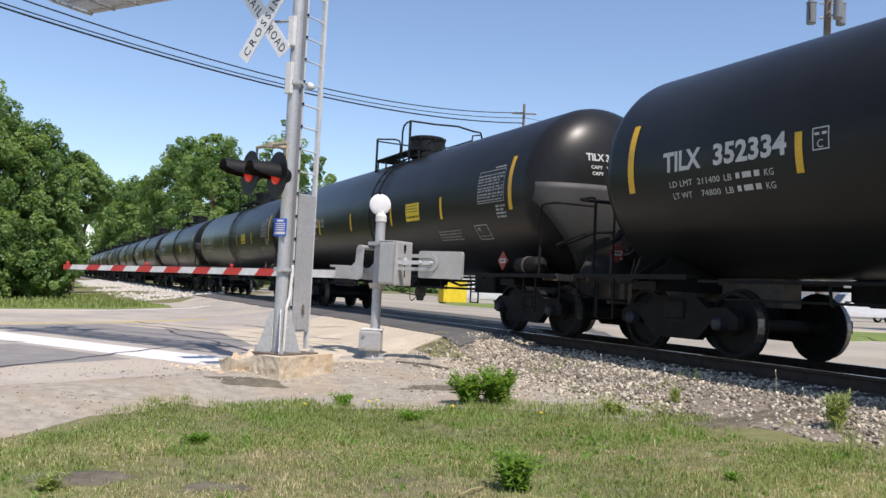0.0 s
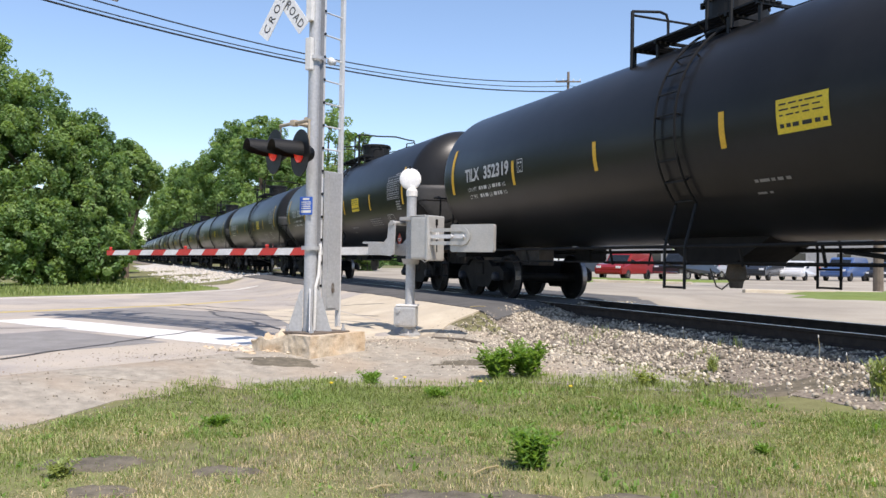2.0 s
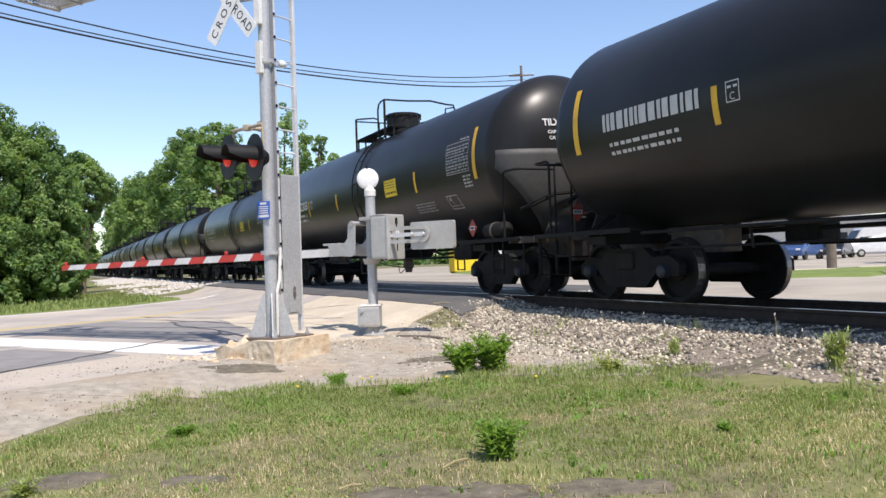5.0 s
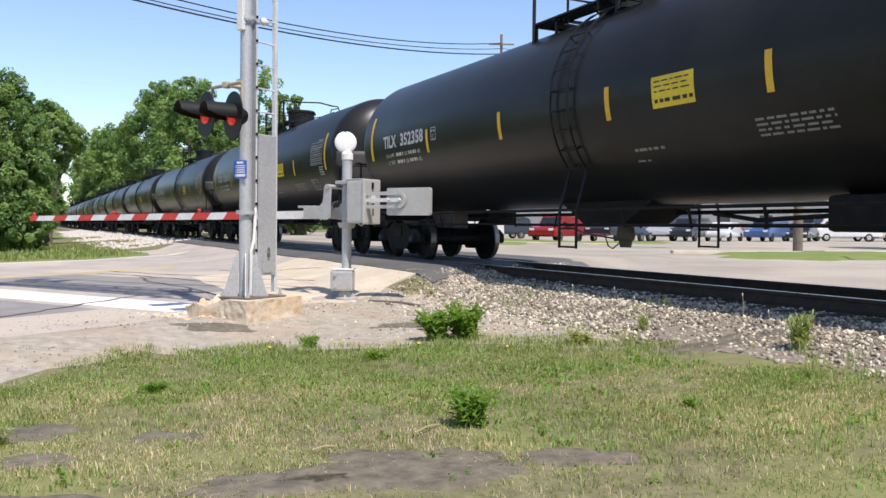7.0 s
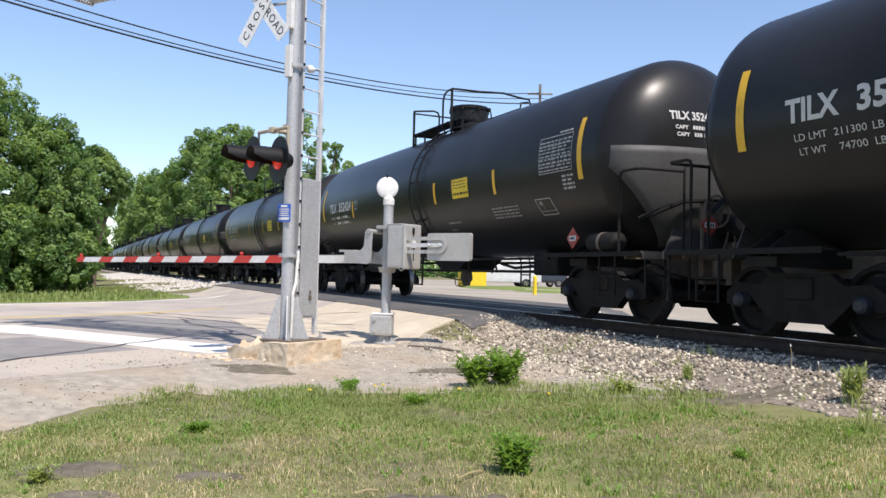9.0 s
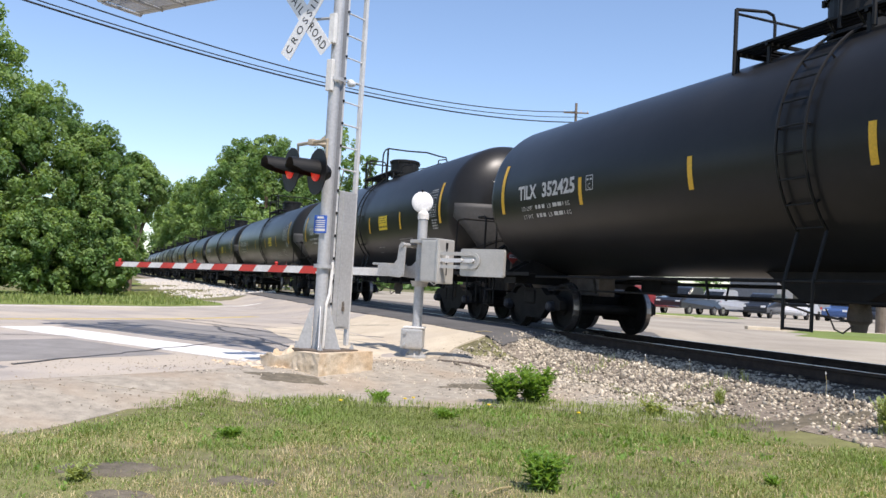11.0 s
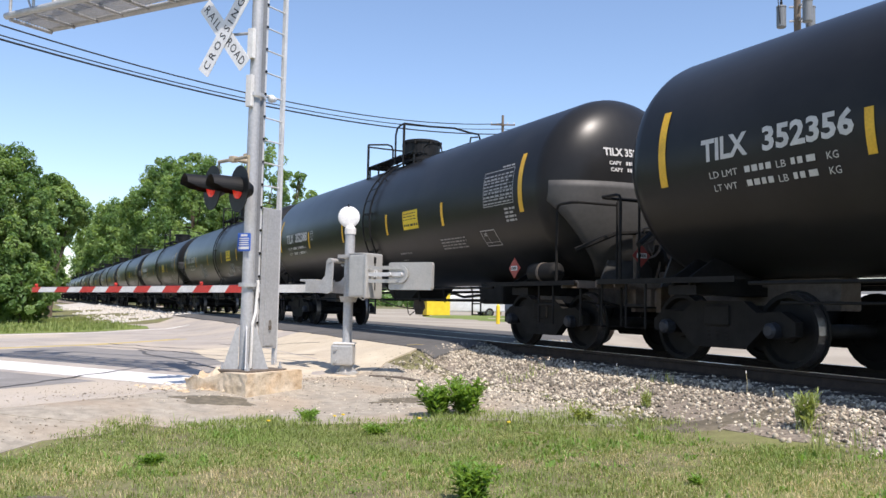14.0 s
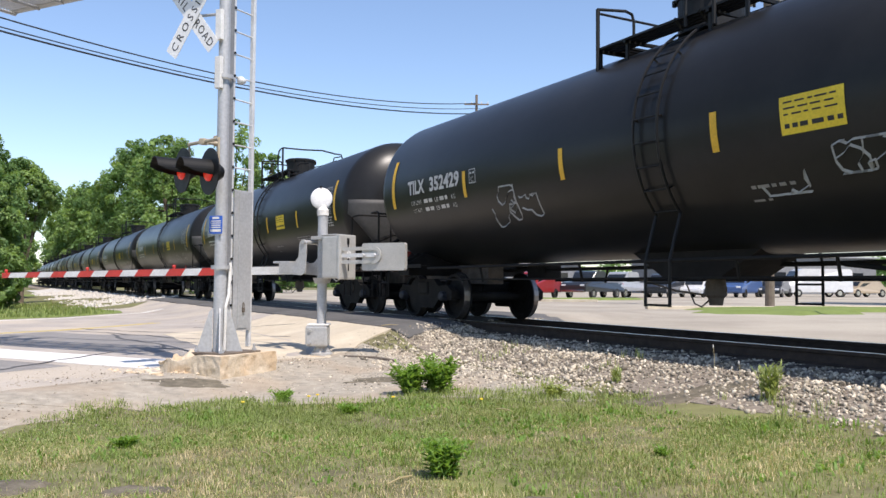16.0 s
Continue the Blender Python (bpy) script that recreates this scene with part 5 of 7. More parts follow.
    for x, y, z in ((-3.03, 10.86, 2.63), (-2.53, 10.30, 2.545)):
        flasher(mast, inv @ Vector((x, y, z)), beam - YAW_A)
    bm = bmesh.new()
    a, b = inv @ Vector((-2.98, 10.96, 2.99)), inv @ Vector((-2.44, 10.38, 2.97))
    mid = (a + b) / 2
    tube(bm, [a, b], 0.024, 10)
    tube(bm, [mid, Vector((0, 0, 2.97))], 0.028, 10)
    for q in (a, b):
        tube(bm, [q, q - Vector((0, 0, 0.40))], 0.016, 8)
    box(bm, mid, (0.09, 0.09, 0.08), bevel=0.01)
    part("crossarm", bm, TANFIT, mast, "tan weathered crossarm of the lights")
    bm = bmesh.new()
    box(bm, (0.02, 0.05, 3.02), (0.16, 0.14, 0.14), bevel=0.02)
    part("junction_box", bm, TANFIT, mast)
    # the blue notice
    m = Matrix.Translation((-0.105, -0.005, 1.91)) @ Matrix.Rotation(-math.pi / 2 + 0.15, 4, "Z")
    bm = bmesh.new()
    prism(bm, rounded(0.20, 0.235, 0.012), 0.004, m)
    blue = part("blue_notice", bm, BLUE, mast, "blue emergency notice plate")
    bm = bmesh.new()
    for z, w, h in ((0.088, 0.10, 0.026), (0.048, 0.15, 0.012), (0.022, 0.15, 0.012), (-0.006, 0.14, 0.014), (-0.034, 0.15, 0.014), (-0.075, 0.16, 0.034)):
        prism(bm, [(-w / 2, z - h / 2), (w / 2, z - h / 2), (w / 2, z + h / 2), (-w / 2, z + h / 2)], 0.002, m @ Matrix.Translation((0, -0.004, 0)))
    tagged(part("writing", bm, OFFWHITE, blue), "white bars of writing", kind="stuff")
    # cantilever over the road
    L = 5.2
    for y0, z in ((-0.32, 5.55), (0.42, 5.55)):
        bm = bmesh.new()
        tube(bm, [(y0, -0.1, z), (y0, L, z + 0.12)], 0.055, 12)
        part("cantilever_chord", bm, GALV, mast, "galvanised cantilever tube")
    for y0 in (-0.32, 0.42):
        bm = bmesh.new()
        tube(bm, [(y0, -0.1, 6.75), (y0, L * 0.98, 6.62)], 0.045, 10)
        part("cantilever_chord", bm, GALV, mast, "galvanised upper cantilever tube")
    for i in range(9):
        y = 0.2 + i * (L - 0.3) / 8
        bm = bmesh.new()
        tube(bm, [(-0.32, y, 5.6), (0.42, y, 5.6)], 0.03, 8)
        part("cross_bar", bm, GALV, mast)
        for x in (-0.32, 0.42):
            bm = bmesh.new()
            tube(bm, [(x, y, 5.6), (x, y, 6.68)], 0.024, 8)
            part("upright", bm, GALV, mast)
            if i < 8:
                bm = bmesh.new()
                tube(bm, [(x, y, 5.6), (x, y + (L - 0.3) / 8, 6.66)], 0.016, 6)
                part("diagonal", bm, GALV, mast)
    bm = bmesh.new()
    for k in range(12):
        box(bm, (-0.24 + k * 0.053, L / 2, 5.66), (0.012, L - 0.1, 0.03))
    for k in range(60):
        box(bm, (0.05, 0.1 + k * (L - 0.2) / 59, 5.672), (0.62, 0.008, 0.008))
    part("walkway_grating", bm, GALV, mast, "see-through steel walkway grating")
    for y in (L - 0.2, L - 0.95):
        flasher(mast, Vector((-0.55, y, 6.36)), math.pi)
    for y in (L - 0.2, L - 0.95):
        flasher(mast, Vector((0.65, y, 6.36)), 0.0)
    bm = bmesh.new()
    tube(bm, [(-0.5, L - 0.2, 6.68), (-0.5, L - 0.95, 6.68)], 0.024, 8)
    tube(bm, [(-0.5, L - 0.55, 6.68), (0.6, L - 0.55, 6.68)], 0.024, 8)
    tube(bm, [(0.6, L - 0.2, 6.68), (0.6, L - 0.95, 6.68)], 0.024, 8)
    for y in (L - 0.2, L - 0.95):
        tube(bm, [(-0.42, y, 6.68), (-0.42, y, 6.33)], 0.016, 8)
        tube(bm, [(0.52, y, 6.68), (0.52, y, 6.33)], 0.016, 8)
    part("light_bracket", bm, GALV, mast)


TANFIT = material("tan_weathered_fitting", (0.46, 0.39, 0.28), (0.33, 0.27, 0.19), scale=6, fine=60, rough=0.7, bump=0.1)


def build_foundation():
    """A cast block, whole on one side and crumbling on the other."""
    base = thing("mast_foundation", Matrix.Translation((MAST.x, MAST.y, 0)) @ Matrix.Rotation(YAW_A, 4, "Z"), "crumbling stained concrete foundation under the signal mast", "foundation")
    bm = bmesh.new()
    bmesh.ops.create_cube(bm, size=1, matrix=Matrix.Translation((0.13, 0.10, 0.02)) @ Matrix.Diagonal((1.05, 1.0, 0.46, 1)))
    bmesh.ops.subdivide_edges(bm, edges=bm.edges, cuts=20, use_grid_fill=True)
    for v in bm.verts:
        n = noise.noise_vector(v.co * 4) * 0.022 + noise.noise_vector(v.co * 13) * 0.012
        crumble = max(0.0, min(1.0, (v.co.y + 0.02) / 0.4)) * max(0.0, min(1, (0.30 - v.co.x) / 0.35))
        if v.co.z > 0.0:
            n.z -= crumble * (0.12 + 0.26 * noise.noise(v.co * 6 + Vector((3, 1, 0))))
        n.x -= 0.06 * crumble
        if v.co.z > 0.22:
            n.z = min(n.z * 0.4, 0.0) if crumble < 0.05 else n.z
        v.co += n
    part("block", bm, OLD_CONCRETE, base, smooth=False)
    rnd = random.Random(12)
    for i in range(240):
        bm = bmesh.new()
        s = rnd.uniform(0.010, 0.045) * (1.5 if i < 12 else 1)
        bmesh.ops.create_icosphere(bm, subdivisions=1, radius=s)
        for v in bm.verts:
            v.co += noise.noise_vector(v.co * 30 + Vector((i, 0, 0))) * s * 0.7
            v.co.z *= 0.6
        x, y = rnd.uniform(-0.75, 0.15), rnd.gauss(0.55, 0.32)
        p = base.matrix_basis @ Vector((x, y, 0))
        bm.transform(Matrix.Translation((x, y, float(ground_z(p.x, p.y)) + s * 0.35)))
        part("rubble", bm, OLD_CONCRETE, base)


# ---- the gate ----
GATE = Vector((-1.52, 13.47, 0))
GATE_LIFT = 0.103      # the gear's height, kept when the footing sits in its hollow


def build_gate():
    g0 = float(ground_z(GATE.x, GATE.y))
    low = g0 - GATE_LIFT     # the soil under the gear
    gate = thing("crossing_gate", Matrix.Translation((GATE.x, GATE.y, GATE_LIFT)) @ Matrix.Rotation(YAW_A - math.pi / 2, 4, "Z"), "aluminium-grey crossing gate with its striped arm lowered", "crossing gate")
    # local -x runs along C, where the arm points; local -y looks back along the road
    bm = bmesh.new()
    tube(bm, [(0, 0, low + 0.06), (0, 0, 1.15)], 0.076, 20)
    tube(bm, [(0, 0, 1.15), (0, 0, 2.25)], 0.080, 20)
    part("post", bm, GALV, gate, smooth=False)
    bm = bmesh.new()
    tube(bm, [(-0.10, 0.05, low + 0.1), (-0.10, 0.05, 1.2)], 0.03, 10)
    part("conduit", bm, GALV_DARK, gate, "dull conduit behind the post")
    bm = bmesh.new()
    turned(bm, [(low + 0.02, 0), (low + 0.02, 0.19), (low + 0.045, 0.19), (low + 0.07, 0.12), (low + 0.16, 0.095), (low + 0.16, 0)], "z", (0, 0, 0), 20)
    for a in range(4):
        prism(bm, [(0.08, low + 0.04), (0.18, low + 0.04), (0.10, low + 0.14), (0.08, low + 0.14)], 0.02, Matrix.Rotation(radians(30 + 90 * a), 4, "Z"))
    part("base_flange", bm, ALU, gate, "cast base flange with webs")
    bm = bmesh.new()
    box(bm, (0.05, 0, low - 0.07), (0.66, 0.62, 0.18), bevel=0.02)
    part("footing", bm, OLD_CONCRETE, gate, "rust-stained concrete footing")
    face_cam = Matrix.Rotation(radians(28), 4, "Z")
    bm = bmesh.new()
    box(bm, (0, 0, 0), (0.36, 0.28, 0.33), bevel=0.035)
    for dx, dz in ((-0.10, 0.09), (-0.10, -0.10)):
        turned(bm, [(-0.17, 0), (-0.17, 0.022), (-0.14, 0.026), (-0.14, 0)], "y", (dx, 0, dz), 10)
    bm.transform(Matrix.Translation((-0.03, -0.06, low + 0.33)) @ face_cam)
    box_ob = part("junction_box", bm, ALU, gate, "cast aluminium junction box at the foot")
    bm = bmesh.new()
    box(bm, (0.02, 0, 0.18), (0.34, 0.27, 0.03), bevel=0.012)
    bm.transform(Matrix.Translation((-0.03, -0.06, low + 0.33)) @ face_cam)
    part("lid", bm, OFFWHITE, box_ob, "pale box lid")
    # bell: a shallow dish with a rolled rim
    bm = bmesh.new()
    turned(bm, [(-0.030, 0), (-0.027, 0.08), (-0.018, 0.14), (-0.006, 0.168), (0.006, 0.176), (0.018, 0.174), (0.022, 0.16), (0.022, 0.09), (0.09, 0.085), (0.11, 0.05), (0.11, 0)], "y", (0, 0, 0), 36)
    bm.transform(Matrix.Translation((-0.02, -0.02, 2.44)) @ Matrix.Rotation(radians(40), 4, "Z"))
    bell = part("bell", bm, WHITE, gate, "flat round white crossing bell", smooth=True)
    bm = bmesh.new()
    tube(bm, [(-0.02, -0.03, 2.60), (-0.02, -0.04, 2.645)], 0.012, 6)
    part("striker", bm, IRON, bell, "small dark striker")
    bm = bmesh.new()
    turned(bm, [(2.16, 0.074), (2.16, 0.092), (2.25, 0.092), (2.30, 0.055), (2.33, 0.05), (2.33, 0)], "z", (0, 0, 0), 18)
    part("bell_cap", bm, OFFWHITE, gate)
    # mechanism case, seen on its corner
    turn = Matrix.Translation((0.34, -0.04, 1.48)) @ Matrix.Rotation(radians(-5), 4, "Z")
    bm = bmesh.new()
    box(bm, (0, 0, 0), (0.37, 0.37, 0.68), bevel=0.035)
    box(bm, (-0.05, 0, 0.35), (0.34, 0.36, 0.02), bevel=0.008)
    bm.transform(turn)
    case = part("mechanism_case", bm, CASE, gate, "cast aluminium gate mechanism case")
    bm = bmesh.new()
    box(bm, (0.175, 0, 0), (0.06, 0.40, 0.71), bevel=0.024)
    bm.transform(turn)
    door = part("case_door", bm, CASE, case, "cast case door with rounded rim")
    bm = bmesh.new()
    prism(bm, [(-0.045, -0.065), (0.03, -0.05), (0.045, 0.04), (-0.015, 0.07), (-0.05, 0.02)], 0.006, turn @ Matrix.Translation((0.22, 0.01, 0.04)) @ Matrix.Rotation(math.pi / 2, 4, "Z"))
    part("tag", bm, WHITE, door, "small white paper tag")
    bm = bmesh.new()
    tube(bm, [(0.209, 0.0, 0.22), (0.217, 0.0, 0.05), (0.211, 0.01, -0.22)], 0.009, 6)
    box(bm, (0.207, 0.0, 0.25), (0.02, 0.05, 0.10), bevel=0.006)
    bm.transform(turn)
    part("hasp", bm, IRON, door, "dark strap hasp")
    bm = bmesh.new()
    turned(bm, [(1.06, 0.07), (1.06, 0.12), (1.15, 0.15), (1.15, 0.07)], "z", (0, 0, 0), 20)
    part("case_collar", bm, ALU, gate)
    bm = bmesh.new()
    tube(bm, [(0.3, -0.18, 1.17), (0.42, -0.18, 1.10), (0.50, -0.12, 1.17)], 0.012, 6)
    part("drain_pipe", bm, ALU, case, "thin bent pipe under the case")
    bm = bmesh.new()
    box(bm, (0.02, -0.02, 1.79), (0.30, 0.26, 0.06), bevel=0.01)
    part("post_clamp", bm, ALU, gate, "cast clamp round the post")
    # arm support: a bent side plate turning on the case
    for y, nm in ((-0.28, "front"), (0.22, "back")):
        bm = bmesh.new()
        prism(bm, [(-0.10, 0.20), (-0.14, 0.24), (-0.20, 0.24), (-0.24, 0.19), (-0.26, -0.04), (-0.34, -0.12), (-0.66, -0.14), (-0.66, -0.30), (-0.20, -0.33), (-0.12, -0.29)], 0.022, Matrix.Translation((0, y, 1.52)))
        part("arm_support", bm, ALU, gate, "bent cast arm support")
    bm = bmesh.new()
    box(bm, (-0.62, -0.03, 1.40), (0.34, 0.50, 0.035), bevel=0.006)
    tube(bm, [(-0.15, -0.32, 1.72), (-0.15, 0.26, 1.72)], 0.035, 12)
    part("support_bridge", bm, ALU, gate)
    # counterweight arm and plate
    y = -0.20
    zc = 1.50
    outer = [(1.14 + 0.13 * math.cos(radians(a)), 0.13 * math.sin(radians(a))) for a in range(-90, 91, 15)]
    inner = [(1.14 + 0.075 * math.cos(radians(a)), 0.075 * math.sin(radians(a))) for a in range(90, -91, -15)]
    bm = bmesh.new()
    prism(bm, [(0.50, -0.13)] + outer + [(0.50, 0.13), (0.50, 0.075)] + inner + [(0.50, -0.075)], 0.02, Matrix.Translation((0, y, zc)))
    arm = part("weight_arm", bm, CASE, gate, "slotted counterweight arm with a rounded end")
    bm = bmesh.new()
    prism(bm, [(0.50, -0.03), (1.20, -0.03), (1.20, 0.03), (0.50, 0.03)], 0.012, Matrix.Translation((0, y + 0.006, zc)))
    part("slide_bar", bm, LADDER, arm, "bright slide bar in the slot")
    for x in (0.94, 1.15):
        bm = bmesh.new()
        turned(bm, [(-0.045, 0), (-0.045, 0.03), (-0.012, 0.036), (-0.012, 0)], "y", (x, y, zc), 6)
        part("bolt", bm, LADDER, arm, "bright hexagonal bolt")
    bm = bmesh.new()
    prism(bm, rounded(0.78, 0.42, 0.035), 0.07, Matrix.Translation((1.29, y + 0.055, 1.475)))
    part("counterweight", bm, CASE, gate, "flat grey counterweight plate")
    # the arm
    z0, z1, L = 1.275, 1.185, 7.84
    x0 = -0.50
    bm = bmesh.new()
    def section(t, proud=0.0):
        h = 0.135 - 0.035 * t
        d = 0.055 - 0.02 * t
        z = z0 + (z1 - z0) * t + 0.0
        return x0 - L * t, z, h / 2 + proud, d / 2 + proud
    ringo = []
    for t in (0, 0.33, 0.66, 1):
        x, z, h, d = section(t)
        ringo.append([bm.verts.new((x, -0.03 + sy * d, z + sz * h)) for sy, sz in ((-1, -1), (1, -1), (1, 1), (-1, 1))])
    for q, w in zip(ringo, ringo[1:]):
        for k in range(4):
            bm.faces.new((q[k], q[(k + 1) % 4], w[(k + 1) % 4], w[k]))
    bm.faces.new(ringo[0])
    bm.faces.new(ringo[-1][::-1])
    bmesh.ops.recalc_face_normals(bm, faces=bm.faces)
    arm = part("gate_arm", bm, OFFWHITE, gate, "white gate arm with red stripes")
    # red slanted stripes, wrapped round the arm
    for i in range(8):
        a = 1 - (i * 0.813) / L
        b = a - (0.25 if i == 0 else 0.40) / L
        bm = bmesh.new()
        ring = []
        for t, sl in ((a, 1), (b, 1)):
            x, z, h, d = section(t, 0.003)
            s = 0.055 if not (i == 0 and t == a) else 0.0
            ring.append([bm.verts.new((x + (s if sz > 0 else -s), -0.03 + sy * d, z + sz * h)) for sy, sz in ((-1, -1), (1, -1), (1, 1), (-1, 1))])
        for q in range(4):
            bm.faces.new((ring[0][q], ring[0][(q + 1) % 4], ring[1][(q + 1) % 4], ring[1][q]))
        bm.faces.new(ring[0])
        bm.faces.new(ring[1][::-1])
        bmesh.ops.recalc_face_normals(bm, faces=bm.faces)
        part("stripe", bm, RED, arm, "red reflective stripe")
    for t in (0.985, 0.66, 0.36):
        x, z, h, d = section(t)
        bm = bmesh.new()
        box(bm, (x, -0.03, z + h + 0.015), (0.05, 0.04, 0.03), bevel=0.005)
        turned(bm, [(-0.035, 0), (-0.03, 0.018), (-0.02, 0.026), (0.02, 0.026), (0.03, 0.018), (0.035, 0)], "y", (x, -0.03, z + h + 0.048), 14)
        part("arm_light", bm, RED, arm, "small red arm light")
    bm = bmesh.new()
    pts = []
    for i in range(16):
        t = i / 15 * 0.97
        x, z, h, d = section(t)
        pts.append((x, -0.03, z + h + 0.008 + 0.004 * math.sin(i * 2.1)))
    tube(bm, pts, 0.006, 5)
    part("arm_cable", bm, WIRE, arm)


build_foundation()
build_mast()
build_gate()

# ---- plants ----


def leaf_cloud(centres, radii, per, leaf, rng, outward=None, flat=0.25):
    """Small bent leaf quads about the clump centres, as vertices and faces."""
    n = len(centres) * per
    c = np.repeat(centres, per, 0)
    r = np.repeat(radii, per)[:, None]
    d = rng.normal(size=(n, 3))
    d /= np.linalg.norm(d, axis=1)[:, None]
    p = c + d * r * rng.uniform(0.45, 1.0, (n, 1)) ** 0.6
    nrm = d + rng.normal(size=(n, 3)) * 0.7 + np.array([0, 0, 0.5])
    nrm /= np.linalg.norm(nrm, axis=1)[:, None]
    t = np.cross(nrm, rng.normal(size=(n, 3)))
    t /= np.linalg.norm(t, axis=1)[:, None]
    b = np.cross(nrm, t)
    s = leaf * rng.lognormal(0, 0.3, (n, 1))
    w = s * rng.uniform(0.35, 0.6, (n, 1))
    v = np.stack([p - t * s, p + b * w + nrm * s * flat, p + t * s, p - b * w + nrm * s * flat], 1).reshape(-1, 3)
    f = np.arange(n * 4).reshape(n, 4)
    return v, f


def tree(x, y, h, r, low, leaf, clumps, per, seed, label, name="tree", squash=1.0, mats=None, lean=0.0):
    rng = np.random.default_rng(seed)
    clumps, per = int(clumps * 2.2), int(per / 2)
    z0 = float(ground_z(x, y))
    ob = thing(name, Matrix.Translation((x, y, z0)), label, "tree" if name == "tree" else "bush", "trees along the railway")
    # crown clumps fill an uneven egg
    u = rng.normal(size=(clumps, 3))
    u /= np.linalg.norm(u, axis=1)[:, None]
    k = rng.uniform(0.35, 1.0, clumps) ** 0.45
    bump = np.array([1 + 0.28 * noise.noise(Vector((a[0] * 1.6, a[1] * 1.6, a[2] * 1.6 + seed))) for a in u])
    ch = (h - low) / 2
    c = np.stack([u[:, 0] * r * k * bump, u[:, 1] * r * k * bump * squash, low + ch + u[:, 2] * ch * k * np.minimum(bump, 1.05)], 1)
    taper = 1 - 0.25 * np.clip((c[:, 2] - low - ch) / ch, 0, 1)
    c[:, :2] *= taper[:, None]
    c[:, 0] += lean * c[:, 2]
    rad = r * rng.uniform(0.08, 0.2, clumps)
    mats = mats or (LEAF_A, LEAF_B)
    pick = rng.random(clumps) < 0.55
    for sel, mat in ((pick, mats[0]), (~pick, mats[1])):
        if sel.any():
            v, f = leaf_cloud(c[sel], rad[sel], per, leaf, rng)
            v[:, 2] = np.maximum(v[:, 2], 0.02)
            fast_mesh("crown", v, f, mat, "", "", parent=ob)
    bm = bmesh.new()
    top = h * 0.62
    rt = 0.05 + 0.016 * h
    pts = [(lean * i / 6 * top + 0.12 * math.sin(i * 1.3 + seed), 0.1 * math.cos(i * 1.7 + seed), -0.1 + (top + 0.1) * i / 6) for i in range(7)]
    tube(bm, pts, [rt * (1.25 if i == 0 else 1 - 0.11 * i) for i in range(7)], 9)
    part("trunk", bm, BARK, ob)
    for i in range(7):
        j = int(rng.integers(0, clumps))
        a = Vector(pts[2 + i % 4])
        b = Vector(c[j])
        m = a.lerp(b, 0.5) + Vector((0, 0, 0.08 * h))
        bm = bmesh.new()
        tube(bm, [a, m, b], [rt * 0.45, rt * 0.28, rt * 0.1], 6)
        part("limb", bm, BARK, ob)
    return ob


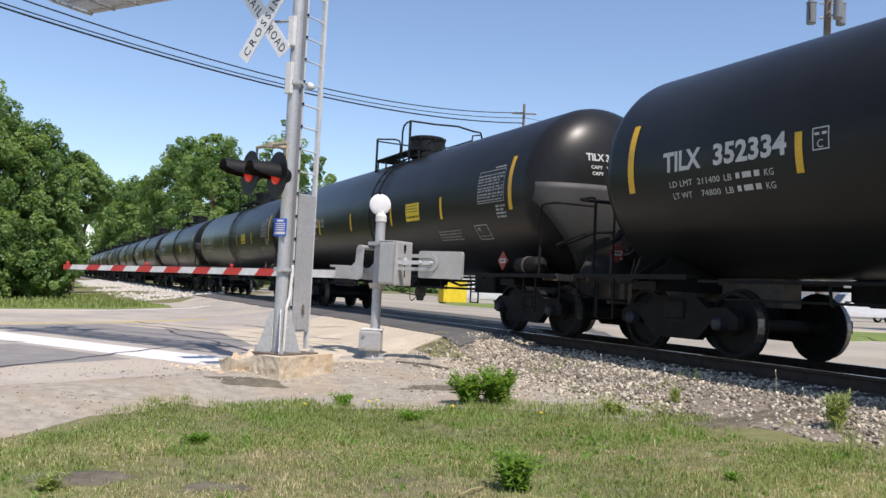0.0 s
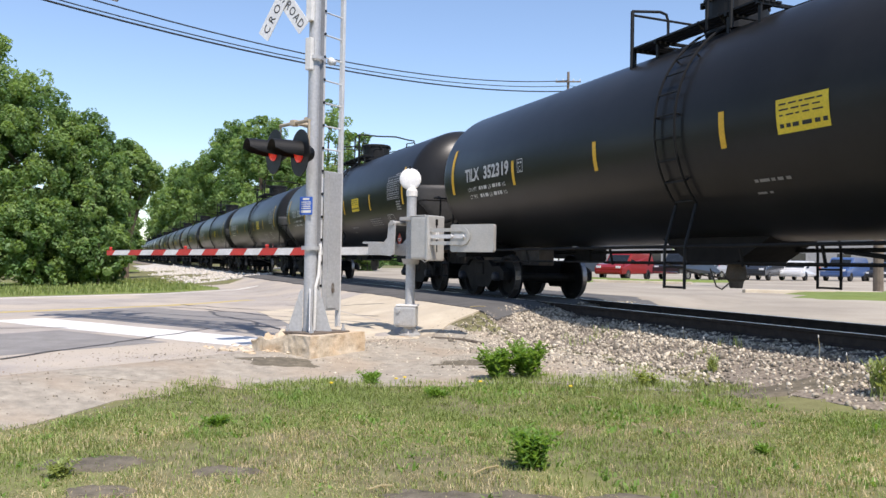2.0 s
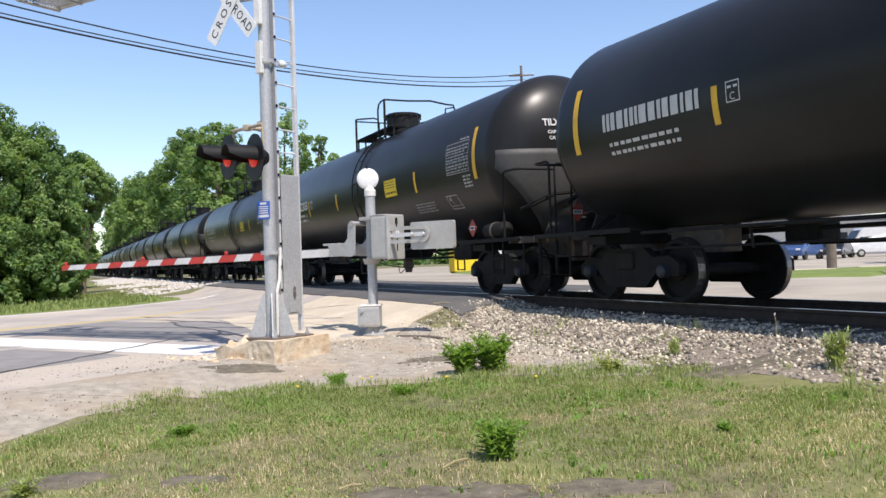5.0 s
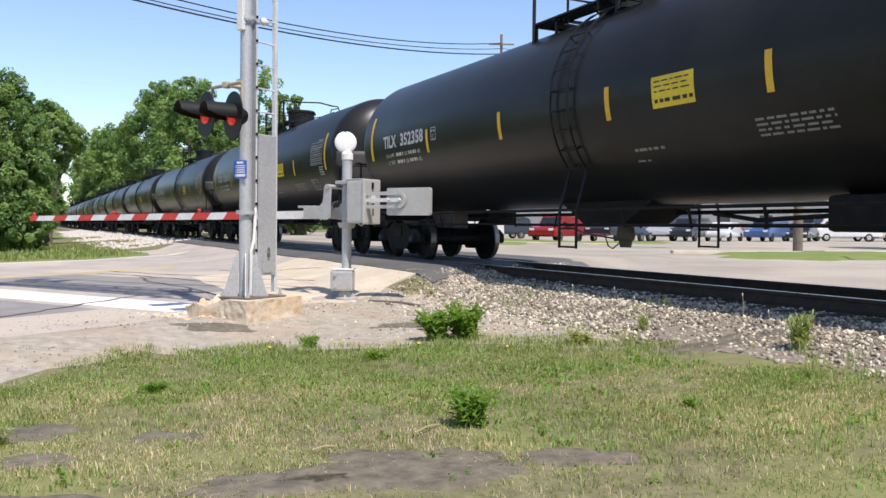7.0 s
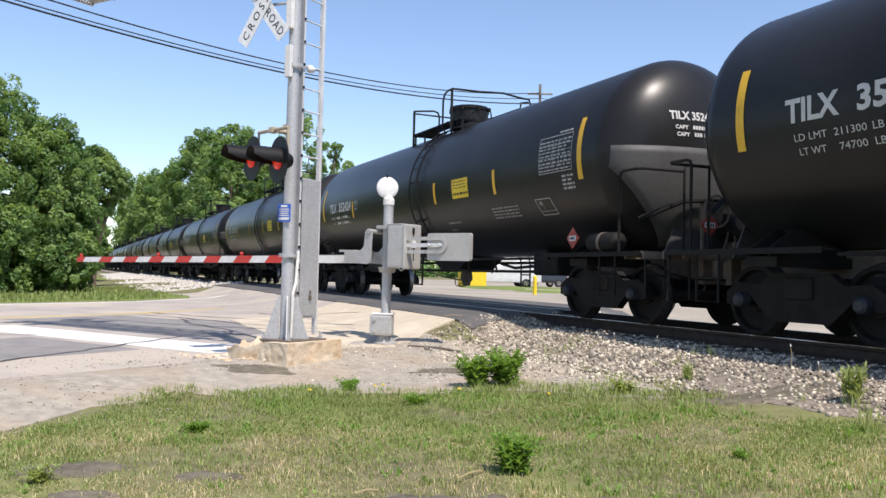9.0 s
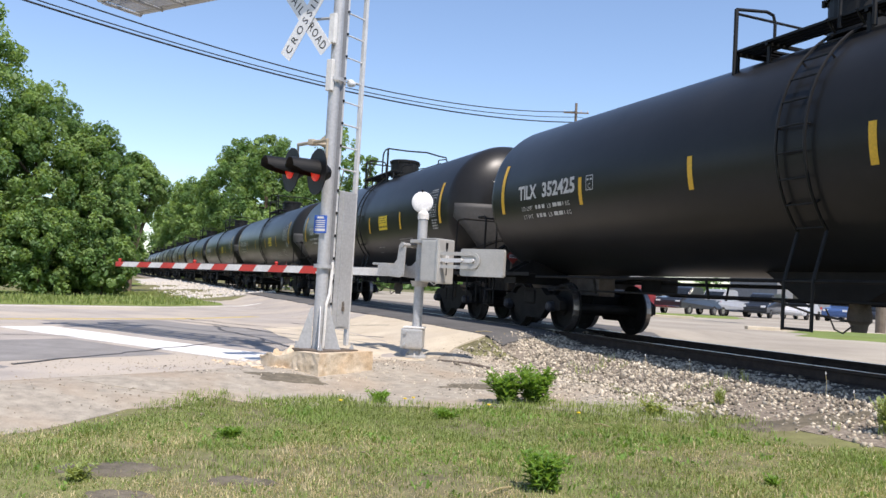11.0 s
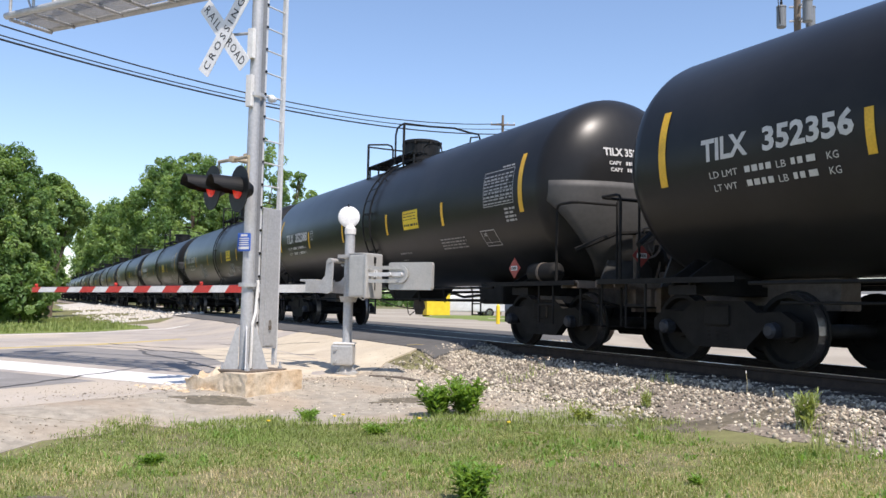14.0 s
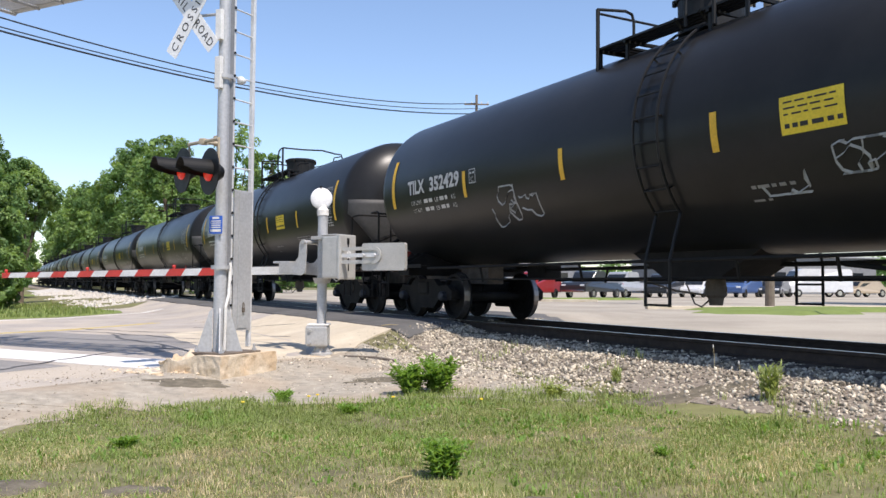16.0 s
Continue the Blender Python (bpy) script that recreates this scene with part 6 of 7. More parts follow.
def build_trees():
    L1 = "leafy deciduous tree with a dense dark green crown"
    L2 = "bushy roadside tree with foliage down to the ground"
    # the clump beside the road
    tree(-25.6, 35.5, 13.6, 3.6, 1.2, 0.085, 170, 290, 1, L1)
    tree(-22.6, 37.0, 10.2, 3.0, 0.2, 0.08, 190, 290, 2, L2)
    tree(-20.3, 37.6, 8.1, 2.3, 0.1, 0.075, 180, 290, 3, L2)
    tree(-23.0, 47.9, 8.2, 1.75, 4.3, 0.085, 110, 230, 4, "slender roadside tree with a raised light green crown", mats=(LEAF_B, LEAF_A))
    tree(-21.2, 35.4, 4.6, 2.0, 0.0, 0.08, 110, 200, 6, "low dense green bush on the verge", "bush")
    tree(-19.0, 36.7, 3.4, 1.6, 0.0, 0.08, 90, 200, 7, "low dense green bush on the verge", "bush")
    tree(-23.6, 34.0, 5.2, 2.2, 0.0, 0.08, 110, 200, 8, "low dense green bush on the verge", "bush")
    tree(-28.8, 37.0, 12.0, 3.4, 0.5, 0.115, 110, 170, 9, L1)
    tree(-24.0, 44.0, 6.0, 2.6, 0.2, 0.115, 80, 153, 10, L2)
    # along the near side of the track, further off
    tree(-31.0, 62.0, 6.2, 2.2, 0.4, 0.150, 90, 120, 11, L2)
    tree(-37.5, 72.0, 6.6, 3.0, 0.4, 0.165, 90, 120, 12, L2)
    tree(-46.0, 88.0, 7.5, 3.6, 0.5, 0.188, 80, 120, 13, L2)
    # beyond the track
    tree(-36.8, 105.0, 18.3, 5.3, 3.0, 0.17, 150, 240, 21, L1)
    tree(-26.0, 83.0, 15.6, 4.2, 3.0, 0.14, 150, 240, 22, L1)
    tree(-22.2, 84.5, 13.4, 3.6, 1.5, 0.14, 130, 200, 23, L1)
    tree(-20.4, 88.0, 18.2, 3.6, 5.0, 0.180, 50, 90, 24, "tall thin-crowned tree beyond the railway")
    tree(-17.2, 88.0, 15.0, 3.2, 3.0, 0.180, 50, 90, 25, "tall thin-crowned tree beyond the railway")
    tree(-58.0, 143.0, 18.0, 5.6, 0.6, 0.23, 120, 180, 26, L1, mats=(LEAF_B, LEAF_A))
    tree(-67.5, 161.0, 20.0, 6.0, 0.6, 0.26, 110, 150, 27, L1, mats=(LEAF_B, LEAF_B))
    tree(-24.0, 74.0, 7.0, 3.0, 0.2, 0.165, 90, 120, 28, L2, mats=(LEAF_B, LEAF_B))
    tree(-19.0, 72.0, 6.4, 2.8, 0.2, 0.165, 90, 120, 29, L2, mats=(LEAF_B, LEAF_B))
    tree(-14.5, 80.0, 6.2, 3.0, 0.2, 0.180, 80, 120, 30, L2)
    tree(-69.0, 168.0, 17.5, 7.0, 0.6, 0.30, 80, 120, 31, L1)
    tree(-78.0, 186.0, 18.5, 7.6, 0.6, 0.34, 90, 80, 32, L1)
    tree(-86.0, 206.0, 19.0, 8.2, 0.6, 0.38, 90, 80, 33, L1)
    tree(-66.0, 128.0, 13.0, 5.5, 0.6, 0.34, 80, 80, 34, L1)
    tree(24.5, 40.0, 9.8, 2.6, 1.5, 0.18, 90, 90, 35, "leafy green tree beyond the lot")
    # far wood that closes the horizon
    rng = np.random.default_rng(77)
    cs, rs = [], []
    for i in range(520):
        a = rng.uniform(-75, 80)
        d = rng.uniform(190, 260)
        x, y = d * math.sin(radians(a)), d * math.cos(radians(a))
        lat, s = N.x * x + N.y * y, D.x * x + D.y * y
        if abs(lat - 8.95) < 9:
            continue
        hh = rng.uniform(2.0, 8.5) * (1.2 if a < -15 else 1.0)
        for q in range(4):
            cs.append((x + rng.normal() * 3, y + rng.normal() * 3, hh * rng.uniform(0.15, 0.9)))
            rs.append(rng.uniform(1.8, 3.2))
    v, f = leaf_cloud(np.array(cs), np.array(rs), 34, 0.75, rng)
    v[:, 2] = np.maximum(v[:, 2], 0.3)
    fast_mesh("far_wood", v, f, LEAF_A, "distant belt of dark green woodland", "woods")


build_trees()


def blades(count, area, density, height, seed, mat, name, label, lean=0.5, width=0.006, tuft=5, spread=0.03):
    """Grass blades in tufts; area(rng, n) gives x, y; density(x, y) the share that grows."""
    rng = np.random.default_rng(seed)
    x, y = area(rng, count)
    keep = rng.random(count) < density(x, y)
    x, y = x[keep], y[keep]
    n = len(x)
    z = ground_z(x, y) + 0.0
    x, y, z = np.repeat(x, tuft), np.repeat(y, tuft), np.repeat(z, tuft)
    hh = np.repeat(height * rng.lognormal(0, 0.3, n), tuft) * rng.uniform(0.6, 1.1, n * tuft)
    m = n * tuft
    x = x + rng.normal(size=m) * spread
    y = y + rng.normal(size=m) * spread
    a = rng.uniform(0, 2 * np.pi, m)
    ln = rng.uniform(0.1, 1.0, m) * lean
    dx, dy = np.cos(a), np.sin(a)
    w = width * rng.uniform(0.7, 1.4, m)
    base = np.stack([x, y, z - 0.01], 1)
    side = np.stack([-dy * w, dx * w, 0 * w], 1)
    mid = base + np.stack([dx * ln * hh * 0.35, dy * ln * hh * 0.35, hh * 0.6 + 0.01], 1)
    tip = base + np.stack([dx * ln * hh, dy * ln * hh, hh * (1 - 0.25 * ln) + 0.01], 1)
    v = np.stack([base - side, base + side, mid + side * 0.7, tip, mid - side * 0.7], 1).reshape(-1, 3)
    o = np.arange(m)[:, None] * 5
    f = np.concatenate([o + np.array([[0, 1, 2]]), o + np.array([[0, 2, 4]]), o + np.array([[4, 2, 3]])], 0)
    fast_mesh(name, v, f, mat, label, "grass")


def field(x, y):
    """How far a place lies inside the grass, 0 to 1: not on the road, the dirt or the gravel."""
    lat = N.x * x + N.y * y
    c = C.x * x + C.y * y
    s = D.x * x + D.y * y
    edge = 6.85 + 0.35 * np.sin(x * 1.7) + 0.2 * np.sin(x * 4.1 + y)
    wob = 0.3 * np.sin(s * 1.9) + 0.2 * np.sin(s * 4.3)
    far = 9.35 + 0.25 * np.sin(x * 2.3) + 0.15 * np.sin(x * 5.7)
    ok = np.clip((edge - c) / 0.5, 0, 1) * np.clip((6.15 + wob - lat) / 0.5, 0, 1) * np.clip((far - y + 0.18 * np.minimum(x, 0)) / 0.4, 0, 1)
    return ok


def patchy(x, y, scale, seed, lo, hi):
    q = np.array([noise.noise(Vector((a * scale, b * scale, seed))) for a, b in zip(x, y)])
    return np.clip((q - lo) / (hi - lo), 0, 1)


def near_area(rng, n):
    y = 2.0 + 7.8 * rng.random(n) ** 0.85
    x = (rng.random(n) * 2 - 1) * (0.8 + y * 0.62) + 0.1
    return x, y


BARE = tuple((x, y, rx * 0.85, ry * 0.8) for x, y, rx, ry, tn, sd in BARE_SPOTS if y < 9)


def bare(x, y):
    """1 outside the bare patches, low within."""
    k = np.ones_like(x)
    for a, b, rx, ry in BARE:
        k *= np.clip((((x - a) / rx) ** 2 + ((y - b) / ry) ** 2 - 0.55) / 0.9, 0.16, 1)
    return k * np.clip((y - 3.4) / 2.4, 0.3, 1)


def build_grass():
    clumpy = lambda x, y: 0.35 + 0.65 * patchy(x, y, 3.2, 2.5, -0.2, 0.25)
    lush = lambda x, y: np.clip((y - 4.6) / 2.6, 0.12, 1)
    blades(100000, near_area, lambda x, y: field(x, y) * bare(x, y) * clumpy(x, y) * (0.35 + 0.65 * patchy(x, y, 0.9, 1.5, -0.25, 0.25)) * (0.35 + 0.65 * lush(x, y)), 0.036, 31, GRASS, "grass", "short patchy green grass on the bank", lean=1.5, width=0.0028, tuft=7, spread=0.05)
    blades(15000, near_area, lambda x, y: field(x, y) * bare(x, y) * patchy(x, y, 1.4, 7.5, -0.1, 0.3) * lush(x, y), 0.05, 32, LUSH, "tall_grass", "longer bright green grass tufts on the bank", width=0.0032, tuft=9, spread=0.045, lean=1.4)
    blades(4200, near_area, lambda x, y: field(x, y) * patchy(x, y, 1.9, 11.5, 0.12, 0.35) * lush(x, y), 0.045, 38, WEED, "clover", "low broad-leaved plants among the grass", width=0.011, tuft=7, spread=0.05, lean=1.6)
    blades(34000, near_area, lambda x, y: field(x, y) * (0.12 + 0.88 * patchy(x, y, 1.0, 3.5, -0.1, 0.3)) * np.clip((8.6 - y) / 3, 0.15, 1) * (0.35 + 0.65 * bare(x, y)), 0.032, 33, STRAW, "dry_grass", "flattened straw-coloured dead grass", lean=2.2, width=0.0022, spread=0.05)

    def rim(rng, n):
        x = rng.uniform(-4.5, 4.2, n)
        return x, 9.2 - 0.18 * np.minimum(x, 0) * -1 + rng.normal(size=n) * 0.35 - 0.32 * np.maximum(x, 0)
    blades(2200, rim, lambda x, y: 0.8 * field(x, y) , 0.075, 34, GRASS, "rim_grass", "tall grass along the edge of the bank", width=0.004, tuft=7, lean=0.9, spread=0.05)

    def verge(rng, n):
        c = rng.uniform(24.2, 44, n)
        lat = rng.uniform(-16, 5.0, n) - 1.2 * (c < 31)
        a = (lat + 0.5415 * c) / 0.8405
        return A.x * a + C.x * c, A.y * a + C.y * c
    blades(8000, verge, lambda x, y: np.clip((4.5 - (N.x * x + N.y * y)) / 2, 0.1, 1), 0.16, 35, GRASS, "verge_grass", "green grass on the far verge of the road", width=0.016, tuft=5, spread=0.08)

    def shoulder(rng, n):
        lat = rng.uniform(5.6, 7.4, n)
        s = rng.uniform(2, 12, n)
        return N.x * lat + D.x * s, N.y * lat + D.y * s
    blades(260, shoulder, lambda x, y: patchy(x, y, 0.8, 9.5, 0.05, 0.3), 0.12, 36, PALEWEED, "ballast_grass", "thin pale grass growing through the gravel", width=0.004, tuft=7, spread=0.03)

    def dirt(rng, n):
        return rng.uniform(-5.5, 0.5, n), rng.uniform(8.0, 11.0, n)
    blades(500, dirt, lambda x, y: patchy(x, y, 1.0, 4.4, 0.15, 0.4) * 0.6, 0.022, 37, STRAW, "dirt_grass", "sparse dry grass on the packed dirt", width=0.003, tuft=5, lean=1.4, spread=0.06)


build_grass()


def weed(x, y, h, r, stems, leaf, seed, mat, label, spiky=False):
    """A leafy weed: arched stems, each with narrow leaves up its length."""
    rng = np.random.default_rng(seed)
    ob = thing("weed", Matrix.Translation(gz((x, y))), label, "weed", "weeds in the grass")
    allv, allf = [], []
    for i in range(stems):
        a = rng.uniform(0, 6.28)
        out = r * rng.uniform(0.1, 1) * (0.5 if spiky else 0.8)
        hh = h * rng.uniform(0.65, 1.05)
        p0 = Vector((rng.normal() * r * 0.15, rng.normal() * r * 0.15, -0.02))
        p1 = p0 + Vector((math.cos(a) * out * 0.4, math.sin(a) * out * 0.4, hh * 0.6))
        p2 = p0 + Vector((math.cos(a) * out, math.sin(a) * out, hh))
        if i < 10:
            bm = bmesh.new()
            tube(bm, [p0, p1, p2], [0.005, 0.004, 0.002], 5)
            part("stem", bm, mat, ob)
        n = int(16 + 20 * (h > 0.3)) if not spiky else 11
        for k in range(n):
            t = rng.uniform(0.12, 1.0)
            q = p0.lerp(p1, t * 2) if t < 0.5 else p1.lerp(p2, t * 2 - 1)
            b = rng.uniform(0, 6.28)
            rise = rng.uniform(0.2, 1.8) if not spiky else rng.uniform(0.8, 2.5)
            d = Vector((math.cos(b), math.sin(b), rise)).normalized()
            ll = leaf * rng.uniform(0.6, 1.2) * (1.25 - 0.5 * t)
            sd = d.cross(Vector((0, 0, 1))).normalized() * ll * (0.15 if not spiky else 0.06)
            e = q + d * ll - Vector((0, 0, ll * 0.25))
            mdl = q + d * ll * 0.5
            o = len(allv)
            allv += [q, mdl + sd, e, mdl - sd]
            allf.append((o, o + 1, o + 2, o + 3))
    fast_mesh("leaves", np.array([tuple(v) for v in allv]), np.array(allf), mat, "", "", parent=ob)
    return ob


def build_weeds():
    weed(0.03, 9.22, 0.36, 0.26, 30, 0.11, 1, WEED, "bushy bright green weed at the edge of the grass")
    weed(0.33, 9.26, 0.42, 0.29, 34, 0.11, 2, WEED, "bushy bright green weed at the edge of the grass")
    weed(0.33, 5.50, 0.27, 0.24, 40, 0.085, 3, WEED, "leafy bright green weed in thin grass")
    weed(3.42, 7.70, 0.34, 0.22, 34, 0.15, 4, PALEWEED, "pale feathery weed beside the gravel", True)
    weed(-2.62, 5.05, 0.14, 0.13, 18, 0.06, 5, PALEWEED, "small pale weed in bare soil")
    weed(-2.2, 6.7, 0.10, 0.18, 20, 0.07, 6, WEED, "low green weed in the grass")
    weed(-0.55, 8.15, 0.12, 0.2, 20, 0.07, 7, WEED, "low green weed in the grass")
    weed(-1.35, 9.0, 0.15, 0.22, 22, 0.08, 8, WEED, "low green weed in the grass")
    weed(1.55, 8.75, 0.16, 0.2, 20, 0.08, 9, PALEWEED, "low pale weed beside the gravel")
    weed(2.35, 9.35, 0.18, 0.14, 20, 0.1, 10, PALEWEED, "thin pale weed growing in the gravel", True)
    weed(1.9, 5.9, 0.09, 0.12, 14, 0.05, 11, WEED, "low green weed in the grass")
    weed(4.5, 7.1, 0.3, 0.18, 26, 0.14, 12, PALEWEED, "pale feathery weed beside the gravel", True)
    # dandelions
    for i, (x, y, h) in enumerate(((-1.04, 8.73, 0.10), (-0.98, 8.95, 0.08), (-0.15, 8.55, 0.09), (-1.7, 8.6, 0.07), (0.75, 8.4, 0.06))):
        ob = thing("dandelion", Matrix.Translation(gz((x, y))), "small yellow dandelion on a thin stem", "flower", "dandelions in the grass")
        bm = bmesh.new()
        tube(bm, [(0, 0, -0.01), (0.01, 0, h)], 0.003, 5)
        part("stem", bm, WEED, ob)
        bm = bmesh.new()
        turned(bm, [(h - 0.004, 0), (h, 0.020), (h + 0.010, 0.018), (h + 0.014, 0)], "z", (0.01, 0, 0), 10)
        part("flower_head", bm, SIGNYELLOW, ob, "yellow flower head")
    # thin stalks by the rail
    for lat, s, h in ((7.25, 8.9, 0.22), (7.1, 8.3, 0.16), (7.2, 6.6, 0.36), (7.05, 6.1, 0.22), (7.2, 9.8, 0.2)):
        p = at_track(lat, s)
        h *= 0.7
        ob = thing("dry_stalk", Matrix.Translation(gz(p)), "thin dry stalk with a pale seed head beside the rail", "weed", "stalks by the rail")
        bm = bmesh.new()
        tube(bm, [(0, 0, -0.01), (0.01, 0.01, h * 0.6), (0.0, 0.02, h)], 0.0028, 5)
        part("stem", bm, STRAW, ob)
        bm = bmesh.new()
        turned(bm, [(h - 0.01, 0), (h, 0.008), (h + 0.018, 0.006), (h + 0.03, 0)], "z", (0, 0.02, 0), 8)
        part("seed_head", bm, OFFWHITE, ob, "pale seed head")
    # litter
    rnd = random.Random(9)
    for i, (x, y, l, a) in enumerate(((-0.97, 6.2, 0.22, 2.1), (0.05, 5.35, 0.28, 1.0), (-0.55, 4.9, 0.16, 0.7), (0.95, 7.9, 0.2, 2.4), (-0.48, 15.0, 0.35, 0.5))):
        bm = bmesh.new()
        p = gz((x, y), 0.03)
        d = Vector((math.cos(a), math.sin(a), 0)) * l / 2
        tube(bm, [p - d, p + Vector((0, 0, 0.012)), p + d], 0.006, 6)
        tagged(part("stick", bm, STRAW), "pale dry stick lying on the ground", "stick", "sticks on the ground")
    bm = bmesh.new()
    tube(bm, [gz((-1.1, 13.0), 0.03), gz((-0.6, 12.75), 0.03), gz((-0.28, 12.5), 0.03)], 0.022, 8)
    tagged(part("iron_rod", bm, RUSTY), "rusty iron rod lying in the dirt", "rod")


build_weeds()

# ---- beyond the track: poles, wires, lot ----


def utility_pole(x, y, h, r, arms, label, cans=0):
    z0 = float(ground_z(x, y))
    ob = thing("utility_pole", Matrix.Translation((x, y, z0)), label, "utility pole", "poles by the road")
    bm = bmesh.new()
    tube(bm, [(0, 0, -0.2), (0, 0, h * 0.5), (0, 0, h)], [r * 1.2, r, r * 0.8], 12)
    part("pole", bm, POLEWOOD, ob)
    for z, w in arms:
        bm = bmesh.new()
        box(bm, (0, -r - 0.04, z), (w, 0.1, 0.12), bevel=0.01)
        arm = part("crossarm", bm, POLEWOOD, ob)
        for u in (-0.46, -0.2, 0.2, 0.46):
            bm = bmesh.new()
            turned(bm, [(z + 0.06, 0), (z + 0.06, 0.03), (z + 0.1, 0.05), (z + 0.14, 0.03), (z + 0.18, 0.05), (z + 0.24, 0.02), (z + 0.24, 0)], "z", (u * w, -r - 0.04, 0), 8)
            part("insulator", bm, OFFWHITE, arm, "pale insulator")
    for i in range(cans):
        a = (2.9, 0.25, -1.3)[i]
        cx, cy = (r + 0.46) * math.cos(a), (r + 0.46) * math.sin(a)
        bm = bmesh.new()
        turned(bm, [(h - 3.85, 0), (h - 3.85, 0.17), (h - 3.81, 0.19), (h - 3.02, 0.19), (h - 2.99, 0.21), (h - 2.95, 0.20), (h - 2.9, 0.1), (h - 2.88, 0)], "z", (cx, cy, 0), 16)
        can = part("transformer", bm, TRANSFORMER, ob, "grey transformer can", smooth=False)
        bm = bmesh.new()
        turned(bm, [(h - 2.9, 0.05), (h - 2.8, 0.06), (h - 2.72, 0.04), (h - 2.62, 0.05), (h - 2.56, 0.0)], "z", (cx, cy, 0), 8)
        part("bushing", bm, BLACK, can, "dark bushing")
        bm = bmesh.new()
        tube(bm, [(cx * 0.5, cy * 0.5, h - 3.0), (0, 0, h - 3.0)], 0.05, 6)
        tube(bm, [(cx * 0.5, cy * 0.5, h - 3.6), (0, 0, h - 3.6)], 0.05, 6)
        part("hanger", bm, GALV, can)
    return ob


def cable(name, pts, r, label):
    bm = bmesh.new()
    tube(bm, pts, r, 6)
    return tagged(part(name, bm, WIRE, smooth=True), label, "cable", "overhead cables")


def build_wires():
    utility_pole(4.2, 74.3, 17.9, 0.14, ((17.0, 2.2),), "tall wooden utility pole with a crossarm beyond the railway")
    utility_pole(14.1, 34.0, 16.45, 0.16, ((15.6, 2.4), (14.6, 2.2)), "wooden utility pole with three grey transformers", 3)
    P0, P1 = Vector((-20.5, 33.0, 0)), Vector((4.2, 74.3, 0))
    for (a, b, c, sag), side, r in (((12.70, 0.2, 4.55, 0.29), 0.0, 0.036), ((12.22, 0.5, 4.25, 0.22), 0.1, 0.03), ((12.10, 0.5, 3.9, 0.22), -0.1, 0.046)):
        pts = []
        for i in range(41):
            u = -0.9 + 1.9 * i / 40
            p = P0.lerp(P1, u) if 0 <= u <= 1 else P0 + (P1 - P0) * u
            z = a + b * u + c * u * u - 4 * sag * u * (1 - u) if u > 0 else a + (b - 4 * sag) * u + 3.0 * u * u
            pts.append((p.x + side, p.y, z))
        cable("overhead_cable", pts, r, "black overhead cable sagging across the sky")
    for p, q, sag in (((14.1, 34.0, 15.8), (60, 20, 17), 0.8), ((13.0, 34.0, 15.8), (-4, 44, 30), 0.5), ((13.4, 34.0, 13.0), (12.4, 34, 24), 0.0), ((4.2, 74.3, 17.0), (50, 85, 18), 1.5)):
        pts = [Vector(p).lerp(Vector(q), i / 16) - Vector((0, 0, sag * 4 * (i / 16) * (1 - i / 16))) for i in range(17)]
        cable("service_wire", pts, 0.02, "thin service wire on the utility pole")
    # lamp over the lot
    lamp = thing("street_lamp", Matrix.Translation(gz((14.05, 24.3), 0.05)), "grey street lamp on a long bracket arm beyond the tracks", "street lamp")
    bm = bmesh.new()
    tube(bm, [(0, 0, -0.1), (0, 0, 8.3)], [0.11, 0.07], 12)
    part("pole", bm, GALV, lamp)
    bm = bmesh.new()
    tube(bm, [(0, 0, 8.0), (-1.5, 0, 8.35), (-3.6, -0.1, 8.35), (-5.1, -0.2, 8.15)], 0.03, 8)
    part("arm", bm, GALV, lamp)
    bm = bmesh.new()
    turned(bm, [(0, 0), (0.02, 0.05), (0.2, 0.11), (0.5, 0.15), (0.68, 0.10), (0.72, 0)], "x", (0, 0, 0), 14)
    bm.transform(Matrix.Translation((-5.75, -0.25, 8.08)) @ Matrix.Rotation(radians(-10), 4, "Y") @ Matrix.Diagonal((1, 1, 0.6, 1)))
    part("lamp_head", bm, ALU, lamp, "grey cobra lamp head", smooth=True)


build_wires()


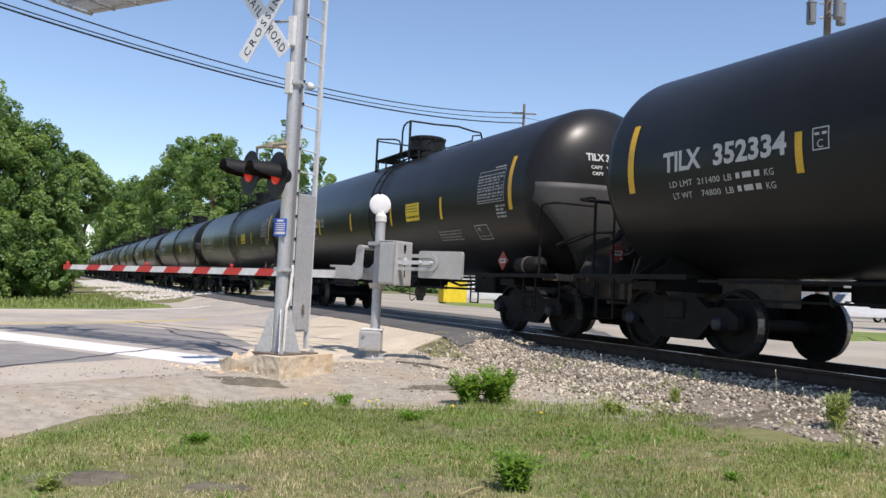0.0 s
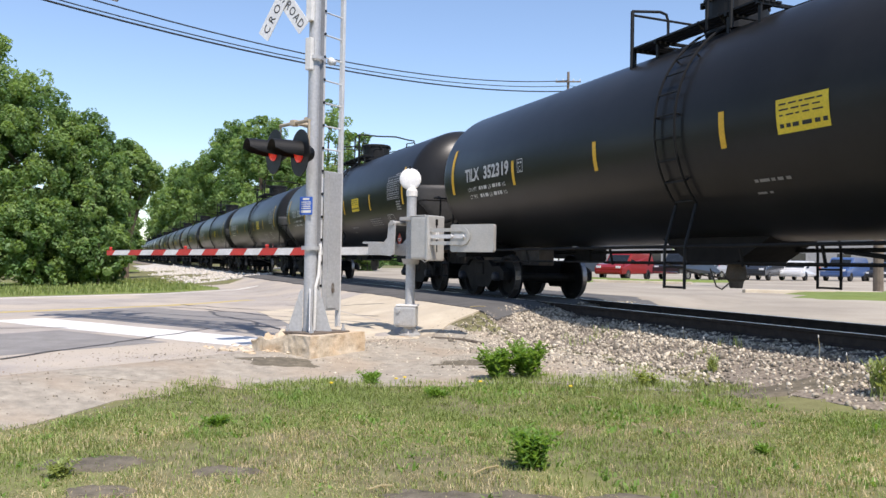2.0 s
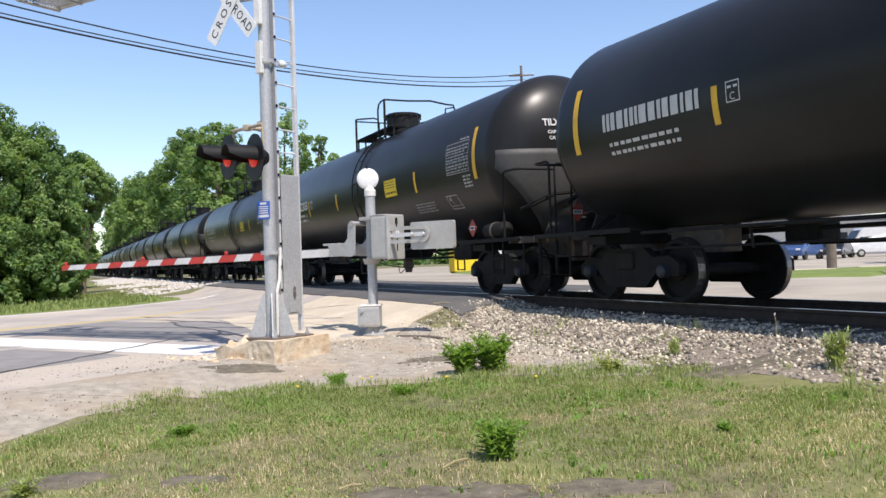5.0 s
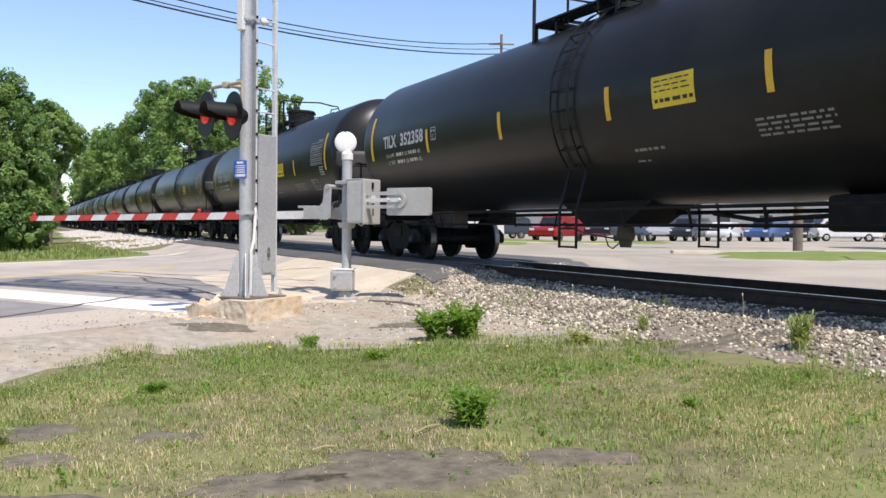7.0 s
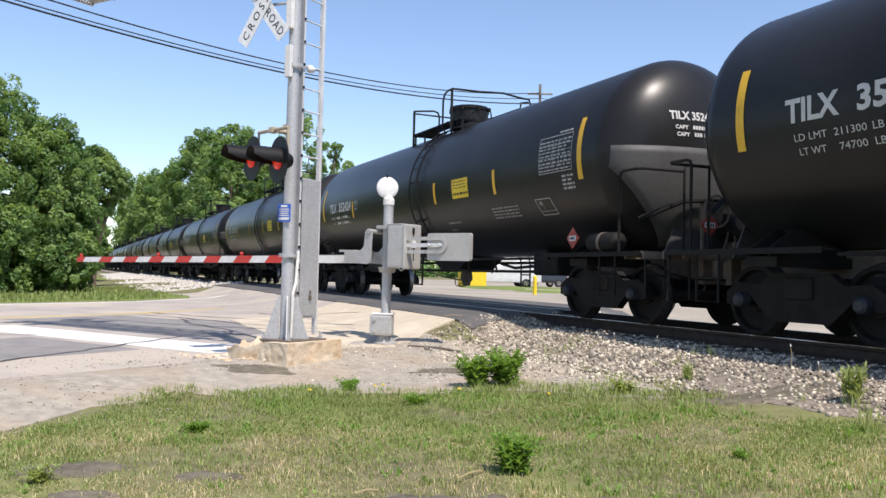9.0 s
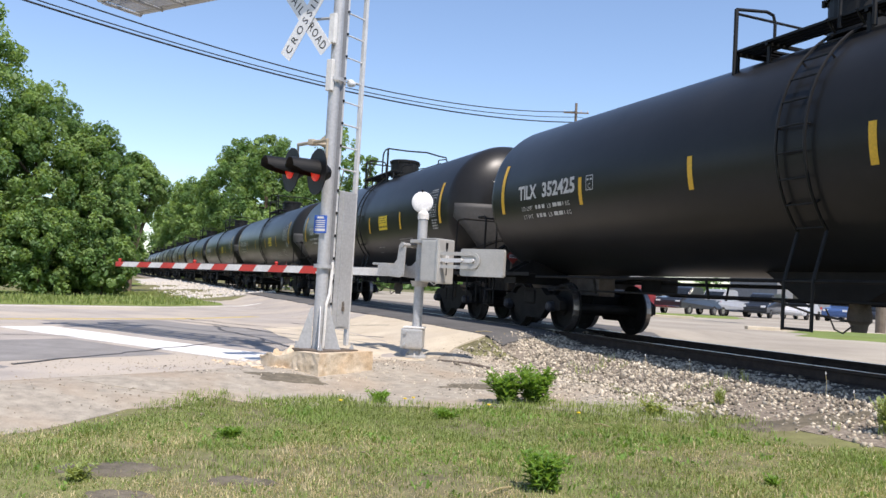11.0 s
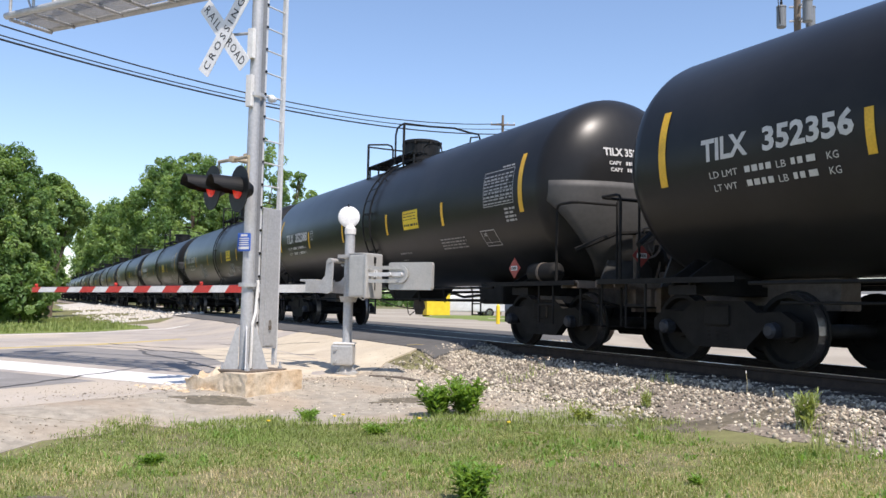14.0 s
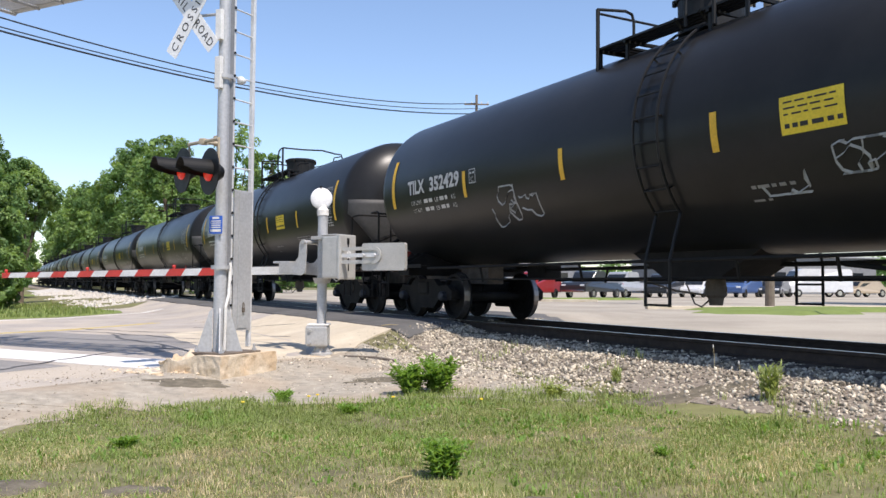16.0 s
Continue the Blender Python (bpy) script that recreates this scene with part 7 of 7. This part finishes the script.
def vehicle(x, y, yaw, kind, paint, label):
    """A parked vehicle. kind: car, suv, pickup or van."""
    L, W, H = {"car": (4.5, 1.78, 1.45), "suv": (4.7, 1.88, 1.75), "pickup": (5.5, 1.95, 1.85), "van": (5.6, 2.0, 2.3)}[kind]
    ob = thing("parked_" + kind, Matrix.Translation(gz((x, y), 0.015)) @ Matrix.Rotation(yaw, 4, "Z"), label, kind if kind != "suv" else "car", "vehicles in the lot")
    h, b = L / 2, H * 0.55
    prof = {"car": [(-h, 0.35), (-h, 0.8), (-h + 0.5, b + 0.08), (-h + 1.0, H - 0.08), (-h + 1.4, H), (0.35, H), (0.65, H - 0.06), (1.25, b + 0.06), (h - 0.3, 0.78), (h, 0.62), (h, 0.3)],
            "suv": [(-h, 0.4), (-h, 1.0), (-h + 0.15, H - 0.12), (-h + 0.5, H), (0.3, H), (0.6, H - 0.06), (1.2, b + 0.12), (h - 0.3, b), (h, b - 0.2), (h, 0.35)],
            "pickup": [(-h, 0.5), (-h, 1.08), (-0.55, 1.08), (-0.5, 1.15), (-0.35, H - 0.08), (-0.1, H), (0.8, H), (1.05, H - 0.06), (1.55, b + 0.16), (h - 0.25, b + 0.05), (h, b - 0.15), (h, 0.45)],
            "van": [(-h, 0.4), (-h, H - 0.15), (-h + 0.2, H), (1.2, H), (1.5, H - 0.1), (2.1, b + 0.1), (h - 0.1, b - 0.1), (h, b - 0.4), (h, 0.35)]}[kind]
    bm = bmesh.new()
    prism(bm, prof, W)
    for v in bm.verts:
        if v.co.z > b + 0.05:
            v.co.y *= 0.86
    bmesh.ops.bevel(bm, geom=[e for e in bm.edges], offset=0.05, segments=2, affect="EDGES", clamp_overlap=True)
    body = part("body", bm, paint, ob, smooth=False)
    x0, x1 = {"car": (-h + 0.85, 1.05), "suv": (-h + 0.3, 1.0), "pickup": (-0.25, 1.35), "van": (0.4, 1.85)}[kind]
    for sy in (-1, 1):
        bm = bmesh.new()
        prism(bm, [(x0 + 0.1, b + 0.1), (x1 - 0.05, b + 0.1), (x1 - 0.5, H - 0.16), (x0 + 0.25, H - 0.16)], 0.02, Matrix.Translation((0, sy * W * 0.435, 0)) @ Matrix.Rotation(sy * 0.02, 4, "X"))
        part("side_window", bm, GLASS_DARK, body, "dark side window")
    bm = bmesh.new()
    xf = {"car": 0.98, "suv": 0.93, "pickup": 1.33, "van": 1.85}[kind]
    box(bm, (xf + 0.03, 0, (b + H) / 2), (0.03, W * 0.74, H - b - 0.2), Matrix.Rotation(radians(-42 if kind != "van" else -35), 4, "Y"))
    part("windscreen", bm, GLASS_DARK, body, "dark windscreen")
    for sx in (-1, 1):
        for sy in (-1, 1):
            bm = bmesh.new()
            turned(bm, [(-0.11, 0), (-0.11, 0.2), (-0.1, 0.31), (-0.05, 0.34), (0.05, 0.34), (0.1, 0.31), (0.11, 0.2), (0.11, 0)], "y", (sx * L * 0.30, sy * (W / 2 - 0.1), 0.34), 18)
            wheel = part("wheel", bm, TYRE, ob, "black tyre")
            bm = bmesh.new()
            turned(bm, [(-0.115, 0), (-0.115, 0.19), (0.115, 0.19), (0.115, 0)], "y", (sx * L * 0.30, sy * (W / 2 - 0.1), 0.34), 12)
            part("rim", bm, CHROME, wheel, "bright wheel rim")
    for sy in (-1, 1):
        bm = bmesh.new()
        box(bm, (h - 0.06, sy * W * 0.36, b - 0.16), (0.08, 0.32, 0.14), bevel=0.02)
        part("headlight", bm, WHITE, body, "clear headlight")
        bm = bmesh.new()
        box(bm, (-h + 0.03, sy * W * 0.42, 0.9), (0.06, 0.14, 0.24), bevel=0.02)
        part("tail_light", bm, RED, body, "red tail light")
    for x in (h - 0.02, -h + 0.02):
        bm = bmesh.new()
        box(bm, (x, 0, 0.49), (0.1, W * 0.9, 0.16), bevel=0.03)
        part("bumper", bm, CHROME if kind == "pickup" else paint, body)
    return ob


def build_lot():
    red = car_paint("red_car_paint", (0.26, 0.014, 0.012))
    dark = car_paint("dark_car_paint", (0.02, 0.022, 0.026))
    white = car_paint("white_car_paint", (0.62, 0.62, 0.62))
    silver = car_paint("silver_car_paint", (0.33, 0.34, 0.36))
    blue = car_paint("blue_car_paint", (0.05, 0.10, 0.24))
    tan = car_paint("tan_car_paint", (0.40, 0.32, 0.22))
    vehicle(7.0, 55.0, radians(236), "suv", red, "dark red sport utility car parked in the lot")
    vehicle(11.3, 57.0, radians(230), "pickup", dark, "black pickup parked in the lot")
    vehicle(14.4, 60.5, radians(225), "pickup", silver, "silver pickup parked in the lot")
    vehicle(17.6, 62.0, radians(235), "suv", dark, "dark car parked in a row in the lot")
    vehicle(20.6, 63.5, radians(235), "car", white, "white car parked in a row in the lot")
    vehicle(24.0, 64.0, radians(230), "suv", blue, "blue car parked in a row in the lot")
    vehicle(27.5, 66.0, radians(235), "car", dark, "dark car parked in a row in the lot")
    vehicle(31.5, 68.0, radians(180), "van", white, "white van parked at the edge of the lot")
    vehicle(36.5, 70.0, radians(200), "car", tan, "tan car parked at the edge of the lot")
    vehicle(4.0, 68.0, radians(200), "suv", dark, "dark car parked far across the lot")
    vehicle(0.9, 61.0, radians(190), "van", white, "white van parked beside the grass")
    # yellow container
    ob = thing("yellow_container", Matrix.Translation(gz((-1.1, 58.0), 0.01)) @ Matrix.Rotation(0.35, 4, "Z"), "bright yellow metal container on the grass", "container")
    bm = bmesh.new()
    box(bm, (0, 0, 0.85), (1.7, 1.2, 1.5), bevel=0.04)
    part("body", bm, SIGNYELLOW, ob)
    bm = bmesh.new()
    box(bm, (0, 0, 1.64), (1.8, 1.3, 0.1), bevel=0.02)
    part("lid", bm, SIGNYELLOW, ob)
    for dx in (-0.7, 0.7):
        bm = bmesh.new()
        box(bm, (dx, 0, 0.05), (0.12, 1.1, 0.1))
        part("skid", bm, BLACK, ob, "black skid")
    # kerbs and bollards in the lot
    for x, y, l, a in ((10.8, 31.5, 5.0, 0.10), (16.5, 33.0, 4.0, 0.15), (6.5, 44.0, 5.0, -0.3), (3.5, 46.5, 3.0, -0.4)):
        bm = bmesh.new()
        box(bm, (0, 0, 0.07), (l, 0.32, 0.18), bevel=0.03)
        bm.transform(Matrix.Translation(gz((x, y), 0.0)) @ Matrix.Rotation(a, 4, "Z"))
        tagged(part("kerb", bm, CONCRETE), "low concrete kerb in the lot", "kerb", kind="structure")
    for x, y in ((2.2, 38.5),):
        bm = bmesh.new()
        turned(bm, [(-0.1, 0), (-0.1, 0.09), (0.85, 0.09), (0.92, 0.05), (0.93, 0)], "z", gz((x, y)), 14)
        tagged(part("bollard", bm, SIGNYELLOW), "short yellow steel bollard beside the lot", "bollard", "bollards by the lot")
    # low sheds at the far side of the lot
    for x, y, w, d, h, a in ((38, 98, 26, 10, 4.2, 0.25), (8, 112, 22, 9, 3.6, 0.1), (62, 84, 18, 10, 4.5, 0.6)):
        shed = thing("shed", Matrix.Translation(gz((x, y))) @ Matrix.Rotation(a, 4, "Z"), "long low grey metal building across the lot", "building", "buildings across the lot")
        bm = bmesh.new()
        box(bm, (0, 0, h / 2), (w, d, h))
        part("wall", bm, GALV_DARK, shed)
        bm = bmesh.new()
        prism(bm, [(-w / 2 - 0.3, h), (w / 2 + 0.3, h), (w / 2 + 0.3, h + 0.15), (-w / 2 - 0.3, h + 0.15)], d + 0.6)
        part("roof", bm, GALV, shed)
        for k in range(5):
            bm = bmesh.new()
            box(bm, (-w / 2 + w * (k + 0.5) / 5, -d / 2 - 0.01, 1.9), (1.6, 0.06, 1.2))
            win = part("window", bm, GLASS_DARK, shed, "dark window")
            bm = bmesh.new()
            box(bm, (-w / 2 + w * (k + 0.5) / 5, -d / 2 - 0.03, 1.26), (1.8, 0.12, 0.08))
            part("sill", bm, WHITE, win)


build_lot()


def motions():
    ends = (0.0, 4.0, 8.0, 12.0, 16.0)
    turn_rows = [i / FPS for i in range(16 * FPS + 1)]
    for k, car in enumerate(CARS):
        walk(car, [(t, Matrix.Translation(at_track(8.95, car_s(k, t), RAIL_Z)) @ CAR_TURN) for t in ends])
        for truck in car.children:
            for axle in truck.children:
                if axle.data and axle.data.name.startswith("wheelset"):
                    x = axle.location.x
                    walk(axle, [(t, Matrix.Translation((x, 0, 0.457)) @ Matrix.Rotation((car_s(k, 0) - car_s(k, t)) / 0.457, 4, "Y")) for t in turn_rows])


motions()
